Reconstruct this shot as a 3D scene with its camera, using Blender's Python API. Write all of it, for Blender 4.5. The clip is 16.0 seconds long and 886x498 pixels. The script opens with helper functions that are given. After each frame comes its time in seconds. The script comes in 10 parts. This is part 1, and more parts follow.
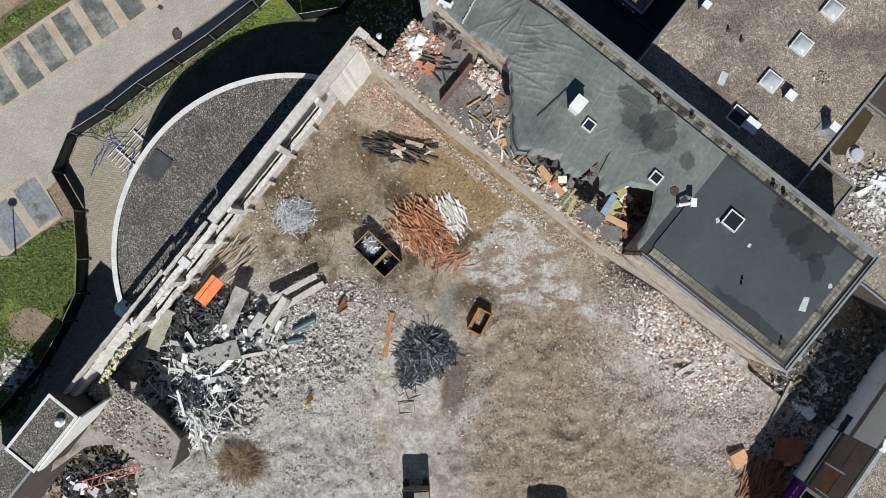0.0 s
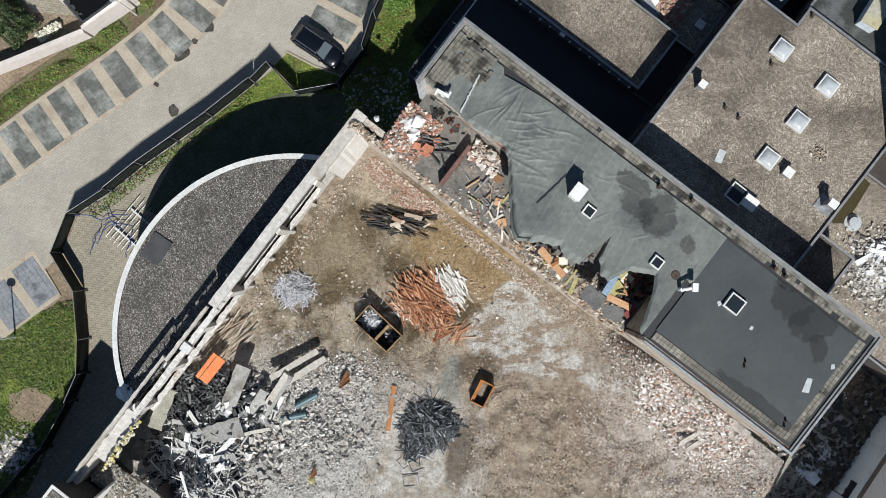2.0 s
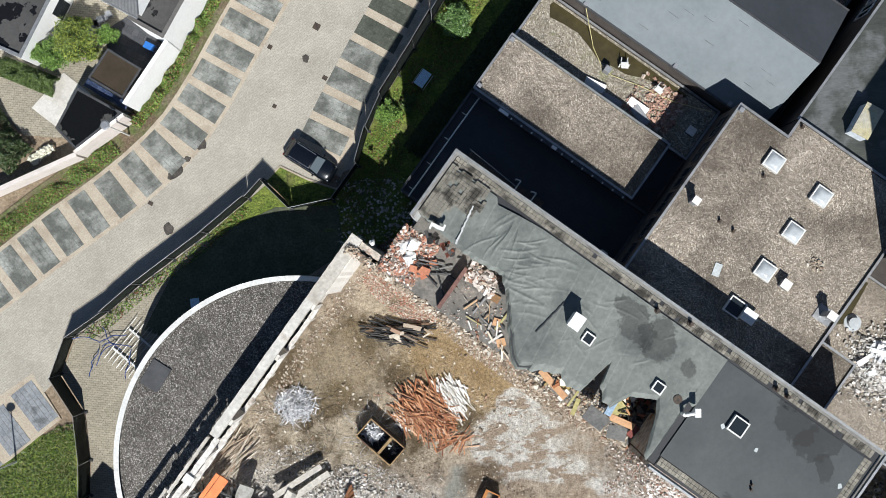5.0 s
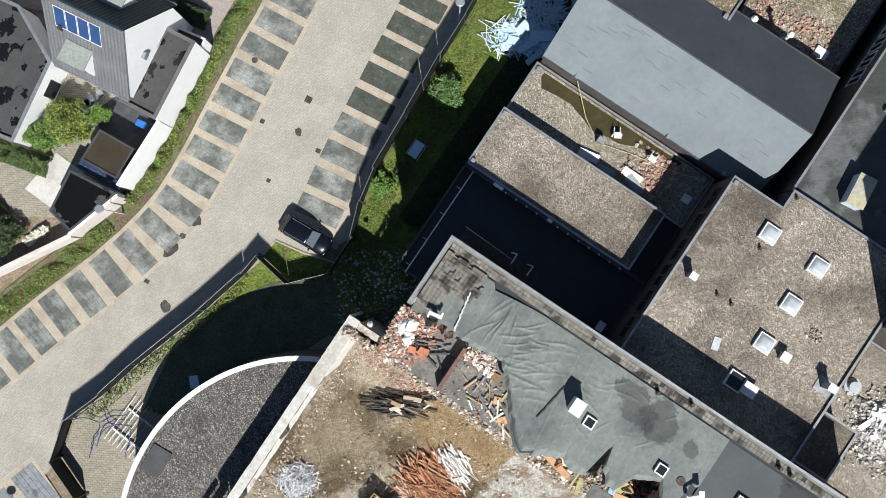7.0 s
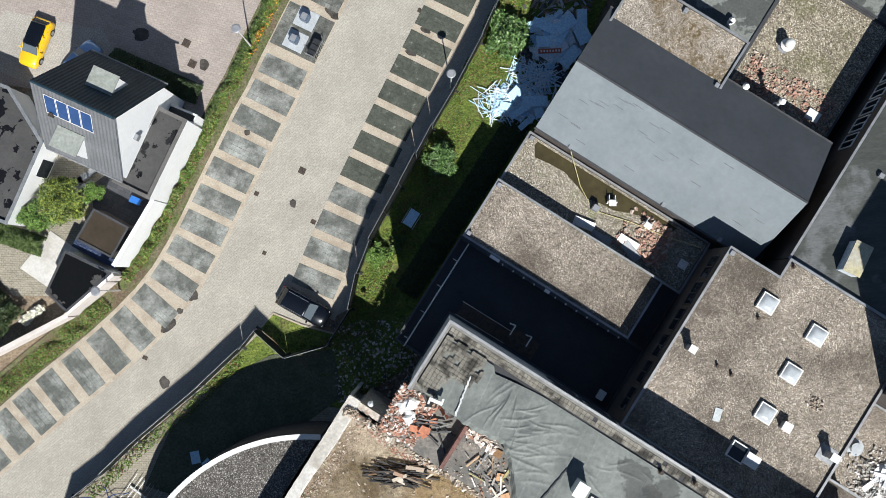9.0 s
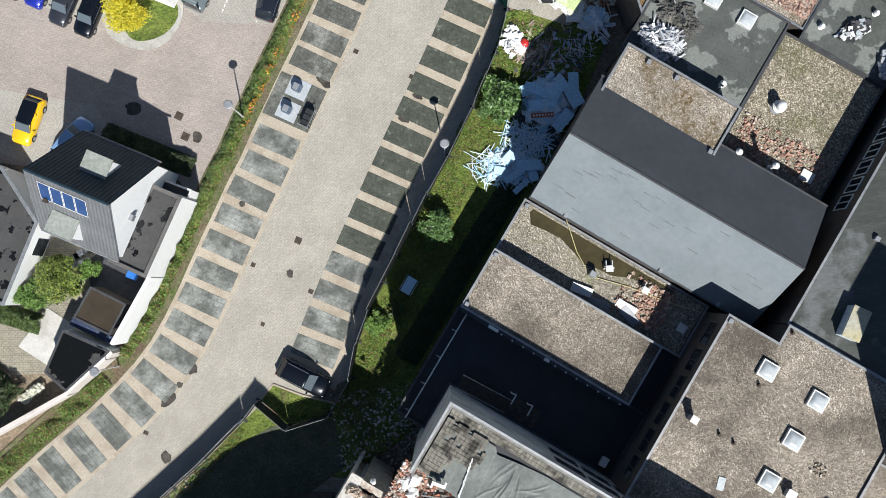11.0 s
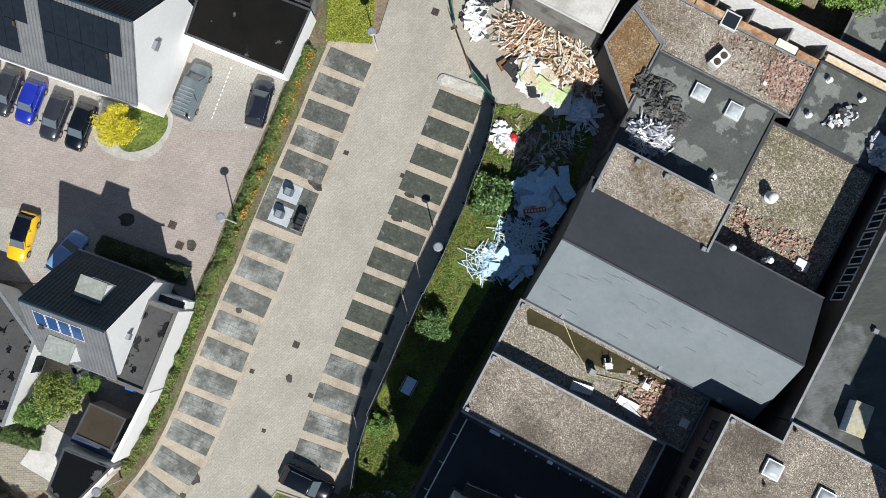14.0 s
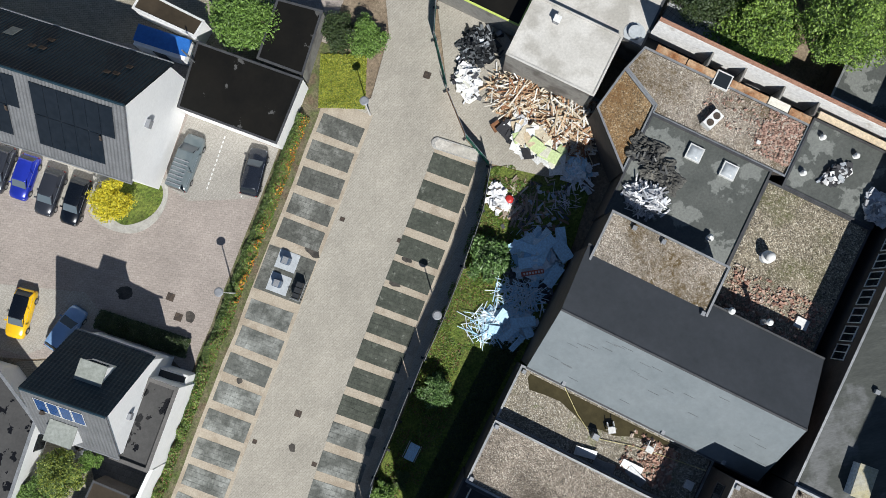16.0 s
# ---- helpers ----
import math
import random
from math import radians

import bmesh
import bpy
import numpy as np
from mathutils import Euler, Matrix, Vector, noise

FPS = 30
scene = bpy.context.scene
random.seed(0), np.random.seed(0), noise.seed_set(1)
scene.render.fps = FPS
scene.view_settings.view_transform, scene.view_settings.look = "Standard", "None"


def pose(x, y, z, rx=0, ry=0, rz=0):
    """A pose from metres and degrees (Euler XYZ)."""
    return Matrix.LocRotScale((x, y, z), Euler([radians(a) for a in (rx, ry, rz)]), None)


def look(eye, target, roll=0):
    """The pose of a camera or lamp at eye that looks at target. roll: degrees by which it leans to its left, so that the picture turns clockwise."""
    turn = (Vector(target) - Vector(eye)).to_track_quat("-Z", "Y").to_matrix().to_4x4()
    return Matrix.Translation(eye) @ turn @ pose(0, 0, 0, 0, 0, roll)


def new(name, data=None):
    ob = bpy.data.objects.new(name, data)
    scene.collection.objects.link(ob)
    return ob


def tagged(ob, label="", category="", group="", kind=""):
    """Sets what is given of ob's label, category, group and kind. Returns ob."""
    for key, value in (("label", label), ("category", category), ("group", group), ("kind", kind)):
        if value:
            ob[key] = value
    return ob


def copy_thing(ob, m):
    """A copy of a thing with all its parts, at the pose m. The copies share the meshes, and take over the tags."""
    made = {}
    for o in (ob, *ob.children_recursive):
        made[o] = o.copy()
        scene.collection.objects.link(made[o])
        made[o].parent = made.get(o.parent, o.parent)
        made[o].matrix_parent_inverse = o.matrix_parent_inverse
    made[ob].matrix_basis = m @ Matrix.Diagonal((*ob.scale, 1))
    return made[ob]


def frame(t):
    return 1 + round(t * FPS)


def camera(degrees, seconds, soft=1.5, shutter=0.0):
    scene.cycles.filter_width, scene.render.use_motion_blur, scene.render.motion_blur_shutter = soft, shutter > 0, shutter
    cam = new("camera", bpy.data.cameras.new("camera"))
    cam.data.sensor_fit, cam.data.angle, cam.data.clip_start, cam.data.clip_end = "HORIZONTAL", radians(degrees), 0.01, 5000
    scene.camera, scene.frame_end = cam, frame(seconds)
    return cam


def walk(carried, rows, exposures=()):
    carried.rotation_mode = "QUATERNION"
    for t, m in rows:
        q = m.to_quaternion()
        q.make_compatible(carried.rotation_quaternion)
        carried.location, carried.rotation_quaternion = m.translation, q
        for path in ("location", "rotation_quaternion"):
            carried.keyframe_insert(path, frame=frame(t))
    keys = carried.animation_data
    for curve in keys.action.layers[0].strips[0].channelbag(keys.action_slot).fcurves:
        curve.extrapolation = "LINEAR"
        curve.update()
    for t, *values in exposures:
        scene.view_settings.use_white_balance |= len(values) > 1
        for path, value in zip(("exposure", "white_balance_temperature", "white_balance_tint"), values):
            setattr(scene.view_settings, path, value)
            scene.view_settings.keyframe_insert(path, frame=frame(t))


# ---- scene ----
cam = camera(54.02, 16.0, 0.5)
# seconds, eye in metres, turn in degrees
ROWS = [
    (0.0, 1.716, 0.481, 76.604, -0.294, 1.130, 0.350),
    (0.5, 1.453, 2.036, 76.615, -0.298, 0.940, 0.069),
    (1.0, 1.287, 3.473, 76.618, -0.199, 0.819, -0.223),
    (1.5, 1.197, 4.831, 76.615, -0.030, 0.749, -0.526),
    (2.0, 1.164, 6.140, 76.608, 0.183, 0.714, -0.840),
    (2.5, 1.173, 7.425, 76.600, 0.416, 0.701, -1.167),
    (3.0, 1.212, 8.705, 76.592, 0.653, 0.699, -1.506),
    (3.5, 1.271, 9.994, 76.585, 0.881, 0.700, -1.856),
    (4.0, 1.342, 11.303, 76.580, 1.090, 0.698, -2.218),
    (4.5, 1.420, 12.637, 76.579, 1.273, 0.690, -2.591),
    (5.0, 1.501, 13.998, 76.580, 1.428, 0.671, -2.972),
    (5.5, 1.583, 15.386, 76.586, 1.554, 0.643, -3.363),
    (6.0, 1.667, 16.796, 76.595, 1.654, 0.605, -3.760),
    (6.5, 1.752, 18.225, 76.608, 1.730, 0.558, -4.164),
    (7.0, 1.841, 19.664, 76.625, 1.788, 0.505, -4.573),
    (7.5, 1.935, 21.105, 76.645, 1.834, 0.449, -4.985),
    (8.0, 2.038, 22.540, 76.668, 1.875, 0.394, -5.400),
    (8.5, 2.153, 23.959, 76.695, 1.918, 0.342, -5.816),
    (9.0, 2.283, 25.355, 76.723, 1.970, 0.298, -6.232),
    (9.5, 2.432, 26.719, 76.754, 2.038, 0.264, -6.649),
    (10.0, 2.602, 28.044, 76.787, 2.126, 0.244, -7.064),
    (10.5, 2.794, 29.327, 76.822, 2.239, 0.240, -7.477),
    (11.0, 3.011, 30.564, 76.859, 2.381, 0.253, -7.889),
    (11.5, 3.253, 31.757, 76.898, 2.551, 0.283, -8.300),
    (12.0, 3.517, 32.908, 76.939, 2.747, 0.329, -8.710),
    (12.5, 3.802, 34.024, 76.983, 2.965, 0.390, -9.119),
    (13.0, 4.103, 35.119, 77.030, 3.196, 0.459, -9.529),
    (13.5, 4.413, 36.206, 77.081, 3.430, 0.531, -9.942),
    (14.0, 4.724, 37.309, 77.138, 3.649, 0.598, -10.360),
    (14.5, 5.023, 38.454, 77.203, 3.835, 0.649, -10.785),
    (15.0, 5.298, 39.674, 77.276, 3.961, 0.669, -11.220),
    (15.5, 5.532, 41.009, 77.360, 3.999, 0.643, -11.670),
    (16.0, 5.704, 42.506, 77.458, 3.911, 0.552, -12.138),
]
walk(cam, [(t, pose(x, y, z, rx, ry, rz)) for t, x, y, z, rx, ry, rz in ROWS], ((0, 0.01), (2, 0.12), (5.0, 0.36), (8.0, 0.44), (12.0, 0.4), (14.0, 0.28), (16.0, 0.14)))

# ---- world, sun ----
SUN_UP, SUN_TURN = radians(48), math.pi - 0.067
world = bpy.data.worlds.new("sky")
scene.world = world
world.use_nodes = True
_n = world.node_tree.nodes
_sky = _n.new("ShaderNodeTexSky")
_sky.sky_type, _sky.sun_disc = "NISHITA", False
_sky.sun_elevation, _sky.sun_rotation = SUN_UP, SUN_TURN
_sky.air_density, _sky.dust_density, _sky.ozone_density = 1.0, 0.2, 3.0
_n["Background"].inputs[1].default_value = 0.05
world.node_tree.links.new(_sky.outputs[0], _n["Background"].inputs[0])
sun = new("sun", bpy.data.lights.new("sun", "SUN"))
sun.data.energy, sun.data.angle, sun.data.color = 4.75, radians(0.53), (1.0, 0.995, 0.965)
sun.matrix_world = look((0.067 * 70, -70, 78), (0, 0, 0))
scene.view_settings.exposure = 0.33

# ---- materials ----
def _ramp(nt, fac, lo, hi):
    n = nt.nodes.new("ShaderNodeMapRange")
    n.inputs[1].default_value, n.inputs[2].default_value = lo, hi
    nt.links.new(fac, n.inputs[0])
    return n.outputs[0]


def _noise(nt, vec, scale, detail=5.0, rough=0.6, stretch=None):
    if stretch:
        m = nt.nodes.new("ShaderNodeMapping")
        m.inputs["Scale"].default_value = stretch
        nt.links.new(vec, m.inputs[0])
        vec = m.outputs[0]
    n = nt.nodes.new("ShaderNodeTexNoise")
    n.inputs["Scale"].default_value, n.inputs["Detail"].default_value, n.inputs["Roughness"].default_value = scale, detail, rough
    nt.links.new(vec, n.inputs["Vector"])
    return n.outputs[0]


def _mix(nt, fac, a, b, mode="MIX"):
    n = nt.nodes.new("ShaderNodeMix")
    n.data_type, n.blend_type = "RGBA", mode
    for sock, v in ((n.inputs[0], fac), (n.inputs[6], a), (n.inputs[7], b)):
        if isinstance(v, (int, float)):
            sock.default_value = v
        elif isinstance(v, tuple):
            sock.default_value = (*v, 1)
        else:
            nt.links.new(v, sock)
    return n.outputs[2]


def _math(nt, op, a, b=0.5):
    n = nt.nodes.new("ShaderNodeMath")
    n.operation = op
    for sock, v in ((n.inputs[0], a), (n.inputs[1], b)):
        if isinstance(v, (int, float)):
            sock.default_value = v
        else:
            nt.links.new(v, sock)
    return n.outputs[0]


def base_mat(name, rough=0.85, metal=0.0):
    m = bpy.data.materials.new(name)
    m.use_nodes = True
    nt = m.node_tree
    bsdf = nt.nodes["Principled BSDF"]
    bsdf.inputs["Roughness"].default_value, bsdf.inputs["Metallic"].default_value = rough, metal
    geo = nt.nodes.new("ShaderNodeNewGeometry")
    return m, nt, bsdf, geo


def bump(nt, bsdf, height, strength=0.4, dist=0.03):
    b = nt.nodes.new("ShaderNodeBump")
    b.inputs["Strength"].default_value, b.inputs["Distance"].default_value = strength, dist
    nt.links.new(height, b.inputs["Height"])
    nt.links.new(b.outputs[0], bsdf.inputs["Normal"])


def mat(name, c1, c2, scale=0.5, rough=0.85, metal=0.0, fine=8.0, fine_amt=0.35, bump_amt=0.3, bump_dist=0.02, island=0.0, obj=0.0,
        stain=None, stain_scale=0.15, stain_lo=0.5, stain_hi=0.62, stain_rough=None, stretch=None, hue=None):
    """Two colours mixed by broad noise, a fine grain, an optional stain colour with its own patches, and variation per island or object."""
    m, nt, bsdf, geo = base_mat(name, rough, metal)
    pos = geo.outputs["Position"]
    col = _mix(nt, _ramp(nt, _noise(nt, pos, scale, 6, 0.65, stretch), 0.35, 0.65), c1, c2)
    if stain:
        k = _ramp(nt, _noise(nt, pos, stain_scale, 7, 0.6), stain_lo, stain_hi)
        col = _mix(nt, k, col, stain)
        if stain_rough is not None:
            nt.links.new(_math(nt, "ADD", _math(nt, "MULTIPLY", k, stain_rough - rough), rough), bsdf.inputs["Roughness"])
    grain = _noise(nt, pos, fine, 4, 0.7, stretch)
    g = _ramp(nt, grain, 0.3, 0.7)
    gray = _mix(nt, g, (1 - fine_amt,) * 3, (1 + fine_amt * 0.6,) * 3)
    col = _mix(nt, 1.0, col, gray, "MULTIPLY")
    for amount, src in ((island, geo.outputs["Random Per Island"]), (obj, None)):
        if amount:
            if src is None:
                src = nt.nodes.new("ShaderNodeObjectInfo").outputs["Random"]
            r = _mix(nt, src, (1 - amount,) * 3, (1 + amount,) * 3)
            col = _mix(nt, 1.0, col, r, "MULTIPLY")
            if hue:
                col = _mix(nt, _math(nt, "MULTIPLY", _math(nt, "FRACT", _math(nt, "MULTIPLY", src, 7.31)), 0.8), col, hue)
    nt.links.new(col, bsdf.inputs["Base Color"])
    bump(nt, bsdf, grain, bump_amt, bump_dist)
    return m


def gravel_mat(name, c1, c2, c3, cell=14.0, moss=None, moss_lo=0.5, moss_hi=0.62, patch=0.12, dark=None, dark_lo=0.5, dark_hi=0.7):
    """Loose stones: one colour a cell, with broad patches of dirt or moss."""
    m, nt, bsdf, geo = base_mat(name, 0.95)
    pos = geo.outputs["Position"]
    v = nt.nodes.new("ShaderNodeTexVoronoi")
    v.inputs["Scale"].default_value = cell
    nt.links.new(pos, v.inputs["Vector"])
    sep = nt.nodes.new("ShaderNodeSeparateColor")
    nt.links.new(v.outputs["Color"], sep.inputs[0])
    col = _mix(nt, sep.outputs[0], c1, c2)
    col = _mix(nt, _ramp(nt, sep.outputs[1], 0.72, 0.95), col, c3)
    col = _mix(nt, _ramp(nt, v.outputs["Distance"], 0.45, 1.0), col, (0.03, 0.027, 0.022))
    big = _ramp(nt, _noise(nt, pos, 0.35, 6, 0.6), 0.3, 0.7)
    col = _mix(nt, 1.0, col, _mix(nt, big, (0.72,) * 3, (1.15,) * 3), "MULTIPLY")
    mid = _ramp(nt, _noise(nt, pos, 2.2, 5, 0.7), 0.3, 0.7)
    col = _mix(nt, 1.0, col, _mix(nt, mid, (0.66,) * 3, (1.22,) * 3), "MULTIPLY")
    if dark:
        col = _mix(nt, _math(nt, "MULTIPLY", _ramp(nt, _noise(nt, pos, 0.16, 5, 0.55), dark_lo, dark_hi), 0.75), col, dark)
    if moss:
        k = _math(nt, "MULTIPLY", _ramp(nt, _noise(nt, pos, patch, 8, 0.65), moss_lo, moss_hi), _ramp(nt, _noise(nt, pos, 4.0, 5, 0.7), 0.35, 0.6))
        col = _mix(nt, k, col, moss)
    nt.links.new(col, bsdf.inputs["Base Color"])
    bump(nt, bsdf, v.outputs["Distance"], 0.6, 0.03)
    return m


def paver_mat(name, c1, c2, mortar, w=0.21, h=0.105, turn=0.0, stain=None):
    """Block paving in running bond with faint joints."""
    m, nt, bsdf, geo = base_mat(name, 0.9)
    pos = geo.outputs["Position"]
    mp = nt.nodes.new("ShaderNodeMapping")
    mp.inputs["Rotation"].default_value = (0, 0, radians(turn))
    nt.links.new(pos, mp.inputs[0])
    b = nt.nodes.new("ShaderNodeTexBrick")
    b.inputs["Color1"].default_value, b.inputs["Color2"].default_value, b.inputs["Mortar"].default_value = (*c1, 1), (*c2, 1), (*mortar, 1)
    b.inputs["Scale"].default_value, b.inputs["Brick Width"].default_value, b.inputs["Row Height"].default_value = 1.0, w, h
    b.inputs["Mortar Size"].default_value, b.inputs["Mortar Smooth"].default_value = 0.012, 0.4
    nt.links.new(mp.outputs[0], b.inputs["Vector"])
    col = b.outputs["Color"]
    big = _ramp(nt, _noise(nt, pos, 0.25, 6, 0.65), 0.3, 0.7)
    col = _mix(nt, 1.0, col, _mix(nt, big, (0.84,) * 3, (1.1,) * 3), "MULTIPLY")
    speck = _ramp(nt, _noise(nt, pos, 6.5, 5, 0.85), 0.32, 0.68)
    col = _mix(nt, 1.0, col, _mix(nt, speck, (0.7,) * 3, (1.24,) * 3), "MULTIPLY")
    if stain:
        k = _ramp(nt, _noise(nt, pos, 0.5, 6, 0.6), 0.66, 0.74)
        col = _mix(nt, _math(nt, "MULTIPLY", k, 0.6), col, stain)
    nt.links.new(col, bsdf.inputs["Base Color"])
    bump(nt, bsdf, b.outputs["Fac"], -0.3, 0.01)
    return m


def rib_mat(name, c1, c2, pitch, turn, rough=0.6, depth=0.05):
    """Roof tiles in ribs: a wave across the slope, courses along it."""
    m, nt, bsdf, geo = base_mat(name, rough)
    pos = geo.outputs["Position"]
    mp = nt.nodes.new("ShaderNodeMapping")
    mp.inputs["Rotation"].default_value = (0, 0, radians(turn))
    nt.links.new(pos, mp.inputs[0])
    b = nt.nodes.new("ShaderNodeTexBrick")
    b.offset = 0.0
    b.inputs["Color1"].default_value, b.inputs["Color2"].default_value, b.inputs["Mortar"].default_value = (*c1, 1), (*c2, 1), (*[x * 0.45 for x in c1], 1)
    b.inputs["Scale"].default_value, b.inputs["Brick Width"].default_value, b.inputs["Row Height"].default_value = 1.0, pitch, pitch * 1.3
    b.inputs["Mortar Size"].default_value, b.inputs["Mortar Smooth"].default_value = 0.035, 0.8
    nt.links.new(mp.outputs[0], b.inputs["Vector"])
    g = _ramp(nt, _noise(nt, pos, 1.2, 6, 0.7), 0.3, 0.7)
    col = _mix(nt, 1.0, b.outputs["Color"], _mix(nt, g, (0.85,) * 3, (1.12,) * 3), "MULTIPLY")
    nt.links.new(col, bsdf.inputs["Base Color"])
    bump(nt, bsdf, b.outputs["Fac"], -0.6, depth)
    return m


def glass_mat(name, tint=(0.02, 0.025, 0.03), rough=0.04):
    m, nt, bsdf, geo = base_mat(name, rough)
    bsdf.inputs["Base Color"].default_value = (*tint, 1)
    bsdf.inputs["IOR"].default_value = 1.5
    nt.links.new(_math(nt, "ADD", _math(nt, "MULTIPLY", _noise(nt, geo.outputs["Position"], 3.0), 0.06), rough), bsdf.inputs["Roughness"])
    return m


def mask(nt, pos, x, y, rx, ry, yaw, wob=0.35, soft=0.25, nscale=0.45):
    """1 inside an uneven patch, 0 outside."""
    mp = nt.nodes.new("ShaderNodeMapping")
    mp.vector_type = "TEXTURE"
    mp.inputs["Location"].default_value, mp.inputs["Rotation"].default_value, mp.inputs["Scale"].default_value = (x, y, 0), (0, 0, radians(yaw)), (rx, ry, 1000)
    nt.links.new(pos, mp.inputs[0])
    ln = nt.nodes.new("ShaderNodeVectorMath")
    ln.operation = "LENGTH"
    nt.links.new(mp.outputs[0], ln.inputs[0])
    d = _math(nt, "ADD", ln.outputs["Value"], _math(nt, "MULTIPLY", _math(nt, "SUBTRACT", _noise(nt, pos, nscale, 7, 0.65), 0.5), wob * 3))
    return _ramp(nt, d, 1.0 + soft, 1.0 - soft)


MEMBRANE = mat("grey_roofing_membrane", (0.135, 0.15, 0.138), (0.185, 0.2, 0.183), 0.35, 0.62, fine=3.0, fine_amt=0.22, bump_amt=0.5, bump_dist=0.05, stain=(0.085, 0.095, 0.09), stain_scale=0.3, stain_lo=0.5, stain_hi=0.7)
MEMBRANE_DARK = mat("dark_roofing_membrane", (0.042, 0.05, 0.053), (0.06, 0.068, 0.071), 0.3, 0.55, fine=3.0, fine_amt=0.12, bump_amt=0.2, stain=(0.022, 0.025, 0.027), stain_scale=0.13, stain_lo=0.6, stain_hi=0.62, stain_rough=0.3)


def soak(m, *spots):
    """Wet patches on a roof: darker and smoother inside each uneven spot."""
    nt = m.node_tree
    bsdf = nt.nodes["Principled BSDF"]
    geo = nt.nodes.new("ShaderNodeNewGeometry")
    for x, y, rx, ry, yaw in spots:
        k = mask(nt, geo.outputs["Position"], x, y, rx, ry, yaw, 0.75, 0.08, 0.8)
        old = bsdf.inputs["Base Color"].links[0].from_socket
        nt.links.new(_mix(nt, _math(nt, "MULTIPLY", k, 0.9), old, _mix(nt, 1.0, old, (0.42,) * 3, "MULTIPLY")), bsdf.inputs["Base Color"])


soak(MEMBRANE, (13.9, 9.9, 1.1, 1.9, 20), (15.6, 8.6, 1.2, 1.7, -10), (17.4, 6.3, 0.5, 0.6, 0))
soak(MEMBRANE_DARK, (24.6, 2.6, 1.2, 1.7, 35), (26.2, 0.9, 1.6, 1.2, 20), (26.4, -1.0, 0.6, 1.2, 0), (22.5, -5.0, 0.5, 3.4, 50))
BITUMEN = mat("black_bitumen", (0.018, 0.02, 0.024), (0.03, 0.032, 0.036), 0.4, 0.6, fine=5.0, fine_amt=0.25)
BITUMEN_WET = mat("weathered_bitumen", (0.07, 0.077, 0.07), (0.1, 0.107, 0.098), 0.5, 0.6, fine=5.0, fine_amt=0.3, stain=(0.19, 0.2, 0.185), stain_scale=0.3, stain_lo=0.53, stain_hi=0.55, stain_rough=0.7)
BITUMEN_HALL = mat("flat_hall_bitumen", (0.04, 0.045, 0.04), (0.066, 0.072, 0.063), 0.6, 0.55, fine=6.0, fine_amt=0.3, stain=(0.12, 0.125, 0.125), stain_scale=0.22, stain_lo=0.53, stain_hi=0.6, stretch=(0.35, 1.6, 1))
HALL_ROOF_BLACK = mat("black_bitumen_sheet", (0.044, 0.05, 0.058), (0.056, 0.062, 0.072), 0.3, 0.7, fine=2.0, fine_amt=0.12, bump_amt=0.15)
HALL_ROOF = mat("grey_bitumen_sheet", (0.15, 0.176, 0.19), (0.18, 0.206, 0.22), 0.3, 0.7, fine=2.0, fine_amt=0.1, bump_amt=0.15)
GRAVEL_A = gravel_mat("brown_roof_gravel", (0.405, 0.345, 0.277), (0.165, 0.136, 0.108), (0.67, 0.605, 0.515), 14.5, dark=(0.05, 0.04, 0.03), dark_lo=0.47, dark_hi=0.68)
GRAVEL_DARK = gravel_mat("dark_roof_gravel", (0.19, 0.175, 0.158), (0.05, 0.045, 0.04), (0.46, 0.435, 0.405), 14.0, dark=(0.05, 0.045, 0.04), dark_lo=0.55, dark_hi=0.75)
GRAVEL_LIGHT = gravel_mat("pale_roof_gravel", (0.47, 0.41, 0.335), (0.2, 0.165, 0.128), (0.7, 0.64, 0.555), 14.0, moss=(0.1, 0.064, 0.02), moss_lo=0.48, moss_hi=0.62, patch=0.2)
GRAVEL_MOSS = gravel_mat("mossy_roof_gravel", (0.4, 0.35, 0.26), (0.16, 0.13, 0.09), (0.66, 0.6, 0.48), 11.0, moss=(0.085, 0.09, 0.028), moss_lo=0.54, moss_hi=0.68, patch=0.16)
GRAVEL_FLOOD = gravel_mat("wet_mossy_gravel", (0.44, 0.39, 0.3), (0.17, 0.145, 0.11), (0.74, 0.69, 0.6), 13.0, moss=(0.17, 0.19, 0.075), moss_lo=0.58, moss_hi=0.7, patch=0.3)
GRAVEL_RUST = gravel_mat("rusty_roof_gravel", (0.36, 0.24, 0.12), (0.24, 0.15, 0.07), (0.5, 0.4, 0.26), 10.0, moss=(0.16, 0.08, 0.025), moss_lo=0.4, moss_hi=0.6, patch=0.3)
CONCRETE = mat("pale_concrete", (0.46, 0.43, 0.38), (0.58, 0.55, 0.5), 0.6, 0.9, fine=4.0, fine_amt=0.3, stain=(0.28, 0.24, 0.19), stain_scale=0.5, stain_lo=0.56, stain_hi=0.72)
CONCRETE_ROOF = mat("weathered_concrete_roof", (0.52, 0.5, 0.46), (0.62, 0.6, 0.56), 0.4, 0.9, fine=5.0, fine_amt=0.15, stain=(0.42, 0.4, 0.36), stain_scale=0.3)
WALL_TORN = mat("exposed_masonry", (0.42, 0.35, 0.28), (0.6, 0.55, 0.48), 0.8, 0.95, fine=3.0, fine_amt=0.5, bump_amt=0.8, bump_dist=0.06, stain=(0.3, 0.15, 0.09), stain_scale=0.4, stain_lo=0.55, stain_hi=0.65)
FACADE_DARK = mat("brown_brick_facade", (0.06, 0.05, 0.045), (0.095, 0.08, 0.07), 0.7, 0.9, fine=9.0, fine_amt=0.3)
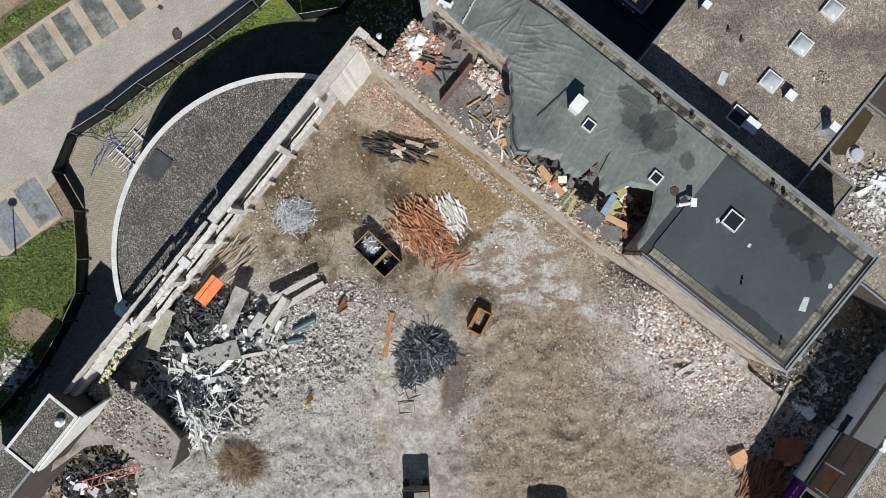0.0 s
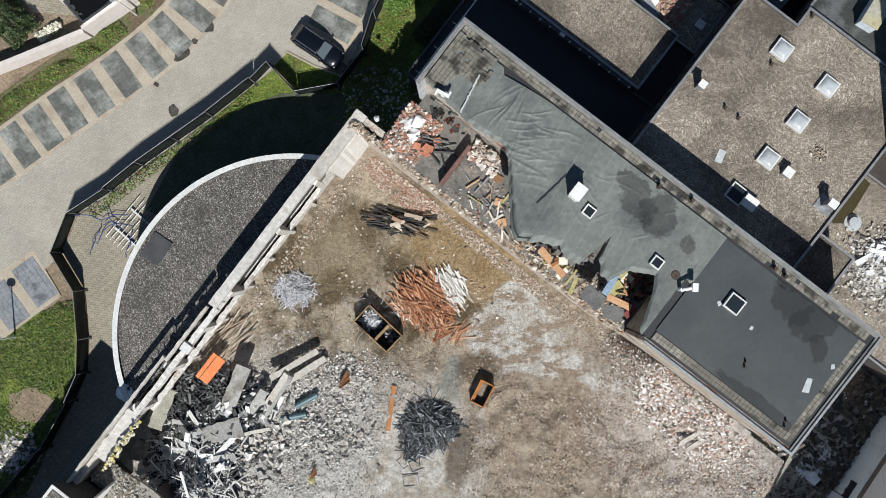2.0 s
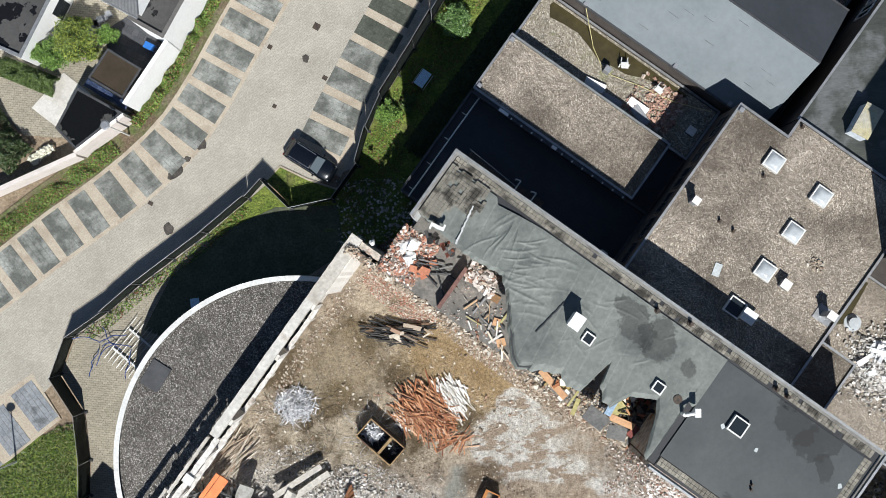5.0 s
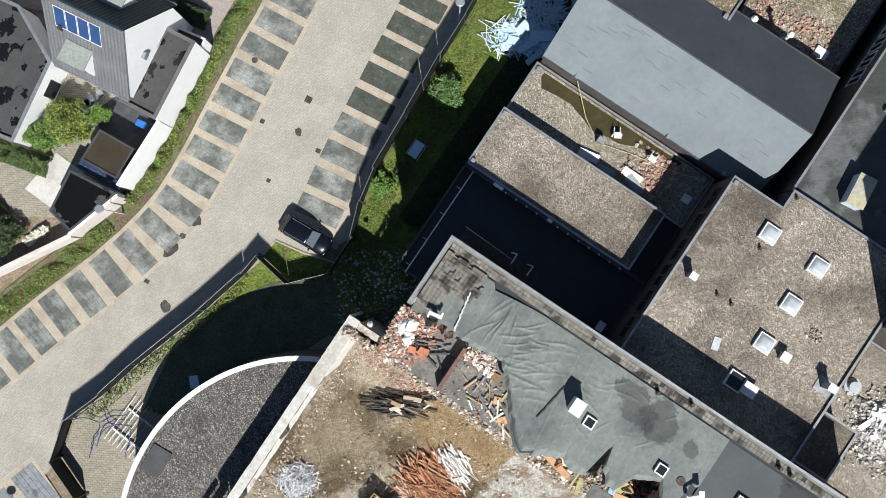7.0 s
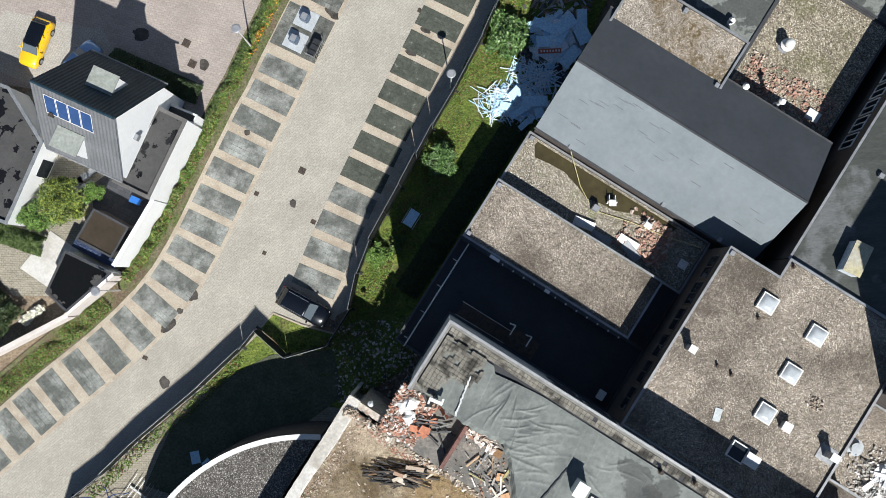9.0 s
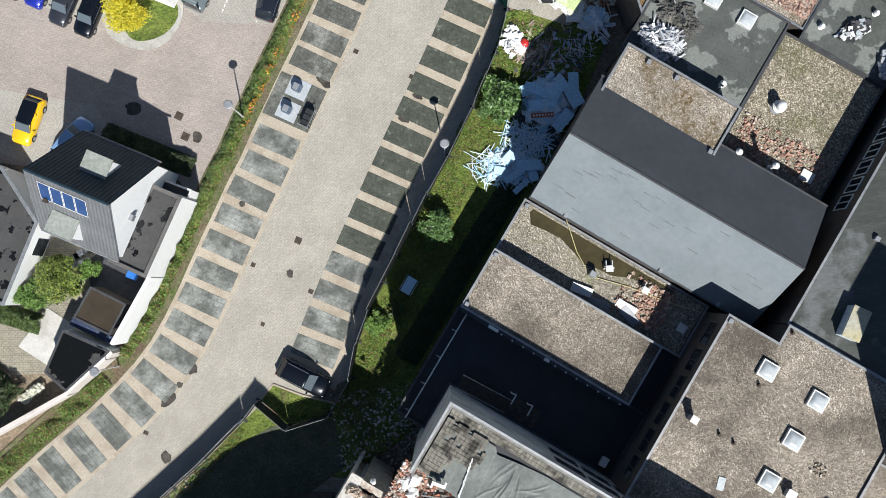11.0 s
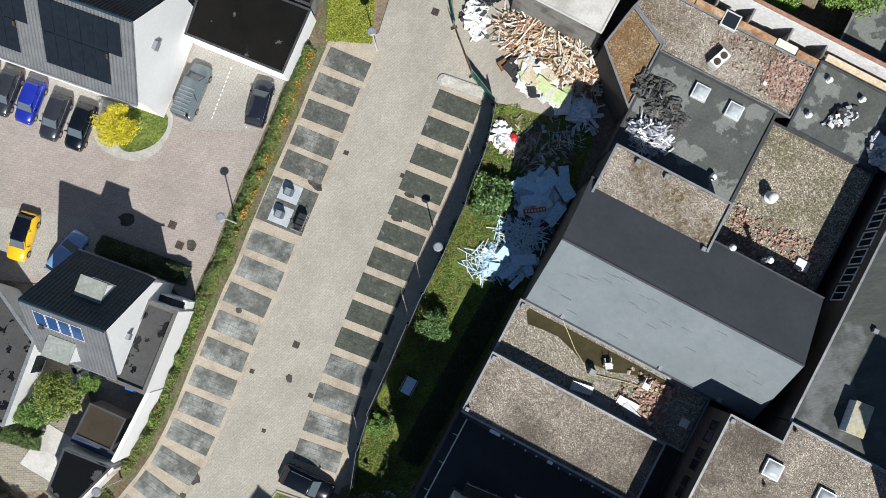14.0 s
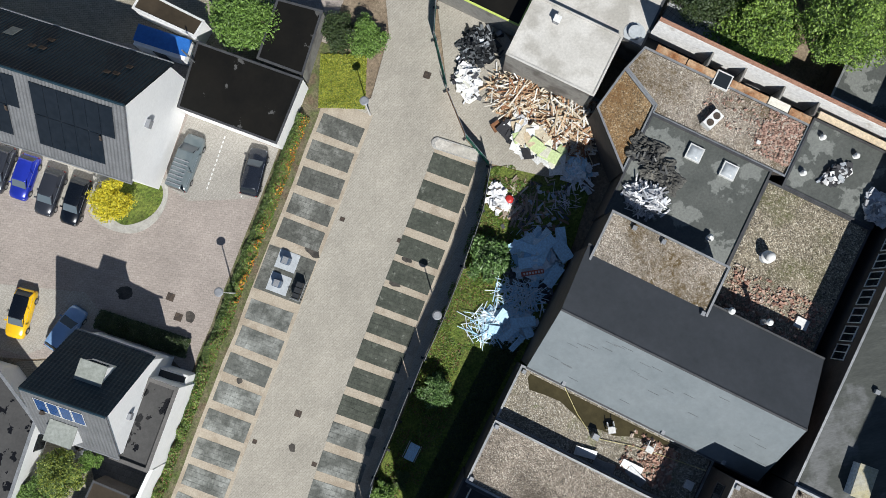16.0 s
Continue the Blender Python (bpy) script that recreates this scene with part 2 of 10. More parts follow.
FACADE_GREY = mat("grey_render_facade", (0.2, 0.195, 0.18), (0.28, 0.27, 0.25), 0.5, 0.9, fine=4.0, fine_amt=0.2, stain=(0.12, 0.11, 0.1), stain_scale=0.5)
RENDER_WHITE = mat("white_render", (0.84, 0.84, 0.83), (0.88, 0.88, 0.87), 0.5, 0.85, fine=4.0, fine_amt=0.05, bump_amt=0.1)
TRIM_GREY = mat("zinc_roof_trim", (0.3, 0.31, 0.32), (0.42, 0.43, 0.44), 1.0, 0.45, 0.6, fine=6.0, fine_amt=0.25)
TRIM_WHITE = mat("pale_metal_trim", (0.62, 0.62, 0.6), (0.74, 0.74, 0.72), 0.8, 0.5, 0.1, fine=4.0, fine_amt=0.2)
TRIM_DARK = mat("dark_roof_trim", (0.045, 0.046, 0.05), (0.07, 0.072, 0.076), 1.0, 0.5, fine=6.0, fine_amt=0.2)
ROAD = paver_mat("grey_block_paving", (0.37, 0.342, 0.29), (0.415, 0.386, 0.33), (0.285, 0.262, 0.22), turn=-32, w=0.42, h=0.21)
COURT_PAVING = paver_mat("pink_block_paving", (0.33, 0.285, 0.255), (0.38, 0.33, 0.295), (0.25, 0.215, 0.19), turn=20, w=0.42, h=0.21)
PATH_PAVING = paver_mat("worn_yard_paving", (0.28, 0.255, 0.2), (0.35, 0.315, 0.25), (0.12, 0.105, 0.07), w=0.4, h=0.2, turn=8, stain=(0.12, 0.12, 0.05))
BAY_EDGE = mat("tan_clinker_paving", (0.4, 0.342, 0.265), (0.47, 0.408, 0.325), 0.8, 0.9, fine=7.0, fine_amt=0.25, stain=(0.36, 0.3, 0.23), stain_scale=0.6)
WEEDY = mat("weedy_verge_soil", (0.2, 0.165, 0.11), (0.085, 0.12, 0.028), 0.8, 0.95, fine=5.0, fine_amt=0.6, bump_amt=1.0, bump_dist=0.1, stain=(0.15, 0.11, 0.07), stain_scale=0.5)
GRASS = mat("cut_grass", (0.085, 0.14, 0.018), (0.21, 0.255, 0.05), 0.9, 0.95, fine=5.0, fine_amt=0.75, bump_amt=1.0, bump_dist=0.15, stain=(0.14, 0.12, 0.05), stain_scale=0.35, stain_lo=0.52, stain_hi=0.75)
SOIL = mat("dry_soil", (0.2, 0.15, 0.1), (0.3, 0.235, 0.165), 0.5, 0.95, fine=5.0, fine_amt=0.5, bump_amt=0.8, bump_dist=0.06)

# ---- building helpers ----
def mesh_of(bm, name, material, smooth=False):
    me = bpy.data.meshes.new(name)
    bmesh.ops.recalc_face_normals(bm, faces=bm.faces[:])
    bm.to_mesh(me)
    bm.free()
    for m in material if isinstance(material, (list, tuple)) else (material,):
        me.materials.append(m)
    if smooth:
        for p in me.polygons:
            p.use_smooth = True
    return me


def part(name, bm, material, parent=None, label="", m=None, smooth=False):
    ob = new(name, mesh_of(bm, name, material, smooth))
    if parent is not None:
        ob.parent = parent
    if m is not None:
        ob.matrix_basis = m
    if label:
        tagged(ob, label)
    return ob


def thing(name, m, label, category, group="", kind=""):
    ob = new(name)
    ob.empty_display_size = 0.2
    ob.matrix_basis = m
    return tagged(ob, label, category, group, kind)


def box(bm, x0, x1, y0, y1, z0, z1, m=None):
    vs = [bm.verts.new((x, y, z)) for z in (z0, z1) for x, y in ((x0, y0), (x1, y0), (x1, y1), (x0, y1))]
    for f in ((3, 2, 1, 0), (4, 5, 6, 7), (0, 1, 5, 4), (1, 2, 6, 5), (2, 3, 7, 6), (3, 0, 4, 7)):
        bm.faces.new([vs[i] for i in f])
    if m is not None:
        bmesh.ops.transform(bm, matrix=m, verts=vs)
    return vs


def boxes(*specs):
    bm = bmesh.new()
    for s in specs:
        box(bm, *s)
    return bm


def prism(bm, pts, z0, z1):
    lo = [bm.verts.new((x, y, z0)) for x, y in pts]
    hi = [bm.verts.new((x, y, z1)) for x, y in pts]
    n = len(pts)
    bm.faces.new(lo[::-1])
    bm.faces.new(hi)
    for i in range(n):
        bm.faces.new((lo[i], lo[(i + 1) % n], hi[(i + 1) % n], hi[i]))


def slab(pts, z0, z1):
    bm = bmesh.new()
    prism(bm, pts, z0, z1)
    return bm


def cyl(bm, r, z0, z1, m=None, seg=12, r2=None):
    geo = bmesh.ops.create_cone(bm, cap_ends=True, segments=seg, radius1=r, radius2=r if r2 is None else r2, depth=z1 - z0)
    bmesh.ops.translate(bm, verts=geo["verts"], vec=(0, 0, (z0 + z1) / 2))
    if m is not None:
        bmesh.ops.transform(bm, matrix=m, verts=geo["verts"])
    return geo["verts"]


def rod(bm, p, q, r, seg=6):
    p, q = Vector(p), Vector(q)
    d = q - p
    m = Matrix.Translation((p + q) / 2) @ d.to_track_quat("Z", "Y").to_matrix().to_4x4()
    return cyl(bm, r, -d.length / 2, d.length / 2, m, seg)


def ring_wall(bm, pts, t, z0, z1, closed=True):
    """A low wall of thickness t along a line, to its left."""
    n = len(pts)
    out = []
    for i in range(n):
        a = Vector(pts[i - 1]) if closed or i else None
        b, c = Vector(pts[i]), Vector(pts[(i + 1) % n]) if closed or i < n - 1 else None
        d1 = (b - a).normalized() if a else (c - b).normalized()
        d2 = (c - b).normalized() if c else d1
        n1, n2 = Vector((-d1.y, d1.x)), Vector((-d2.y, d2.x))
        k = (n1 + n2).normalized()
        out.append(b + k * (t / max(0.3, k.dot(n1))))
    m = n if closed else n - 1
    vs = [[bm.verts.new((p[0], p[1], z)) for p, z in ((pts[i], z0), (out[i], z0), (out[i], z1), (pts[i], z1))] for i in range(n)]
    for i in range(m):
        a, b = vs[i], vs[(i + 1) % n]
        for k in range(4):
            bm.faces.new((a[k], b[k], b[(k + 1) % 4], a[(k + 1) % 4]))
    if not closed:
        bm.faces.new(vs[0]), bm.faces.new(vs[-1][::-1])
    bmesh.ops.recalc_face_normals(bm, faces=bm.faces[:])


# The old school's grid: u along its long side, v across it.
GRID = pose(2.16, 22.457, 0, 0, 0, -38.39)


def building(name, label, pts, top, walls, roof, trim=None, par=0.25, par_w=0.08, m=GRID, base=0.0, category="building", roof_label=""):
    """A flat-roofed block: walls with a roof slab set in behind a parapet and its capping."""
    b = thing(name, m, label, category)
    bm = bmesh.new()
    ring_wall(bm, pts, 0.12, base, top + par - 0.05)
    part("wall", bm, walls, b)
    part("roof", slab(pts_in(pts, 0.12), top - 0.3, top), roof, b, roof_label)
    if trim:
        bm = bmesh.new()
        ring_wall(bm, pts_in(pts, -0.05), par_w + 0.1, top + par - 0.05, top + par)
        part("roof_trim", bm, trim, b)
    return b


def pts_in(pts, d):
    n = len(pts)
    out = []
    for i in range(n):
        a, b, c = Vector(pts[i - 1]), Vector(pts[i]), Vector(pts[(i + 1) % n])
        d1, d2 = (b - a).normalized(), (c - b).normalized()
        n1, n2 = Vector((-d1.y, d1.x)), Vector((-d2.y, d2.x))
        k = (n1 + n2).normalized()
        out.append(tuple(b + k * (d / max(0.3, k.dot(n1)))))
    return out


def rect(u0, u1, v0, v1):
    return [(u0, v0), (u1, v0), (u1, v1), (u0, v1)]


# ---- ground ----
bm = bmesh.new()
bmesh.ops.create_grid(bm, x_segments=2, y_segments=2, size=900)
bmesh.ops.translate(bm, verts=bm.verts, vec=(0, 20, -0.12))
ground = tagged(part("ground", bm, SOIL), "dry brown soil under the whole site", "ground", kind="structure")

# left bays, their row's middle line; and the row along the hoarding
LEFT = [(-0.7, 60.3), (-2.1, 58.2), (-3.4, 56.0), (-4.8, 53.8), (-6.1, 51.8), (-7.5, 49.7), (-8.9, 47.5), (-10.3, 45.3), (-11.6, 43.1), (-13.1, 41.0), (-14.5, 38.75),
        (-15.9, 36.6), (-17.3, 34.35), (-18.6, 32.2), (-20.05, 30.0), (-21.7, 27.8), (-23.65, 25.8), (-25.8, 24.0), (-28.1, 22.3), (-30.5, 20.7), (-32.9, 19.2), (-35.1, 17.7), (-37.2, 16.2), (-39.4, 14.7), (-41.6, 13.2)]
RIGHT = [(8.6, 54.5), (7.2, 52.3), (5.75, 50.0), (4.35, 47.8), (3.0, 45.75), (1.65, 43.7), (0.35, 41.6), (-1.0, 39.5), (-2.35, 37.3), (-3.7, 35.1), (-5.05, 32.95), (-6.4, 30.7), (-7.7, 28.45), (-8.95, 26.2)]
FENCE = [(11.7, 54.2), (10.2, 50.5), (7.5, 45.9), (4.8, 41.9), (2.4, 38.7), (-0.9, 33.8), (-4.0, 29.4), (-5.4, 26.7), (-6.4, 23.7), (-8.7, 20.8), (-12.35, 20.2), (-14.7, 22.8), (-16.2, 21.3),
         (-20.0, 18.4), (-26.2, 14.2), (-29.0, 12.0), (-32.2, 10.0), (-33.6, 6.6), (-31.6, 3.2), (-31.3, -1.0), (-31.4, -4.0), (-32.5, -6.4), (-34.8, -10.4), (-38.1, -14.1), (-41.5, -18.0)]


def side(line, d):
    out = []
    for i, p in enumerate(line):
        a, b = Vector(line[max(0, i - 1)]), Vector(line[min(len(line) - 1, i + 1)])
        t = (b - a).normalized()
        out.append((p[0] + t.y * d, p[1] - t.x * d))
    return out


# the road, from the bays' outer edge to the hoarding
road_pts = [(13, 78), (6.6, 78), (5.4, 68), (2.6, 62.6)] + side(LEFT, 2.3) + [(-52, 6), (-52, -6), (-39.5, 1.0), (-34.4, 5.8), (-32.2, 9.9), (-29.0, 11.9), (-26.2, 14.1), (-20.0, 18.3), (-16.2, 21.2), (-14.6, 22.5),
            (-12.6, 21.2), (-9.0, 22.8), (-6.7, 23.6)] + FENCE[7::-1] + [(10.2, 57), (9.4, 62), (9.3, 66.6), (10.1, 70)]
tagged(part("road", slab(road_pts[::-1], -0.3, 0.0), ROAD), "grey block-paved access road with dark oil spots", "road", kind="structure")


def strip(line, d0, d1, z0, z1):
    bm = bmesh.new()
    prism(bm, side(line, d0) + side(line, d1)[::-1], z0, z1)
    return bm


tagged(part("pavement", strip([(0.4, 62.2)] + LEFT, -2.35, 2.35, -0.2, 0.012), BAY_EDGE), "tan clinker paving round the parking bays", "pavement", kind="structure")
tagged(part("pavement", strip([(9.4, 55.8)] + RIGHT + [(-10.2, 24.0)], -2.5, 2.35, -0.2, 0.012), BAY_EDGE), "tan clinker paving between the bays along the hoarding", "pavement", kind="structure")
# planted verge and garden side of the bays
tagged(part("verge", strip([(3.0, 66.0), (0.8, 62.9)] + LEFT, 2.35, 4.6, -0.2, 0.03), WEEDY), "overgrown planted verge behind the bays", "grass", kind="structure")
court_pts = [(2, 72), (-2.2, 65.5)] + side(LEFT[:11], 3.9) + [(-20.0, 44.0), (-32, 46.0), (-46, 50), (-50, 72), (-30, 80)]
tagged(part("pavement", slab(court_pts[::-1], -0.3, -0.004), COURT_PAVING), "pinkish block-paved residential court", "pavement", kind="structure")
# lawn strip between the hoarding and the school
lawn_pts = [(11.7, 54.1), (10.2, 50.4), (7.5, 45.8), (4.8, 41.8), (2.4, 38.6), (-0.9, 33.7), (-4.0, 29.3), (-5.4, 26.6), (-6.6, 23.3), (-8.4, 21.2), (-12.1, 20.0), (-14.6, 22.5), (-20, 18.3), (-9.5, 14.5), (-2, 18), (10, 33), (20, 50), (17, 54)]
tagged(part("lawn", slab(lawn_pts[::-1], -0.3, 0.0), GRASS), "trampled lawn between hoarding and school", "grass", kind="structure")
tagged(part("lawn", slab([(-14.6, 22.85), (-12.35, 20.3), (-8.7, 20.9), (-8.2, 21.7), (-10.9, 22.75), (-13.3, 24.05)], -0.2, 0.05), GRASS), "small grass wedge inside the bend of the hoarding", "grass", kind="structure")
tagged(part("kerb", strip([(-8.2, 21.72), (-10.9, 22.77), (-13.3, 24.07), (-14.55, 22.95)], -0.14, 0.02, -0.2, 0.09), BAY_EDGE), "low tan kerb round the grass wedge", "kerb", kind="structure")
yard_pts = [(-20, 18.2), (-26.2, 14.0), (-32.1, 9.8), (-33.5, 6.6), (-31.5, 3.2), (-31.2, -1.0), (-31.3, -4.0), (-32.4, -6.4), (-34.7, -10.4), (-41, -18), (-30, -16), (-8, 15)]
tagged(part("pavement", slab(yard_pts, -0.3, 0.004), PATH_PAVING), "worn paved yard behind the hoarding", "pavement", kind="structure")
tagged(part("lawn", slab([(-34.2, 1.5), (-32.0, 1.8), (-31.9, -4.2), (-33.0, -6.6), (-35.3, -10.4), (-45, -20), (-48, -4), (-39.6, 0.9)], -0.3, 0.006)  , GRASS), "rough lawn with bare patches outside the hoarding", "grass", kind="structure")
tagged(part("pavement", slab([(-36, 28), (-27.5, 27), (-19.5, 40), (-21, 44), (-33, 46), (-46, 40)][::1], -0.3, -0.01), PATH_PAVING), "paved garden behind the white wall", "pavement", kind="structure")
tagged(part("terrace", slab([(-28.3, 37.0), (-26.2, 38.2), (-22.4, 35.6), (-24.0, 33.0), (-25.6, 31.0), (-28.2, 33.2)][::-1], -0.1, 0.03), paver_mat("dark_slate_paving", (0.05, 0.053, 0.06), (0.075, 0.078, 0.086), (0.03, 0.03, 0.032), w=0.6, h=0.6, turn=30)), "dark slate terrace behind the garden wall", "terrace", kind="structure")


# ---- the school, block by block ----
def windows(b, u0, u1, n, v, z0, z1, along="u", out=1, glass=None, frame_mat=None):
    """A row of framed windows on a wall of block b."""
    w = (u1 - u0) / n
    for i in range(n):
        a0, a1 = u0 + i * w + w * 0.08, u0 + (i + 1) * w - w * 0.08
        fr, gl = bmesh.new(), bmesh.new()
        t = 0.07
        bars = [(a0, a1, z0, z0 + t), (a0, a1, z1 - t, z1), (a0, a0 + t, z0 + t, z1 - t), (a1 - t, a1, z0 + t, z1 - t), ((a0 + a1) / 2 - t / 2, (a0 + a1) / 2 + t / 2, z0 + t, z1 - t)]
        lo, hi = sorted((v + out * 0.003, v + out * 0.09))
        g0, g1 = sorted((v + out * 0.003, v + out * 0.03))
        for a, c, p, q in bars:
            box(fr, *((a, c, lo, hi) if along == "u" else (lo, hi, a, c)), p, q)
        box(gl, *((a0 + t, a1 - t, g0, g1) if along == "u" else (g0, g1, a0 + t, a1 - t)), z0 + t, z1 - t)
        win = part("window", fr, frame_mat, b)
        part("pane", gl, glass, win)


WINDOW_GLASS = glass_mat("window_glass")
FRAME_WHITE = mat("white_window_frame", (0.7, 0.71, 0.72), (0.78, 0.79, 0.8), 1.0, 0.5, fine=5.0, fine_amt=0.1)
FRAME_DARK = mat("dark_window_frame", (0.05, 0.05, 0.055), (0.08, 0.08, 0.085), 1.0, 0.5, fine=5.0, fine_amt=0.1)

# five-storey wing, its courtyard side torn open
wing = thing("school_wing", GRID, "tall flat-roofed school wing with torn grey roofing", "building")
TOP = 15.8
FLOOR_WET = mat("dusty_grey_screed", (0.12, 0.115, 0.105), (0.2, 0.185, 0.165), 0.7, 0.8, fine=4.0, fine_amt=0.35, stain=(0.3, 0.26, 0.22), stain_scale=0.5, stain_lo=0.55, stain_hi=0.7)
bm = boxes((0, 36.5, -0.3, 0, 0, TOP + 0.1), (36.2, 36.5, -10.3, -0.3, 0, TOP + 0.1), (0, 0.3, -5.6, -0.3, 0, TOP + 0.1))
part("wall", bm, mat("pale_grey_render", (0.44, 0.46, 0.47), (0.54, 0.56, 0.57), 0.5, 0.9, fine=4.0, fine_amt=0.15, stain=(0.34, 0.35, 0.35), stain_scale=0.4), wing)
part("capping", boxes((0.12, 36.38, -0.3, -0.12, TOP + 0.1, TOP + 0.13), (36.2, 36.38, -10.18, -0.3, TOP + 0.1, TOP + 0.13), (0.12, 0.3, -5.6, -0.3, TOP + 0.1, TOP + 0.13)), FACADE_GREY, wing, "grey capping behind the roof trim")
for z in (8.6, 12.3):
    windows(wing, 8.6, 34.6, 9, 0.0, z, z + 1.5, "u", 1, WINDOW_GLASS, FRAME_DARK)
part("wall", boxes((23.5, 36.2, -10.3, -10.0, 0, TOP + 0.05)), WALL_TORN, wing, "stripped pale masonry wall")
# roof deck, cut along the tear
TEAR = [(0.3, -4.9), (1.5, -5.15), (3.8, -5.4), (5.1, -5.5), (7.7, -5.2), (8.6, -6.0), (9.8, -7.5), (11.6, -9.6), (12.3, -10.0), (13.7, -9.1), (14.9, -8.5), (15.7, -8.8), (16.8, -8.7), (17.35, -5.9), (17.7, -7.5), (18.4, -8.2), (19.1, -8.4), (19.8, -6.9), (21.5, -6.0), (22.3, -7.6), (22.9, -9.6), (23.3, -9.95)]
part("roof_deck", slab([(0.3, -0.3), (0.3, -4.85)] + [(u, v + 0.08) for u, v in TEAR[1:]] + [(23.6, -10.0), (36.2, -10.0), (36.2, -0.3)], TOP - 0.35, TOP - 0.06), BITUMEN, wing)


def sheet(name, nu, nv, fn, material, parent, label="", thick=0.02):
    """A draped sheet over a unit square; fn gives the place, or None where it is cut away."""
    bm = bmesh.new()
    vs = {}
    for i in range(nu + 1):
        for j in range(nv + 1):
            p = fn(i / nu, j / nv)
            if p is not None:
                vs[i, j] = bm.verts.new(p)
    for i in range(nu):
        for j in range(nv):
            q = [(i, j), (i + 1, j), (i + 1, j + 1), (i, j + 1)]
            if all(k in vs for k in q):
                bm.faces.new([vs[k] for k in q])
    return part(name, bm, material, parent, label, smooth=True)


def tear_v(u):
    for (a, p), (b, q) in zip(TEAR, TEAR[1:]):
        if a <= u <= b:
            return p + (q - p) * (u - a) / (b - a)
    return -4.9


def smooth_step(x):
    x = min(1.0, max(0.0, x))
    return x * x * (3 - 2 * x)


# folds in the loose part of the membrane: place, direction, half length, height, width
cr = random.Random(12)
CREASES = []
for k in range(34):
    a = radians(cr.choice((18, 24, 30, 36, 8)) + cr.uniform(-8, 8))
    CREASES.append((cr.uniform(7.6, 12.0), cr.uniform(-6.6, -1.8), math.cos(a), math.sin(a), cr.uniform(0.5, 1.7), cr.uniform(0.02, 0.06), cr.uniform(0.05, 0.1)))
for k in range(9):
    a = radians(cr.uniform(60, 125))
    CREASES.append((cr.uniform(4.5, 8.5), cr.uniform(-4.8, -2.0), math.cos(a), math.sin(a), cr.uniform(0.8, 2.2), cr.uniform(0.03, 0.08), cr.uniform(0.06, 0.12)))
for k in range(12):
    a = radians(cr.uniform(-25, 60))
    CREASES.append((cr.uniform(12.5, 22.0), cr.uniform(-6.8, -1.8), math.cos(a), math.sin(a), cr.uniform(0.5, 1.3), cr.uniform(0.02, 0.04), cr.uniform(0.05, 0.08)))


def membrane(s, t):
    u = 0.35 + s * 23.5
    edge = tear_v(u) - 0.15 + 0.18 * noise.noise((u * 2.3, 0, 0))
    top = -1.05 - 0.5 * smooth_step((u - 4.2) / 0.5) * max(0.0, 1 - (u - 4.2) / 4.2) ** 1.3
    v = top + t * (edge - top)
    crease = 0.0
    for cu, cv, ca, sa, half, amp, wid in CREASES:
        along = (u - cu) * ca + (v - cv) * sa
        if abs(along) < half:
            across = (v - cv) * ca - (u - cu) * sa + 0.1 * math.sin(along * 1.7 + cu)
            if abs(across) < 4 * wid:
                crease += amp * (1 - (along / half) ** 2) * math.exp(-(across / wid) ** 2)
    lap = 0.03 * (((u + 0.12 * v) / 1.07) % 1.0)
    sag = 0.12 * noise.noise((u * 0.4, v * 0.4, 3)) + 0.03 * noise.noise((u * 1.1, v * 0.9, 9))
    fold = lap + crease
    drop = -0.5 * max(0, t - 0.93) / 0.07 * (1 if 8.5 < u < 13 else 0.35)
    return (u, v, TOP + 0.05 + sag * 0.6 + fold + drop + 0.06)


sheet("membrane", 560, 110, membrane, MEMBRANE, wing, "wrinkled grey roofing membrane, torn along one edge")
part("membrane", slab(rect(23.85, 35.4, -9.15, -1.1), TOP, TOP + 0.06), MEMBRANE_DARK, wing, "smooth dark new roofing membrane")
bm = boxes((-0.05, 36.55, -0.12, 0.05, TOP + 0.1, TOP + 0.24), (36.38, 36.55, -10.35, -0.12, TOP + 0.1, TOP + 0.24), (-0.05, 0.12, -5.6, -0.12, TOP + 0.1, TOP + 0.24), (23.6, 36.38, -10.35, -10.18, TOP + 0.1, TOP + 0.24))
part("roof_trim", bm, TRIM_GREY, wing)
# laid-open storey under the tear, and the stripped wall along the court
part("floor_slab", boxes((0.3, 23.3, -10.2, -0.4, 9.4, 9.75)), FLOOR_WET, wing, "laid-open concrete storey floor strewn with debris")
part("floor_slab", boxes((0.4, 23.4, -10.2, -0.4, 6.0, 6.3)), CONCRETE, wing)
part("floor_slab", boxes((0.4, 23.4, -4.8, -0.4, 12.6, 12.85)), CONCRETE, wing)
part("wall", boxes((0.3, 23.4, -5.0, -4.75, 9.75, 15.4)), WALL_TORN, wing)
part("wall", boxes((23.3, 23.55, -9.9, -0.4, 0, TOP - 0.4)), WALL_TORN, wing)

def chipped_x(x0, x1, y0, y1, z0, z1, seed, amp=0.09, step=0.3):
    """A wall along x with a broken top outline."""
    r = random.Random(seed)
    n = int((x1 - x0) / step)
    a = [(x0 + (x1 - x0) * k / n, y0 + r.uniform(-0.6, 1) * amp) for k in range(n + 1)]
    b = [(x0 + (x1 - x0) * k / n, y1 - r.uniform(-1, 1) * amp) for k in range(n + 1)]
    return slab(a + b[::-1], z0, z1)


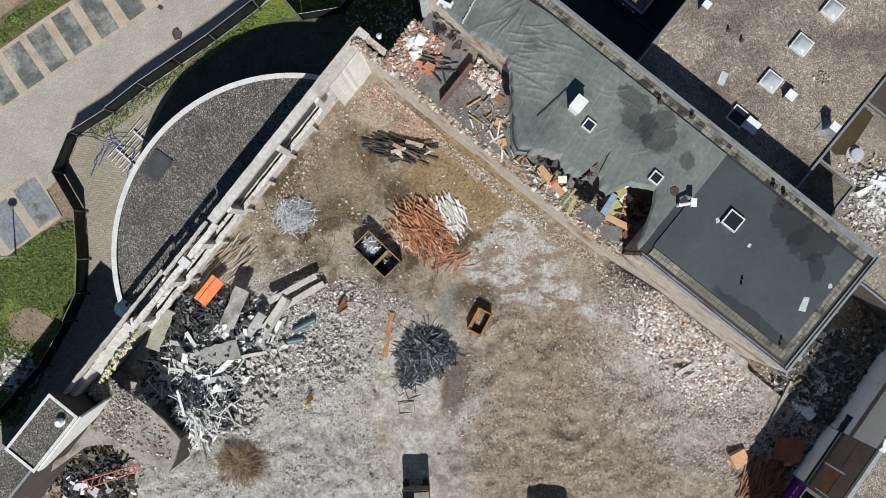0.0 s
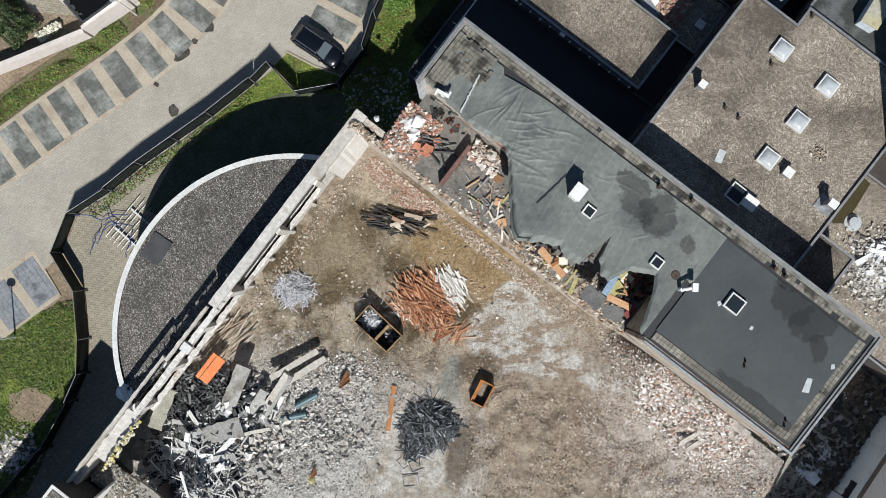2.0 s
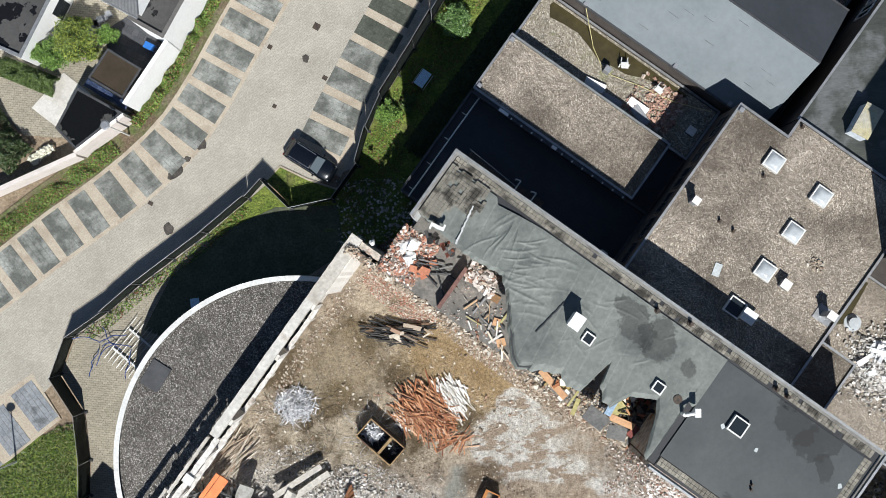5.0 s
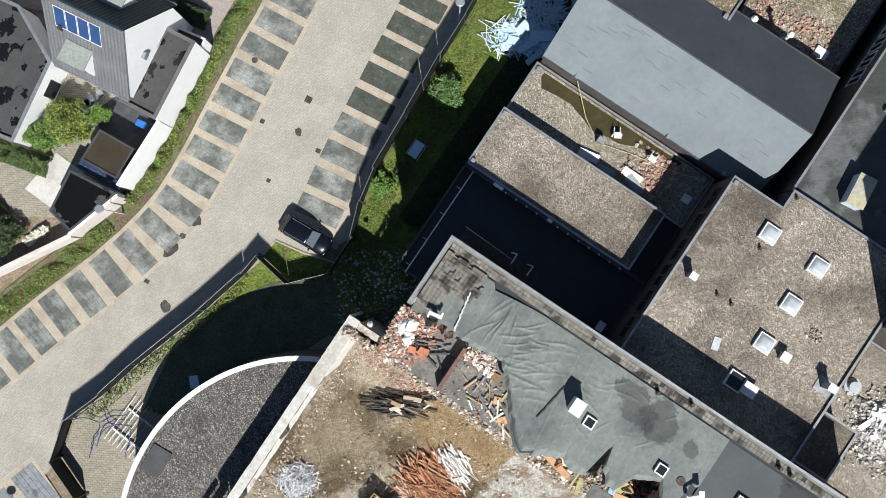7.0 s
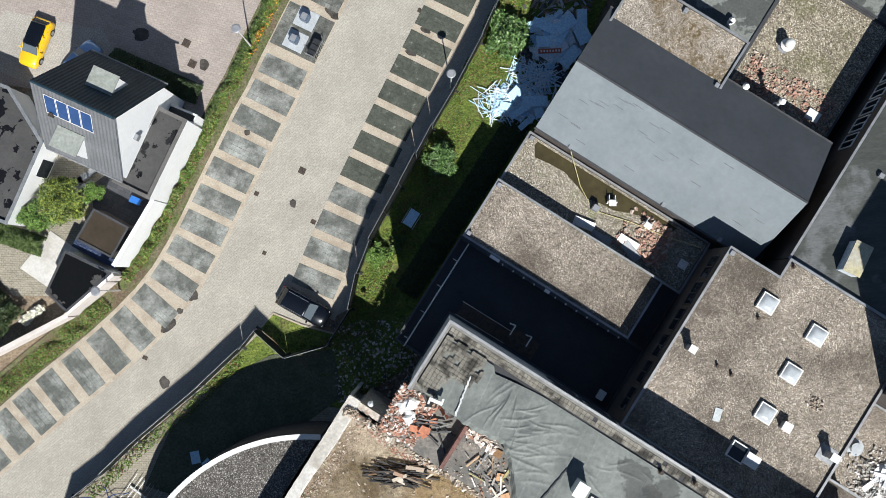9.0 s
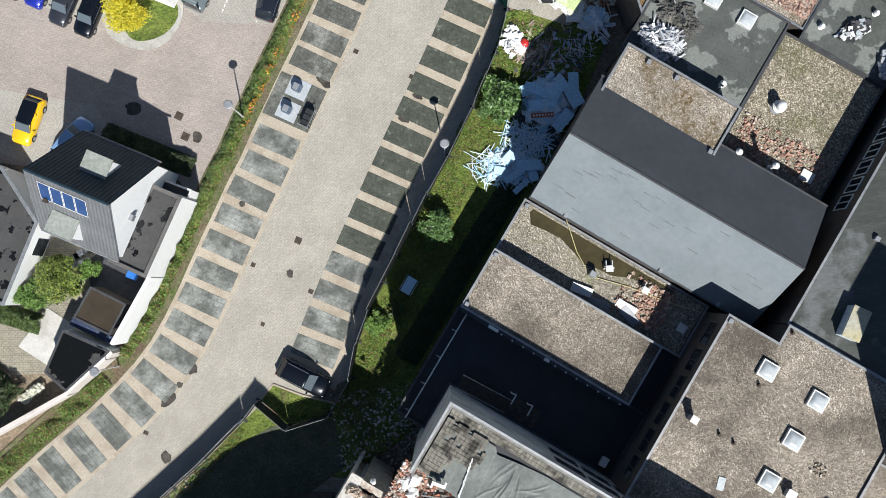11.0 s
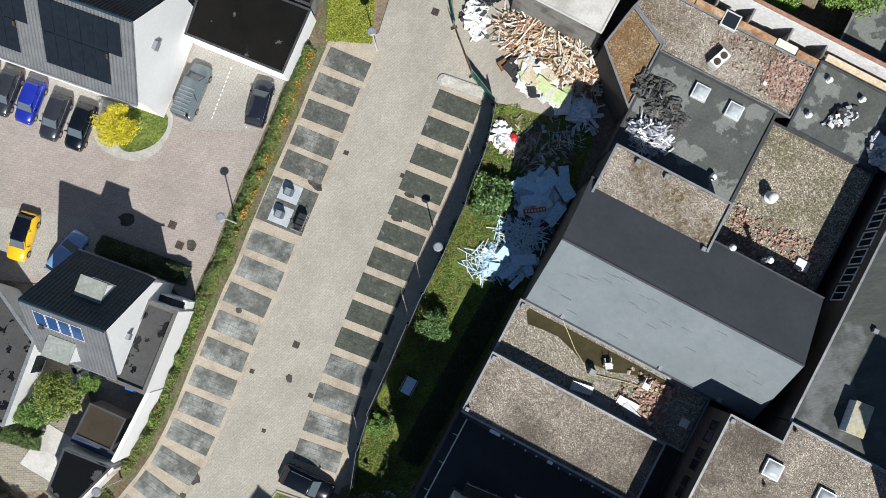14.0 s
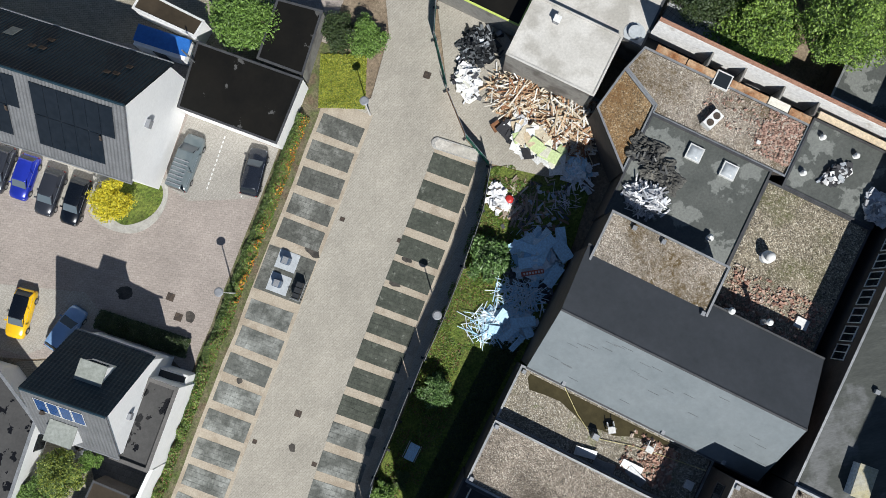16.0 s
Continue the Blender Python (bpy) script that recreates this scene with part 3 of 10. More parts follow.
nw = thing("courtyard_wall", GRID, "pale stripped concrete wall with open window bays", "wall")
part("wall", boxes((-3.2, 23.5, -10.55, -10.2, 0, 9.25)), WALL_TORN, nw)
part("wall_top", chipped_x(-3.2, 23.5, -10.6, -10.18, 9.25, 9.5, 11, 0.1), WALL_TORN, nw, "broken masonry edge of the wall")

# north-west range: a stripped facade of piers and beams
range_nw = thing("stripped_facade", GRID, "stripped pale concrete facade of piers and beams", "facade")
def chipped(x0, x1, y0, y1, z0, z1, seed, amp=0.09, step=0.45):
    """A beam along y with broken edges."""
    r = random.Random(seed)
    n = max(2, int((y1 - y0) / step))
    a = [(x0 + r.uniform(-0.3, 1) * amp, y0 + (y1 - y0) * k / n) for k in range(n + 1)]
    b = [(x1 - r.uniform(-0.3, 1) * amp, y0 + (y1 - y0) * k / n) for k in range(n + 1)]
    return slab(b + a[::-1], z0, z1)


POCKED = mat("pocked_pale_concrete", (0.56, 0.53, 0.49), (0.74, 0.715, 0.675), 0.7, 0.9, fine=3.0, fine_amt=0.4, bump_amt=0.6, bump_dist=0.05, stain=(0.3, 0.24, 0.19), stain_scale=0.8, stain_lo=0.58, stain_hi=0.7)
WHITEWASH = mat("white_plastered_wall", (0.72, 0.7, 0.66), (0.8, 0.78, 0.74), 0.7, 0.9, fine=3.0, fine_amt=0.2, bump_amt=0.4, bump_dist=0.04)
PLASTER = mat("grey_white_wall_plaster", (0.5, 0.48, 0.44), (0.64, 0.62, 0.58), 0.7, 0.9, fine=3.0, fine_amt=0.25, bump_amt=0.4, bump_dist=0.04, stain=(0.42, 0.37, 0.3), stain_scale=0.7, stain_lo=0.58, stain_hi=0.72)
SHUTTER = mat("dark_window_band", (0.03, 0.031, 0.034), (0.06, 0.061, 0.065), 0.8, 0.45, fine=5.0, fine_amt=0.3)
# outer wall under the sills, and the broken sill that juts into the court
part("wall", boxes((-3.36, -3.06, -39, -9.3, 0, 4.6)), POCKED, range_nw)
# black strip that paints the shade of the gap behind the sill
part("recess_shade", boxes((-3.05, -2.82, -38.9, -15.7, 4.0, 4.3)), BITUMEN, range_nw)
part("spandrel", chipped(-2.8, -2.42, -27.4, -15.6, 4.6, 5.05, 1, 0.05, 0.4), POCKED, range_nw, "pocked pale concrete sill with a broken edge")
part("spandrel", chipped(-2.8, -2.3, -39, -27.4, 4.6, 5.0, 21, 0.08, 0.35), POCKED, range_nw, "pocked pale concrete sill with a broken edge")
for v in (-17.6, -20.6, -23.6, -26.6, -30.2, -34.3, -38.4):
    part("post", boxes((-3.0, -2.75, v - 0.14, v + 0.14, 0, 4.6)), POCKED, range_nw)
# beams along the roof line, lower and thinner where the wall has been eaten away
part("beam", chipped(-3.36, -2.58, -28.2, -15.4, 8.85, 9.4, 2, 0.03, 0.35), PLASTER, range_nw)
part("beam", chipped(-3.4, -3.12, -33.8, -28.5, 8.9, 9.3, 3, 0.05, 0.3), CONCRETE, range_nw)
part("beam", chipped(-2.86, -2.4, -38.6, -28.2, 8.6, 9.1, 4, 0.05, 0.4), POCKED, range_nw)
part("beam", chipped(-3.7, -3.45, -46, -33.6, 8.9, 9.35, 5, 0.05, 0.3), CONCRETE, range_nw)
# wide slab at the corner, its white inner face down to the sill
part("slab", chipped(-3.36, -2.3, -15.4, -9.2, 8.95, 9.45, 6, 0.03, 0.3), CONCRETE, range_nw, "pale roof slab at the corner of the facade")
part("wall", chipped(-2.5, -2.26, -14.3, -10.1, 0, 8.95, 7, 0.05, 0.3), WHITEWASH, range_nw, "white plastered inner wall")
part("wall", boxes((-3.36, -3.1, -15.4, -9.3, 4.6, 8.95)), PLASTER, range_nw)
part("wall", chipped(-2.3, -0.1, -9.85, -9.3, 0, 9.35, 9, 0.06), WALL_TORN, range_nw)
MESH_STEEL = mat("black_steel_lattice", (0.03, 0.03, 0.033), (0.05, 0.05, 0.053), 1.0, 0.6, 0.3, fine=5.0, fine_amt=0.2)
for v0, v1 in ((-20.2, -16.0), (-26.3, -20.8)):
    part("window_band", boxes((-3.2, -3.08, v0, v1, 5.05, 8.85)), SHUTTER, range_nw, "dark stripped window band")
for z in (6.2, 7.6):
    part("rail", boxes((-3.2, -3.13, -38.9, -27.2, z, z + 0.07)), MESH_STEEL, range_nw)
for k in range(15):
    v = -38.6 + k * 0.8
    part("mullion", boxes((-3.2, -3.13, v - 0.035, v + 0.035, 5.0, 8.9)), MESH_STEEL, range_nw)
for v in (-15.7, -20.5, -26.7):
    part("pier", boxes((-3.34, -2.4, v - 0.24, v + 0.24, 5.05, 8.85)), PLASTER, range_nw)
for v in (-30.4, -34.3, -38.4):
    part("pier", boxes((-3.3, -2.5, v - 0.25, v + 0.25, 5.0, 8.6)), POCKED, range_nw)
part("block", boxes((-3.0, -2.2, -32.4, -31.7, 8.75, 9.3)), TRIM_WHITE, range_nw, "white-painted block beside the beam")
part("floor_slab", chipped(-3.44, -2.25, -43.2, -38.7, 8.3, 8.7, 8, 0.12, 0.3), PLASTER, range_nw, "pale broken floor slab of the upper storey")
part("wall", chipped(-3.44, -3.0, -46, -43.2, 5.0, 8.6, 10, 0.1), CONCRETE, range_nw)
part("wall", boxes((-3.7, -3.45, -46, -39.05, 0, 8.88)), CONCRETE, range_nw)

# curved annex
arc = []
for k in range(49):
    a = radians(79 + 124 * k / 48)
    arc.append((-12.0 + 14.63 * math.cos(a), -0.34 + 14.63 * math.sin(a)))
annex = thing("curved_annex", pose(0, 0, 0), "curved annex with dark gravel roof and pale rim", "building")
chord = [tuple((GRID @ Vector((-3.42, -38.6, 0))).xy), tuple((GRID @ Vector((-3.42, -13.4, 0))).xy)]
part("roof", slab(pts_in(arc + chord, 0.25), 5.9, 6.2), GRAVEL_DARK, annex)
bm = bmesh.new()
ring_wall(bm, arc, 0.3, 0, 6.45, closed=False)
part("wall", bm, FACADE_DARK, annex)
bm = bmesh.new()
ring_wall(bm, arc, 0.42, 6.45, 6.52, closed=False)
part("roof_trim", bm, TRIM_WHITE, annex)

# walls coloured near black for the shade of the pit beside them
building("stair_block", "small gravel-roofed stair block with white parapet", rect(-4.0, -1.2, -51.4, -46.0), 10.9, mat("pit_shade_render", (0.035, 0.033, 0.03), (0.06, 0.055, 0.05), 0.6, 0.9, fine=5.0, fine_amt=0.4), GRAVEL_DARK, TRIM_WHITE, par=0.15, par_w=0.12)
building("stair_annex", "gravel-roofed annex behind the stair block", rect(-4.6, -1.6, -60, -51.75), 10.0, FACADE_DARK, GRAVEL_DARK, TRIM_GREY, par=0.1, par_w=0.1)
classrooms = building("classroom_block", "flat-roofed classroom block with brown gravel roof", [(15.1, 0.05), (30.3, 0.05), (30.3, 17.4), (19.4, 17.4), (19.4, 15.8), (15.1, 15.8)], 11.0, FACADE_DARK, GRAVEL_A, TRIM_GREY, par=0.22)
windows(classrooms, 0.8, 15.2, 6, 15.1, 8.0, 9.8, "v", -1, WINDOW_GLASS, FRAME_DARK)
low = building("low_block", "single-storey block with brown gravel roof", rect(-2.5, 13.1, 6.0, 11.4), 6.4, FACADE_DARK, GRAVEL_A, TRIM_GREY, par=0.22)
shade = building("shaded_block", "low block with black bitumen roof", [(-2.65, -4.1), (-0.06, -4.1), (-0.06, 0.06), (15.04, 0.06), (15.04, 5.94), (-2.65, 5.94)], 5.0, FACADE_DARK, BITUMEN, TRIM_DARK, par=0.3)
pond = building("flooded_block", "low block with puddled gravel roof and rubble", rect(-2.4, 15.04, 11.46, 16.3), 4.9, FACADE_DARK, GRAVEL_FLOOD, TRIM_GREY, par=0.35)
gap = building("link_block", "low dark link roof beside the classrooms", [(13.16, 6.0), (15.04, 6.0), (15.04, 11.4), (13.16, 11.4)], 4.9, FACADE_DARK, BITUMEN, None)
link = building("link_block", "low dark link roof behind the hall", [(15.16, 15.9), (19.3, 15.9), (19.3, 17.5), (19.15, 27.0), (18.2, 27.0), (18.2, 16.4), (15.16, 16.4)], 4.9, FACADE_DARK, BITUMEN, None)

# gabled hall
hall = thing("gym_hall", GRID, "long gabled hall with smooth grey bitumen roof", "building")
U0, U1 = -2.2, 18.1
EAVE, RIDGE, NEAVE = (16.4, 7.4), (21.5, 11.7), (27.2, 9.1)
# the slopes differ only in tone: grey south-west, black north-east
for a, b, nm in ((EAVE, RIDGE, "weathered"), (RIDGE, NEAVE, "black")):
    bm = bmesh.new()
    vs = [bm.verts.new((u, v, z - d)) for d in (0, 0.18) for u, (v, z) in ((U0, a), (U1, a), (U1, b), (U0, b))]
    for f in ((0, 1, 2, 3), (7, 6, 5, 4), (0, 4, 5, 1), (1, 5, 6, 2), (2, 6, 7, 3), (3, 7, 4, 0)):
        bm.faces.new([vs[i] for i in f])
    part("roof_slope", bm, HALL_ROOF if nm == "weathered" else HALL_ROOF_BLACK, hall, nm + " bitumen roof slope")
bm = bmesh.new()
for u in (U0 + 0.05, U1 - 0.35):
    lo = [bm.verts.new((u, v, z)) for v, z in ((16.5, 0), (27.1, 0), (27.1, 8.9), (21.5, 11.48), (16.5, 7.2))]
    hi = [bm.verts.new((u + 0.3, p.co.y, p.co.z)) for p in lo]
    bm.faces.new(lo[::-1]), bm.faces.new(hi)
    for i in range(5):
        bm.faces.new((lo[i], lo[(i + 1) % 5], hi[(i + 1) % 5], hi[i]))
box(bm, U0 + 0.35, U1 - 0.35, 16.5, 16.8, 0, 7.2)
box(bm, U0 + 0.35, U1 - 0.35, 26.8, 27.1, 0, 8.9)
part("wall", bm, FACADE_DARK, hall)
part("roof_trim", boxes((U0 - 0.05, U1, 16.28, 16.42, 7.25, 7.42), (U0 - 0.05, U1, 27.18, 27.32, 8.98, 9.2)), TRIM_DARK, hall)
stage = building("stage_block", "raised flat block on the hall with pale gravel roof", rect(-1.7, 8.4, 25.8, 30.4), 9.4, FACADE_DARK, GRAVEL_LIGHT, TRIM_GREY, par=0.2)
dark_roof = building("north_block", "low block with puddled dark bitumen roof", rect(-1.85, 9.0, 30.46, 39.7), 6.2, FACADE_DARK, BITUMEN_WET, TRIM_DARK, par=0.15)
moss = building("moss_block", "low block with mossy gravel roof", [(9.06, 27.4), (18.3, 27.4), (18.3, 38.9), (9.06, 38.9)], 6.1, FACADE_DARK, GRAVEL_MOSS, TRIM_DARK, par=0.12)
wedge = building("north_wing", "low corner wing with rusty brown gravel roof", [(-6.2, 38.2), (-1.95, 34.3), (-1.95, 40.4), (-5.5, 42.2)], 6.1, FACADE_DARK, GRAVEL_RUST, TRIM_GREY, par=0.2)
north = building("north_wing", "low wing with pale gravel roof under demolition", [(-5.45, 42.3), (-1.9, 40.5), (-1.9, 39.76), (10.2, 39.76), (10.2, 44.55), (-4.8, 44.55)], 6.1, FACADE_DARK, GRAVEL_LIGHT, TRIM_GREY, par=0.2)
tools = building("plant_block", "low block with pale grey bitumen roof", rect(10.26, 18.3, 38.96, 45.2), 6.3, FACADE_DARK, BITUMEN_WET, TRIM_DARK, par=0.12)
corridor = building("long_wing", "long dark-roofed wing with a row of white windows", [(19.36, 17.46), (31, 17.46), (31, 60), (19.36, 60)], 10.6, FACADE_DARK, BITUMEN_HALL, TRIM_GREY, par=0.2)
windows(corridor, 27.6, 50, 14, 19.36, 7.2, 9.4, "v", -1, WINDOW_GLASS, FRAME_WHITE)
tower = building("tall_block", "tall dark block at the edge of the school", rect(30.45, 44, 12.4, 17.3), 24.0, FACADE_DARK, GRAVEL_A, TRIM_GREY)
small = building("annex_block", "small annex with brown gravel roof", rect(30.4, 34.2, 0.5, 5.0), 9.0, FACADE_DARK, GRAVEL_A, TRIM_GREY, par=0.15)
east_low = building("east_low_block", "low roof with puddled gravel and white rubble", [(34.26, 0.4), (48, 0.4), (48, 12.3), (30.4, 12.3), (30.4, 5.06), (34.26, 5.06)], 5.0, FACADE_DARK, GRAVEL_A, TRIM_GREY)
shop = building("shop_block", "flat concrete-roofed building beside the wood heap", rect(-15.0, -6.8, 39.2, 44.9), 5.2, FACADE_GREY, CONCRETE_ROOF, CONCRETE_ROOF, par=0.1)
shop2 = building("shop_block", "lower concrete roof with a round skylight", rect(-15.5, -4.9, 45.0, 50), 4.4, FACADE_GREY, CONCRETE_ROOF, TRIM_DARK, par=0.1)

# ---- loose stuff made in bulk ----
def mesh_np(name, verts, faces, material, smooth=False):
    me = bpy.data.meshes.new(name)
    me.from_pydata(verts.tolist() if hasattr(verts, "tolist") else verts, [], faces.tolist() if hasattr(faces, "tolist") else faces)
    for m in material if isinstance(material, (list, tuple)) else (material,):
        me.materials.append(m)
    me.update()
    return me


BOXF = np.array([(3, 2, 1, 0), (4, 5, 6, 7), (0, 1, 5, 4), (1, 2, 6, 5), (2, 3, 7, 6), (3, 0, 4, 7)])
BOXV = np.array([(-1, -1, -1), (1, -1, -1), (1, 1, -1), (-1, 1, -1), (-1, -1, 1), (1, -1, 1), (1, 1, 1), (-1, 1, 1)]) * 0.5


def turns(rng, n, tilt, yaw=None, yaw_spread=math.pi):
    """n rotation matrices: any yaw (or one about a mean), and a tilt up to so much."""
    z = rng.uniform(-math.pi, math.pi, n) if yaw is None else yaw + rng.normal(0, yaw_spread, n)
    x, y = rng.normal(0, tilt, n), rng.normal(0, tilt, n)
    cz, sz, cx, sx, cy, sy = np.cos(z), np.sin(z), np.cos(x), np.sin(x), np.cos(y), np.sin(y)
    o, e = np.zeros(n), np.ones(n)
    Z = np.stack([cz, -sz, o, sz, cz, o, o, o, e], 1).reshape(n, 3, 3)
    Y = np.stack([cy, o, sy, o, e, o, -sy, o, cy], 1).reshape(n, 3, 3)
    X = np.stack([e, o, o, o, cx, -sx, o, sx, cx], 1).reshape(n, 3, 3)
    return Z @ Y @ X


def chunks(rng, at, size, rot, rough=0.25):
    """Broken blocks: boxes of the given sizes with shifted corners. Returns vertices and faces."""
    n = len(at)
    v = BOXV[None] * (1 + rng.uniform(-rough, rough, (n, 8, 3))) * size[:, None, :]
    v = np.einsum("nij,nkj->nki", rot, v) + at[:, None, :]
    f = BOXF[None] + (np.arange(n) * 8)[:, None, None]
    return v.reshape(-1, 3), f.reshape(-1, 4)


def island_mat(name, colours, rough=0.9, fine=6.0, metal=0.0):
    """One of the colours for each loose piece, with grain."""
    m, nt, bsdf, geo = base_mat(name, rough, metal)
    r = nt.nodes.new("ShaderNodeValToRGB")
    r.color_ramp.interpolation = "CONSTANT"
    el = r.color_ramp.elements
    while len(el) < len(colours):
        el.new(0.5)
    for i, c in enumerate(colours):
        el[i].position, el[i].color = i / len(colours), (*c, 1)
    nt.links.new(geo.outputs["Random Per Island"], r.inputs[0])
    g = _ramp(nt, _noise(nt, geo.outputs["Position"], fine, 4, 0.7), 0.3, 0.7)
    col = _mix(nt, 1.0, r.outputs[0], _mix(nt, g, (0.7,) * 3, (1.15,) * 3), "MULTIPLY")
    nt.links.new(col, bsdf.inputs["Base Color"])
    return m


def stuff(name, v, f, material, label, category):
    return tagged(new(name, mesh_np(name, v, f, material)), label, category, kind="stuff")


def scatter(name, label, material, rng, pts, smin, smax, ground=None, flat=0.6, power=2.5, tilt=0.5, category="rubble", sink=0.1):
    n = len(pts)
    s = smin + (smax - smin) * rng.random(n) ** power
    size = np.stack([s * rng.uniform(0.7, 1.5, n), s * rng.uniform(0.6, 1.0, n), s * rng.uniform(0.35, 1.0, n) * flat * 1.5], 1)
    z = np.array([ground(x, y) for x, y in pts]) if ground else np.zeros(n)
    at = np.column_stack([pts, z + size[:, 2] * (0.5 - sink)])
    v, f = chunks(rng, at, size, turns(rng, n, tilt), 0.5)
    return stuff(name, v, f, material, label, category)


def sticks(name, label, material, rng, n, centre, rx, ry, height, length, width, thick, yaw=None, spread=0.4, tilt=0.12, category="debris heap", base=0.0, turn=0.0):
    """A heap of beams, boards or bars, higher in the middle."""
    r, a = np.sqrt(rng.random(n)) * (0.55 + 0.45 * rng.random(n)), rng.uniform(0, 2 * math.pi, n)
    px, py = r * np.cos(a) * rx, r * np.sin(a) * ry
    c, s = math.cos(turn), math.sin(turn)
    z = base + 0.06 + height * (1 - r ** 1.5) * rng.uniform(0.25, 1.0, n)
    size = np.stack([rng.uniform(*length, n), rng.uniform(*width, n), rng.uniform(*thick, n)], 1)
    at = np.stack([centre[0] + c * px - s * py, centre[1] + s * px + c * py, z], 1)
    v, f = chunks(rng, at, size, turns(rng, n, tilt, yaw, spread), 0.06)
    v[:, 2] = np.maximum(v[:, 2], base + 0.015)
    return stuff(name, v, f, material, label, category)


# ---- parking bays ----
BAY_TILE = mat("dark_bay_tile", (0.085, 0.088, 0.077), (0.128, 0.131, 0.116), 0.8, 0.85, fine=4.0, fine_amt=0.45, obj=0.14, stain=(0.29, 0.292, 0.265), stain_scale=0.45, stain_lo=0.5, stain_hi=0.72)
BAY_JOINT = mat("bay_joint_sand", (0.07, 0.076, 0.07), (0.11, 0.112, 0.1), 1.0, 0.95, fine=8.0)
tile_bm = bmesh.new()
box(tile_bm, -0.215, 0.215, -0.215, 0.215, 0.0, 0.02)
BAY_DUSTY = mat("dusty_bay_tile", (0.105, 0.111, 0.1), (0.155, 0.16, 0.143), 0.9, 0.85, fine=4.0, fine_amt=0.3, obj=0.1, stain=(0.33, 0.34, 0.315), stain_scale=0.45, stain_lo=0.45, stain_hi=0.66)
DUST_JOINT = mat("dusty_bay_joint", (0.13, 0.14, 0.13), (0.2, 0.2, 0.185), 1.0, 0.95, fine=8.0)
BAY_MOSSY = mat("mossy_dark_bay_tile", (0.052, 0.06, 0.046), (0.085, 0.093, 0.074), 0.8, 0.85, fine=4.0, fine_amt=0.4, obj=0.12, stain=(0.19, 0.2, 0.17), stain_scale=1.6, stain_lo=0.62, stain_hi=0.7)
TILE = mesh_of(tile_bm.copy(), "tile", BAY_TILE)
TILE_MOSSY = mesh_of(tile_bm.copy(), "tile", BAY_MOSSY)
TILE_DUSTY = mesh_of(tile_bm, "tile", BAY_DUSTY)


def bay(x, y, yaw, label, n=9, m=4, dusty=False, tile=None):
    b = thing("parking_bay", pose(x, y, 0.012, 0, 0, yaw), label, "parking bay", "parking bays")
    part("bed", boxes((-n * 0.2235, n * 0.2235, -m * 0.2235 - 0.03, m * 0.2235 + 0.03, -0.1, 0.006)), DUST_JOINT if dusty else BAY_JOINT, b)
    for i in range(n):
        for j in range(m):
            o = new("tile", tile or (TILE_DUSTY if dusty else TILE))
            o.parent = b
            o.matrix_basis = pose((i - n / 2 + 0.5) * 0.447, (j - m / 2 + 0.5) * 0.46, 0.004 + random.uniform(0, 0.008), 0, 0, random.uniform(-0.8, 0.8))


def row_yaw(line, i):
    a, b = line[max(0, i - 1)], line[min(len(line) - 1, i + 1)]
    return math.degrees(math.atan2(b[1] - a[1], b[0] - a[0])) + 90


for i, (x, y) in enumerate(LEFT[:24]):
    if i not in (5, 6):
        bay(x, y, row_yaw(LEFT, i), "parking bay of dusty worn tiles beside the verge" if i > 6 else "parking bay of dark grey tiles beside the planted verge", dusty=i > 6)
for i, (x, y) in enumerate(RIGHT):
    bay(x - 0.3, y + 0.2, row_yaw(RIGHT, i), "parking bay of mossy dark tiles along the hoarding", dusty=y < 34, tile=TILE_MOSSY if y >= 34 else None)
BAY_BLUE = mat("blue_grey_bay_tile", (0.2, 0.215, 0.235), (0.27, 0.285, 0.3), 0.7, 0.85, fine=4.0, fine_amt=0.3, obj=0.05, stain=(0.13, 0.14, 0.15), stain_scale=0.6, stain_lo=0.55, stain_hi=0.65)
TILE_BLUE = TILE.copy()
TILE_BLUE.materials[0] = BAY_BLUE
tagged(part("pavement", slab([(-39.2, 4.95), (-44.5, 1.6), (-44.0, -4.0), (-38.3, -0.6), (-33.7, 2.75), (-36.1, 6.85)], -0.2, 0.01), BAY_EDGE), "tan clinker edging round the end bays", "pavement", kind="structure")
for x, y in ((-36.0, 4.0), (-38.55, 2.0), (-41.1, 0.0)):
    bay(x, y, -55, "parking bay of bluish grey tiles at the road's end", 9, 5, True, TILE_BLUE)

# ---- hoarding ----
MESH_CLOTH = mat("black_green_hoarding_cloth", (0.022, 0.032, 0.028), (0.04, 0.052, 0.046), 1.2, 0.75, fine=6.0, fine_amt=0.4, bump_amt=0.7, bump_dist=0.05)
CLOTH_GREEN = mat("sea_green_hoarding_cloth", (0.03, 0.2, 0.14), (0.045, 0.27, 0.19), 1.0, 0.7, fine=6.0, fine_amt=0.3)
LAMP_GREY = mat("grey_lamp_paint", (0.25, 0.26, 0.28), (0.32, 0.33, 0.35), 1.0, 0.5, 0.3, fine=8.0, fine_amt=0.15)
GALV = mat("galvanised_steel", (0.42, 0.43, 0.44), (0.55, 0.56, 0.57), 1.5, 0.4, 0.8, fine=10.0, fine_amt=0.2)
PLY = mat("brown_plywood", (0.2, 0.11, 0.05), (0.3, 0.17, 0.08), 0.8, 0.8, fine=8.0, fine_amt=0.3)
BLOCK_GREY = mat("concrete_foot", (0.35, 0.34, 0.32), (0.45, 0.44, 0.41), 1.0, 0.9, fine=6.0)


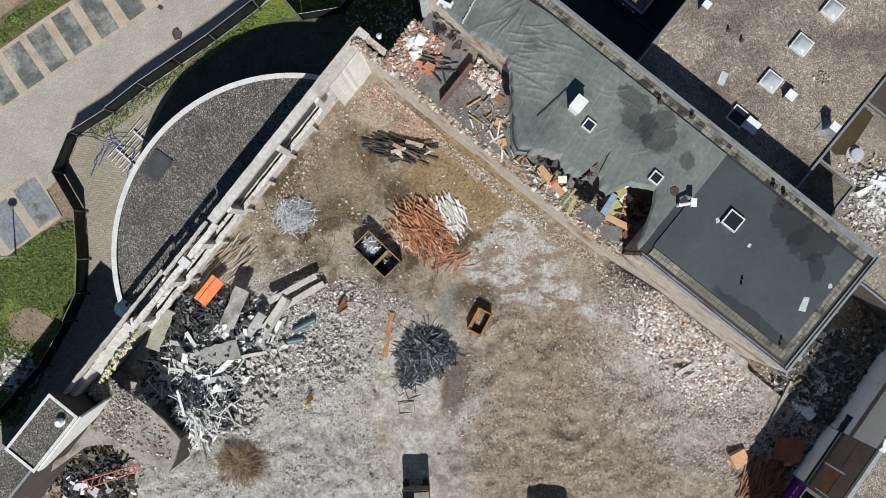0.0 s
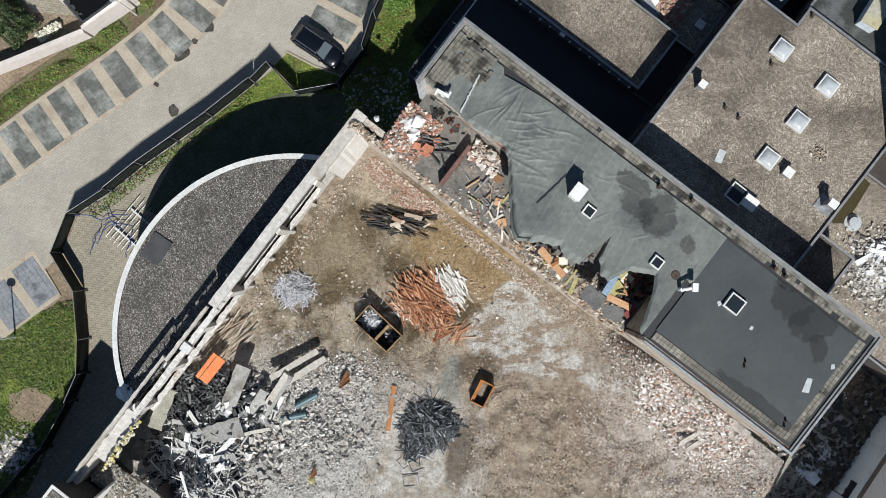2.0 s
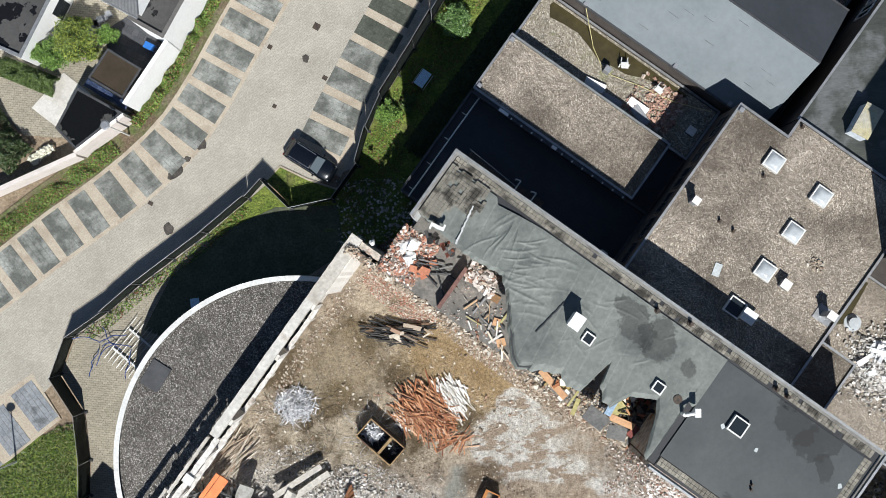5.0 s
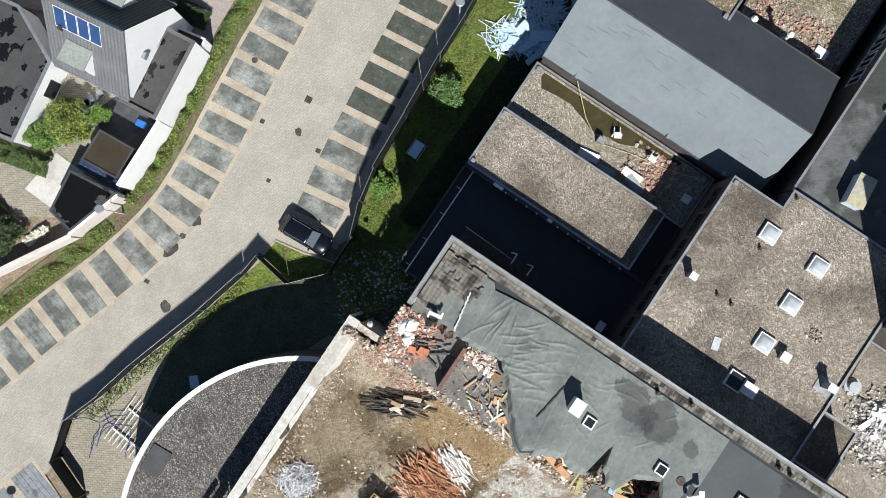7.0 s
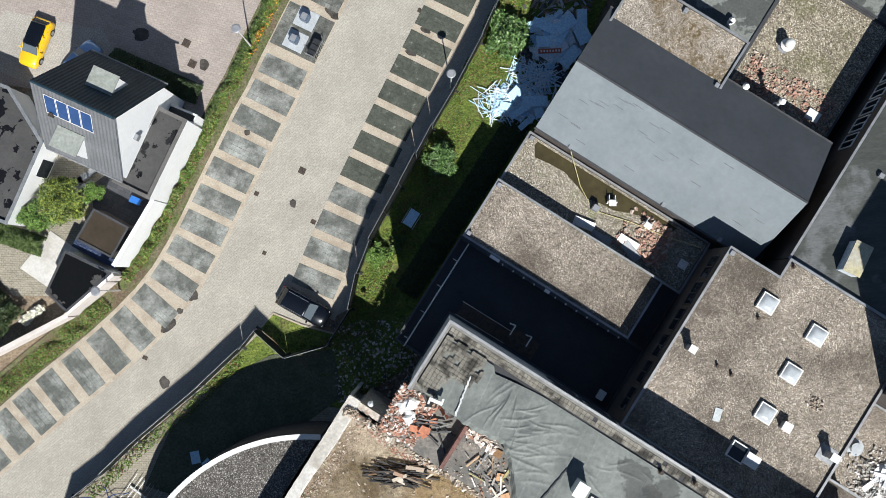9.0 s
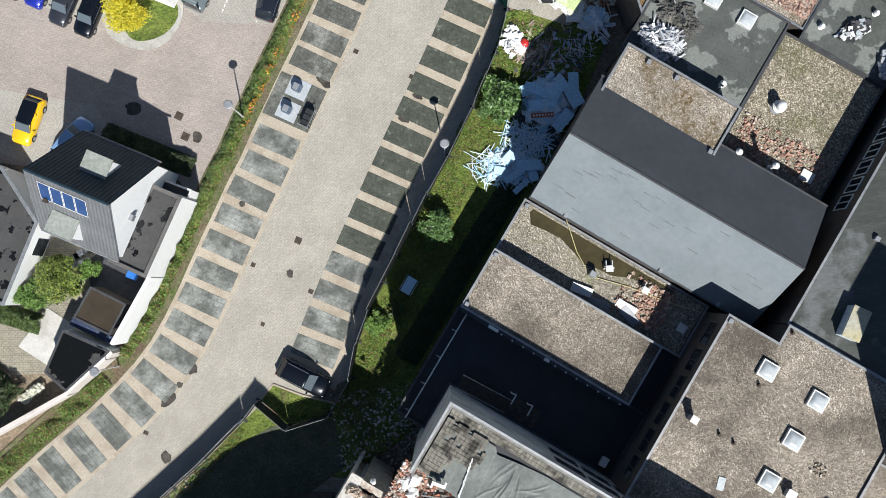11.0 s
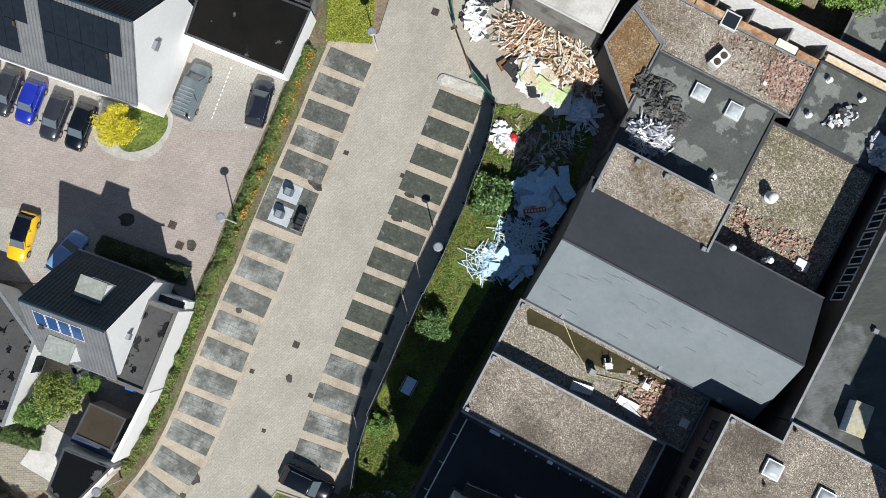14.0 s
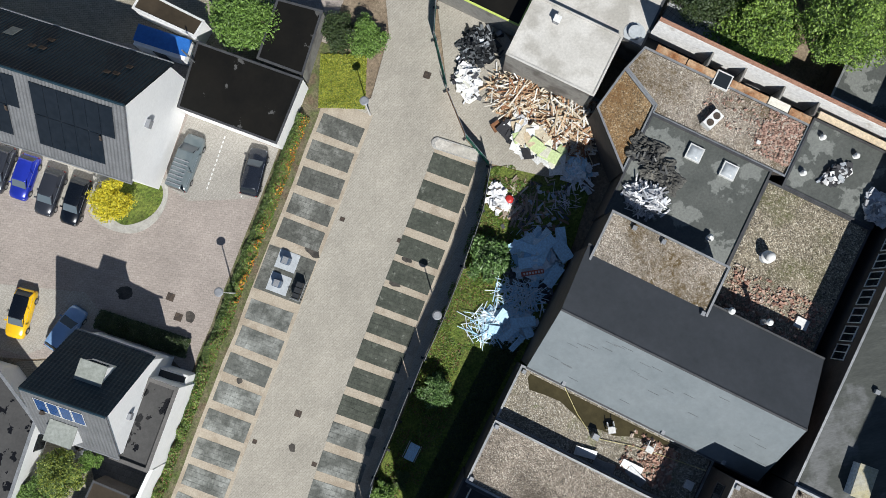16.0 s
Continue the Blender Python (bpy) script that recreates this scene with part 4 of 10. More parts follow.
def hoarding(line, label, cloth, h=2.0, rng=random.Random(4)):
    h += 0.35
    f = thing("hoarding_fence", pose(0, 0, 0), label, "fence")
    for (x0, y0), (x1, y1) in zip(line, line[1:]):
        length = math.hypot(x1 - x0, y1 - y0)
        n = max(1, round(length / 3.4))
        yaw = math.degrees(math.atan2(y1 - y0, x1 - x0))
        for k in range(n):
            t0, w = k / n, length / n
            m = pose(x0 + (x1 - x0) * t0, y0 + (y1 - y0) * t0, 0, rng.uniform(-2.5, 2.5), 0, yaw)
            bm = bmesh.new()
            seg = 8
            rows = []
            for i in range(seg + 1):
                q = 0.02 + (w - 0.04) * i / seg
                rows.append([bm.verts.new((q, 0.05 * math.sin(i * 2.1 + k) * math.sin(math.pi * j / 3) + 0.02 * j / 3, 0.05 + (h - 0.12) * j / 3)) for j in range(4)])
            for a, b in zip(rows, rows[1:]):
                for j in range(3):
                    bm.faces.new((a[j], b[j], b[j + 1], a[j + 1]))
            geo = bmesh.ops.solidify(bm, geom=bm.faces[:], thickness=0.012)
            p = part("panel", bm, cloth, f, m=m, smooth=True)
            bm = bmesh.new()
            rod(bm, (0, 0, h), (w, 0, h), 0.022)
            rod(bm, (0.02, 0, 0), (0.02, 0, h), 0.025)
            rod(bm, (w - 0.02, 0, 0), (w - 0.02, 0, h), 0.025)
            part("panel_frame", bm, LAMP_GREY, p)
            part("foot", boxes((-0.1, 0.1, -0.3, 0.3, 0, 0.12)), BITUMEN, p)
    return f


hoarding(FENCE[:9], "black cloth-covered hoarding panels along the parking bays", MESH_CLOTH, 3.0)
hoarding(FENCE[8:], "black cloth-covered hoarding panels along the road", MESH_CLOTH)
hoarding([(10.4, 74), (10.1, 69.5), (9.3, 66.6), (9.4, 61.8)], "sea-green cloth-covered hoarding panels", CLOTH_GREEN)
hoarding([(9.4, 61.8), (10.2, 57.2)], "brown plywood hoarding panel", PLY)
hoarding([(10.2, 57.2), (11.7, 54.3)], "sea-green cloth-covered hoarding panel", CLOTH_GREEN)

# ---- street furniture ----
LAMP_POLE = mat("pale_lamp_pole", (0.6, 0.6, 0.58), (0.7, 0.7, 0.68), 1.0, 0.5, 0.2, fine=8.0, fine_amt=0.15)
IRON = mat("cast_iron", (0.05, 0.04, 0.035), (0.11, 0.08, 0.06), 3.0, 0.7, 0.3, fine=10.0)


def lamp(x, y, h=5.3, label="pale street lamp post with a round grey head"):
    t = thing("street_lamp", pose(x, y, 0), label, "street lamp", "street lamps")
    bm = bmesh.new()
    cyl(bm, 0.09, 0, h * 0.35, r2=0.075)
    cyl(bm, 0.06, h * 0.35, h, r2=0.045)
    part("pole", bm, LAMP_POLE, t)
    bm = bmesh.new()
    cyl(bm, 0.12, h - 0.05, h + 0.08, seg=20, r2=0.4)
    cyl(bm, 0.4, h + 0.08, h + 0.16, seg=20, r2=0.3)
    part("head", bm, LAMP_GREY, t)
    return t


lamp(-12.9, 47.9)
lamp(4.44, 42.2)
lamp(2.2, 61.1)
lamp(-37.8, -0.8)
lamp(-26.6, 27.5)


def manhole(x, y, w=0.6, l=0.6, yaw=0.0, round_=False):
    t = thing("manhole_cover", pose(x, y, 0.002, 0, 0, yaw), "dark cast-iron manhole cover in the paving", "manhole cover", "manhole covers")
    bm = bmesh.new()
    if round_:
        cyl(bm, w / 2, -0.05, 0.012, seg=20)
    else:
        box(bm, -w / 2, w / 2, -l / 2, l / 2, -0.05, 0.012)
    part("lid", bm, IRON, t)
    bm = boxes(*[(-w / 2 + 0.05 + k * (w - 0.1) / 5, -w / 2 + 0.08 + k * (w - 0.1) / 5, -l / 2 + 0.05, l / 2 - 0.05, 0.012, 0.02) for k in range(6)])
    part("rib", bm, IRON, t)


for x, y, w, l in ((-9.49, 36.29, 0.6, 0.6), (-13.73, 34.7, 0.4, 0.4), (-13.57, 29.39, 0.35, 0.35), (-8.98, 31.67, 0.45, 0.4), (-24.96, 21.35, 0.45, 0.35), (-18.59, 48.78, 0.7, 0.7), (-18.25, 46.87, 0.7, 0.7), (8.0, 63.58, 0.65, 0.65), (2.45, 49.4, 0.45, 0.4), (-2.17, 52.37, 0.45, 0.4), (-19.3, 61.0, 0.5, 0.5)):
    manhole(x, y, w, l, -32)

OIL = mat("oil_soaked_paving", (0.03, 0.026, 0.022), (0.09, 0.078, 0.066), 1.5, 0.7, fine=7.0, fine_amt=0.4)


def oil_spot(x, y, rx, ry, yaw, seed):
    bm = bmesh.new()
    n = 22
    pts = []
    for k in range(n):
        a = 2 * math.pi * k / n
        r = 1 + 0.35 * noise.noise((math.cos(a) * 1.6, math.sin(a) * 1.6, seed))
        pts.append((rx * r * math.cos(a), ry * r * math.sin(a)))
    prism(bm, pts, -0.01, 0.003)
    o = part("oil_stain", bm, OIL, m=pose(x, y, 0.022, 0, 0, yaw))
    return tagged(o, "dark oil stain soaked into the paving", "oil stain", "oil stains", "structure")


for i, (x, y, rx, ry, yaw) in enumerate(((-20.25, 26.4, 0.6, 0.5, 0), (-22.6, 23.95, 0.85, 0.42, 35), (-21.5, 25.1, 0.3, 0.25, 0), (-10.6, 33.5, 0.3, 0.35, 0), (-23.5, 19.0, 0.42, 0.6, 10), (-17.22, 46.65, 0.45, 0.5, 0), (-22.5, 50.0, 0.8, 0.55, -20), (-5.4, 50.2, 0.4, 0.9, 30), (-14.0, 40.2, 0.3, 0.25, 0), (2.8, 47.6, 0.3, 0.5, 60), (1.2, 45.7, 0.25, 0.5, 60))):
    oil_spot(x, y, rx, ry, yaw, i)

# underground waste containers on their paved square
BIN_STEEL = mat("pale_steel_plate", (0.5, 0.53, 0.55), (0.6, 0.63, 0.65), 1.0, 0.45, 0.3, fine=6.0, fine_amt=0.15)
BIN_BLUE = mat("blue_grey_bin", (0.07, 0.1, 0.15), (0.1, 0.14, 0.2), 1.0, 0.4, fine=6.0, fine_amt=0.15)
BIN_DARK = mat("black_bin", (0.02, 0.022, 0.025), (0.035, 0.037, 0.04), 1.0, 0.4, fine=6.0, fine_amt=0.15)
byaw = row_yaw(LEFT, 6)
bay(-8.2, 48.6, byaw, "dark tiled square under the waste containers", 10, 9)
for k, (dx, dy) in enumerate(((-0.2, 1.2), (-0.2, -0.95))):
    m = pose(-8.2, 48.6, 0, 0, 0, byaw) @ pose(dx, dy, 0.035)
    t = thing("waste_container", m, "underground waste container with blue-grey hopper on a pale steel plate", "waste container", "waste containers")
    part("plate", boxes((-0.95, 0.95, -0.85, 0.85, 0, 0.03)), BIN_STEEL, t)
    bm = boxes((-0.45, 0.35, -0.35, 0.35, 0.03, 0.95))
    bmesh.ops.bevel(bm, geom=bm.edges[:], offset=0.08, segments=2, affect="EDGES")
    part("hopper", bm, BIN_BLUE, t)
    part("lid", boxes((-0.3, 0.2, -0.3, 0.3, 0.952, 0.99)), LAMP_GREY, t)
t = thing("bin_shelter", pose(-8.2, 48.6, 0, 0, 0, byaw) @ pose(1.75, -0.9, 0.035), "open steel rack holding black wheeled bins", "bin shelter")
bm = bmesh.new()
for k in range(7):
    rod(bm, (-0.45 + k * 0.15, -0.85, 0), (-0.45 + k * 0.15, -0.85, 1.2), 0.02)
    rod(bm, (0.5, -0.8 + k * 0.26, 0), (0.5, -0.8 + k * 0.26, 1.2), 0.02)
rod(bm, (-0.45, -0.85, 1.2), (0.5, -0.85, 1.2), 0.03), rod(bm, (0.5, -0.85, 1.2), (0.5, 0.8, 1.2), 0.03)
part("rack", bm, GALV, t)
for k in range(3):
    part("bin", boxes((-0.3, 0.3, -0.75 + k * 0.52, -0.3 + k * 0.52, 0, 1.0)), BIN_DARK, t)
# kerbed traffic island at the end of the bays
t = thing("traffic_island", pose(9.6, 56.1, 0, 0, 0, -30), "rounded kerbed island of pale concrete slabs", "traffic island")
pts = [(-2.3 - 0.55 * math.cos(radians(a)), 0.55 * math.sin(radians(a))) for a in range(-90, 91, 18)]
part("kerb", slab([(1.9, -0.55), (1.9, 0.55)] + pts[::-1], -0.1, 0.14), BLOCK_GREY, t)
part("top", slab([(1.75, -0.42), (1.75, 0.42), (-2.3, 0.42), (-2.55, 0), (-2.3, -0.42)], 0.14, 0.16), CONCRETE, t)

# ---- the demolition court ----
m, nt, bsdf, geo = base_mat("demolition_ground", 0.95)
pos = geo.outputs["Position"]
n1 = _ramp(nt, _noise(nt, pos, 0.35, 7, 0.7), 0.3, 0.7)
n2 = _ramp(nt, _noise(nt, pos, 1.1, 7, 0.75), 0.32, 0.68)
dry = _mix(nt, n2, (0.215, 0.162, 0.115), (0.56, 0.46, 0.355))
dry = _mix(nt, _ramp(nt, _noise(nt, pos, 0.18, 5, 0.6), 0.5, 0.75), dry, (0.54, 0.46, 0.37))
grey = _mix(nt, n2, (0.36, 0.34, 0.31), (0.74, 0.71, 0.665))
col = _mix(nt, mask(nt, pos, -14, -16, 15, 14, 0), dry, grey)
wet = _mix(nt, _ramp(nt, _noise(nt, pos, 0.28, 6, 0.6), 0.43, 0.57), (0.125, 0.09, 0.048), (0.5, 0.42, 0.31))
col = _mix(nt, mask(nt, pos, -5, 4.5, 14, 8, 10, 0.3), col, wet)
mud = _mix(nt, n1, (0.28, 0.18, 0.075), (0.5, 0.37, 0.21))
col = _mix(nt, _math(nt, "MULTIPLY", mask(nt, pos, 2.0, 6.2, 6.5, 3.6, -30), 0.85), col, mud)
col = _mix(nt, _math(nt, "MULTIPLY", mask(nt, pos, -9.0, 6.0, 4.5, 3.0, 40), 0.6), col, _mix(nt, n1, (0.13, 0.095, 0.05), (0.3, 0.23, 0.13)))
scrape = _ramp(nt, _noise(nt, pos, 0.9, 7, 0.7, (1.0, 0.3, 1.0)), 0.38, 0.62)
conc = _mix(nt, scrape, (0.5, 0.47, 0.42), (0.7, 0.69, 0.65))
streak = _ramp(nt, _noise(nt, pos, 0.75, 8, 0.7, (0.45, 1.0, 1.0)), 0.5, 0.55)
conc = _mix(nt, _math(nt, "MULTIPLY", streak, 0.8), conc, (0.29, 0.2, 0.125))
smear = _math(nt, "MULTIPLY", mask(nt, pos, 13.6, -2.2, 4.6, 1.9, -38, 0.45, 0.25, 0.8), 0.75)
conc = _mix(nt, smear, conc, _mix(nt, scrape, (0.26, 0.19, 0.125), (0.48, 0.41, 0.33)))
floor_mask = mask(nt, pos, 5.9, -1.3, 3.7, 3.3, 20, 0.16, 0.06, 0.9)
for x, y, rx, ry, yaw in ((12.4, -2.6, 5.4, 2.5, -37), (6.6, 1.4, 1.9, 2.2, 40), (8.6, -2.4, 4.0, 2.5, -15)):
    floor_mask = _math(nt, "MAXIMUM", floor_mask, mask(nt, pos, x, y, rx, ry, yaw, 0.16, 0.06, 0.9))
col = _mix(nt, _math(nt, "MULTIPLY", floor_mask, 0.95), col, conc)
pad = _mix(nt, _ramp(nt, _noise(nt, pos, 0.5, 8, 0.7), 0.36, 0.6), (0.4, 0.33, 0.25), (0.7, 0.67, 0.615))
col = _mix(nt, _math(nt, "MULTIPLY", mask(nt, pos, -2.0, -13.5, 5.5, 7.5, -12, 0.4, 0.2), 0.9), col, pad)
col = _mix(nt, _math(nt, "MULTIPLY", mask(nt, pos, 1.6, -11.5, 1.2, 3.2, -15, 0.5), 0.75), col, (0.12, 0.085, 0.055))
col = _mix(nt, _math(nt, "MULTIPLY", mask(nt, pos, 0.8, -5.2, 1.0, 2.2, -10, 0.5), 0.7), col, (0.26, 0.285, 0.262))
col = _mix(nt, _math(nt, "MULTIPLY", mask(nt, pos, 3.2, -4.2, 1.8, 1.5, 0, 0.5), 0.8), col, (0.12, 0.085, 0.05))
col = _mix(nt, _math(nt, "MULTIPLY", mask(nt, pos, 22.5, -12.5, 9, 6.0, -25, 0.4), 0.8), col, _mix(nt, n2, (0.4, 0.345, 0.3), (0.74, 0.69, 0.64)))
specks = _ramp(nt, _noise(nt, pos, 3.2, 7, 0.85), 0.32, 0.68)
col = _mix(nt, 1.0, col, _mix(nt, specks, (0.42,) * 3, (1.5,) * 3), "MULTIPLY")
nt.links.new(col, bsdf.inputs["Base Color"])
nt.links.new(_math(nt, "SUBTRACT", 0.95, _math(nt, "MULTIPLY", mask(nt, pos, -6, 5, 11, 6, 10), 0.3)), bsdf.inputs["Roughness"])
bump(nt, bsdf, _noise(nt, pos, 2.6, 8, 0.88), 1.0, 0.28)
COURT = m


def ell(x, y, cx, cy, rx, ry, yaw=0.0):
    c, s = math.cos(radians(yaw)), math.sin(radians(yaw))
    dx, dy = x - cx, y - cy
    return math.hypot((c * dx + s * dy) / rx, (-s * dx + c * dy) / ry)


def smooth(x):
    x = min(1.0, max(0.0, x))
    return x * x * (3 - 2 * x)


def court_z(x, y):
    """The court's ground: smooth on the old floors, rough in the rubble, higher under the heaps."""
    rough = smooth((-1.5 - y) / 7) * 0.9 + 0.1
    rough *= smooth((ell(x, y, 9.2, -2.1, 8.6, 3.9, -36) - 0.7) * 2)
    rough *= 0.25 + 0.75 * smooth((ell(x, y, -2.0, -13.5, 4.5, 7.5, -12) - 0.7) * 2)
    lumps = noise.noise((x * 0.7, y * 0.7, 4))
    left = smooth((4 - x) / 6)
    h = 0.02 + rough * (0.3 + 0.5 * noise.noise((x * 0.22, y * 0.22, 0)) + 0.26 * lumps + (0.15 + 0.06 * left) * noise.fractal((x * 1.2, y * 1.2, 7), 0.8, 2.0, 2) + 0.1 * max(0.0, lumps) * noise.noise((x * 2.3, y * 2.3, 2)))
    # ruts of the excavator round the middle of the mound
    d = math.hypot(x - 10.5, y + 12.5)
    if 2.5 < d < 10 and rough > 0.4:
        h += 0.15 * math.sin(d * 3.4 + 3 * noise.noise((x * 0.2, y * 0.2, 9))) * smooth((d - 2.5) / 2) * smooth((10 - d) / 2) * (0.5 + noise.noise((x * 0.3, y * 0.3, 1)))
    g = GRID.inverted() @ Vector((x, y, 0))
    h += (3.0 * smooth(1 + (g.y + 10.6) / 6) + 2.6 * smooth(1 + (g.y + 10.6) / 2)) * smooth((g.x - 24) / 5) * smooth((40 - g.x) / 3)
    h += 0.5 * smooth(1.25 - ell(x, y, -20.5, -9.5, 6.5, 5.0, 50)) + 0.5 * smooth(1.2 - ell(x, y, 20.5, -8.3, 5.5, 2.6, -38)) + 0.35 * smooth(1.2 - ell(x, y, 31, -13, 6, 5, 0))
    return max(0.0, h)


bm = bmesh.new()
res = 0.2
nu, nv = 262, 262
grid = []
for i in range(nu + 1):
    row = []
    for j in range(nv + 1):
        u, v = -3.3 + i * res, -10.33 - j * res
        w = GRID @ Vector((u, v, 0))
        row.append(bm.verts.new((w.x, w.y, court_z(w.x, w.y))))
    grid.append(row)
for i in range(nu):
    for j in range(nv):
        bm.faces.new((grid[i][j], grid[i + 1][j], grid[i + 1][j + 1], grid[i][j + 1]))
tagged(part("demolition_ground", bm, COURT, smooth=True), "uneven demolition ground of mud, crushed concrete and old floor slabs", "ground", kind="structure")

CONC_BITS = island_mat("broken_concrete", [(0.56, 0.54, 0.505), (0.46, 0.435, 0.405), (0.36, 0.34, 0.315), (0.64, 0.615, 0.58), (0.48, 0.43, 0.375), (0.13, 0.125, 0.115), (0.54, 0.51, 0.475), (0.76, 0.74, 0.71)])
MIXED_BITS = island_mat("mixed_rubble", [(0.52, 0.465, 0.42), (0.72, 0.68, 0.65), (0.36, 0.2, 0.14), (0.42, 0.35, 0.285), (0.78, 0.755, 0.73), (0.24, 0.2, 0.16), (0.44, 0.33, 0.27), (0.54, 0.48, 0.43), (0.6, 0.54, 0.49), (0.16, 0.14, 0.12)])
EARTH_BITS = island_mat("stony_earth", [(0.36, 0.28, 0.205), (0.46, 0.375, 0.285), (0.25, 0.19, 0.138), (0.57, 0.485, 0.39), (0.42, 0.33, 0.24), (0.7, 0.64, 0.57)])
BRICK_BITS = island_mat("broken_red_brick", [(0.4, 0.2, 0.14), (0.44, 0.27, 0.2), (0.33, 0.17, 0.12), (0.52, 0.45, 0.38), (0.42, 0.33, 0.26), (0.62, 0.57, 0.5), (0.36, 0.28, 0.22), (0.47, 0.4, 0.32), (0.28, 0.22, 0.17)])
DARK_EARTH = island_mat("dark_brown_earth", [(0.1, 0.075, 0.055), (0.16, 0.122, 0.09), (0.07, 0.055, 0.042), (0.22, 0.17, 0.125)])
TAN_BITS = island_mat("tan_masonry_rubble", [(0.42, 0.35, 0.27), (0.33, 0.265, 0.2), (0.54, 0.48, 0.4), (0.23, 0.18, 0.135), (0.38, 0.25, 0.18), (0.64, 0.6, 0.53), (0.4, 0.33, 0.26)])
rng = np.random.default_rng(7)


def in_court(x, y, gap=0.3):
    w = GRID.inverted() @ Vector((x, y, 0))
    return w.x > -1.6 + gap and w.y < -10.7 - gap


def pick(n, cx, cy, rx, ry, yaw=0.0, keep=None, edge=0.6):
    """n places in an uneven patch, thinner towards its rim."""
    out = []
    c, s = math.cos(radians(yaw)), math.sin(radians(yaw))
    while len(out) < n:
        a, r = rng.uniform(0, 2 * math.pi), rng.random() ** edge
        px, py = r * rx * math.cos(a), r * ry * math.sin(a)
        x, y = cx + c * px - s * py, cy + s * px + c * py
        if noise.noise((x * 0.35, y * 0.35, 2)) + 0.35 * noise.noise((x * 1.3, y * 1.3, 5)) + rng.uniform(-0.35, 0.6) > 0 and in_court(x, y) and (keep is None or keep(x, y)):
            out.append((x, y))
    return np.array(out)


off_floor = lambda x, y: ell(x, y, -2.0, -13.5, 4.0, 7.5, -12) + 0.5 * noise.noise((x * 0.4, y * 0.4, 3)) > rng.uniform(0.8, 1.15) and ell(x, y, 9.2, -2.1, 8.6, 3.9, -36) + 0.4 * noise.noise((x * 0.5, y * 0.5, 6)) > rng.uniform(0.85, 1.1)
scatter("concrete_rubble", "crushed grey concrete rubble over the ground", CONC_BITS, rng, pick(46000, -14, -13.5, 15, 13, 0, off_floor), 0.025, 0.15, court_z, power=5)
scatter("concrete_rubble", "coarse grey concrete lumps", CONC_BITS, rng, pick(5200, -10.4, -7.4, 4.6, 5.4, 0, off_floor), 0.04, 0.26, court_z, power=4)
scatter("stony_earth", "stony brown earth churned by machines", EARTH_BITS, rng, pick(40000, 13, -13, 15, 12, -10, off_floor), 0.018, 0.12, court_z, power=5)
scatter("stony_earth", "brown clods thrown up by the tracks", EARTH_BITS, rng, pick(5600, 12.5, -14, 13, 9.5, -10, off_floor), 0.04, 0.17, court_z, power=3)
scatter("plaster_rubble", "pale plaster and brick rubble below the wing", MIXED_BITS, rng, pick(40000, 22.5, -11.5, 11, 7.5, -28), 0.02, 0.13, court_z, power=5)
scatter("plaster_rubble", "heap of white plaster and brick rubble", MIXED_BITS, rng, pick(6500, 21.0, -8.0, 5.6, 2.6, -38), 0.03, 0.3, court_z, power=6)
WHITE_BITS = island_mat("white_plaster_rubble", [(0.8, 0.76, 0.73), (0.74, 0.69, 0.66), (0.62, 0.56, 0.51), (0.82, 0.8, 0.78), (0.5, 0.4, 0.34), (0.7, 0.66, 0.62)])
scatter("plaster_rubble", "white plaster lumps among the rubble below the wing", WHITE_BITS, rng, pick(2600, 22.0, -9.0, 6.6, 3.4, -36), 0.03, 0.26, court_z, power=5)
scatter("plaster_rubble", "pale rubble piled against the wing's wall", MIXED_BITS, rng, np.array([tuple((GRID @ Vector((rng.uniform(24.6, 35.6), -10.4 - abs(rng.normal(0, 1.0)), 0))).xy) for _ in range(7000)]), 0.02, 0.2, court_z, power=5)
scatter("stony_earth", "dark brown clods scattered over the churned mound", DARK_EARTH, rng, pick(9000, 12, -13, 12, 9, -10, off_floor), 0.02, 0.11, court_z, power=4)
scatter("brick_rubble", "red brick rubble in the corner of the court", BRICK_BITS, rng, pick(9000, -3.5, 12.7, 4.4, 1.9, -45), 0.025, 0.17, court_z, power=4)
scatter("masonry_rubble", "tan masonry rubble along the foot of the wall", TAN_BITS, rng, pick(9500, 6.6, 4.9, 12.5, 1.2, -38.4), 0.02, 0.16, court_z, power=4)
scatter("masonry_rubble", "crumbs of masonry on the muddy floor", TAN_BITS, rng, pick(1500, -4, 3, 13, 8, 10), 0.04, 0.2, court_z, power=3)
# rubble with the east range's shade put into its darker colours
SHADE_DARK_BITS = island_mat("shade_darkened_rubble", [(0.07, 0.068, 0.064), (0.14, 0.135, 0.125), (0.045, 0.044, 0.043), (0.24, 0.23, 0.215), (0.1, 0.085, 0.07), (0.4, 0.39, 0.37), (0.18, 0.15, 0.12)])
scatter("rubble", "loose rubble in the shade behind the wing", SHADE_DARK_BITS, rng, np.array([(a, b) for a, b in zip(rng.uniform(27, 41, 17000), rng.uniform(-19, -1, 17000)) if 6.7 * (a - 28.6) - 5.1 * (b + 15.5) > rng.uniform(-4, 8)]), 0.025, 0.32, court_z, power=6)
# paler bits keep to the sunny side of that shade's edge
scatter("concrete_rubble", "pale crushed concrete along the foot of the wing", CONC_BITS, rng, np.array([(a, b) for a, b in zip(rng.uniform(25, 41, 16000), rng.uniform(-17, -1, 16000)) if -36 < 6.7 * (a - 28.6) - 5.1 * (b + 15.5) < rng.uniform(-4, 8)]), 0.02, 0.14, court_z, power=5)
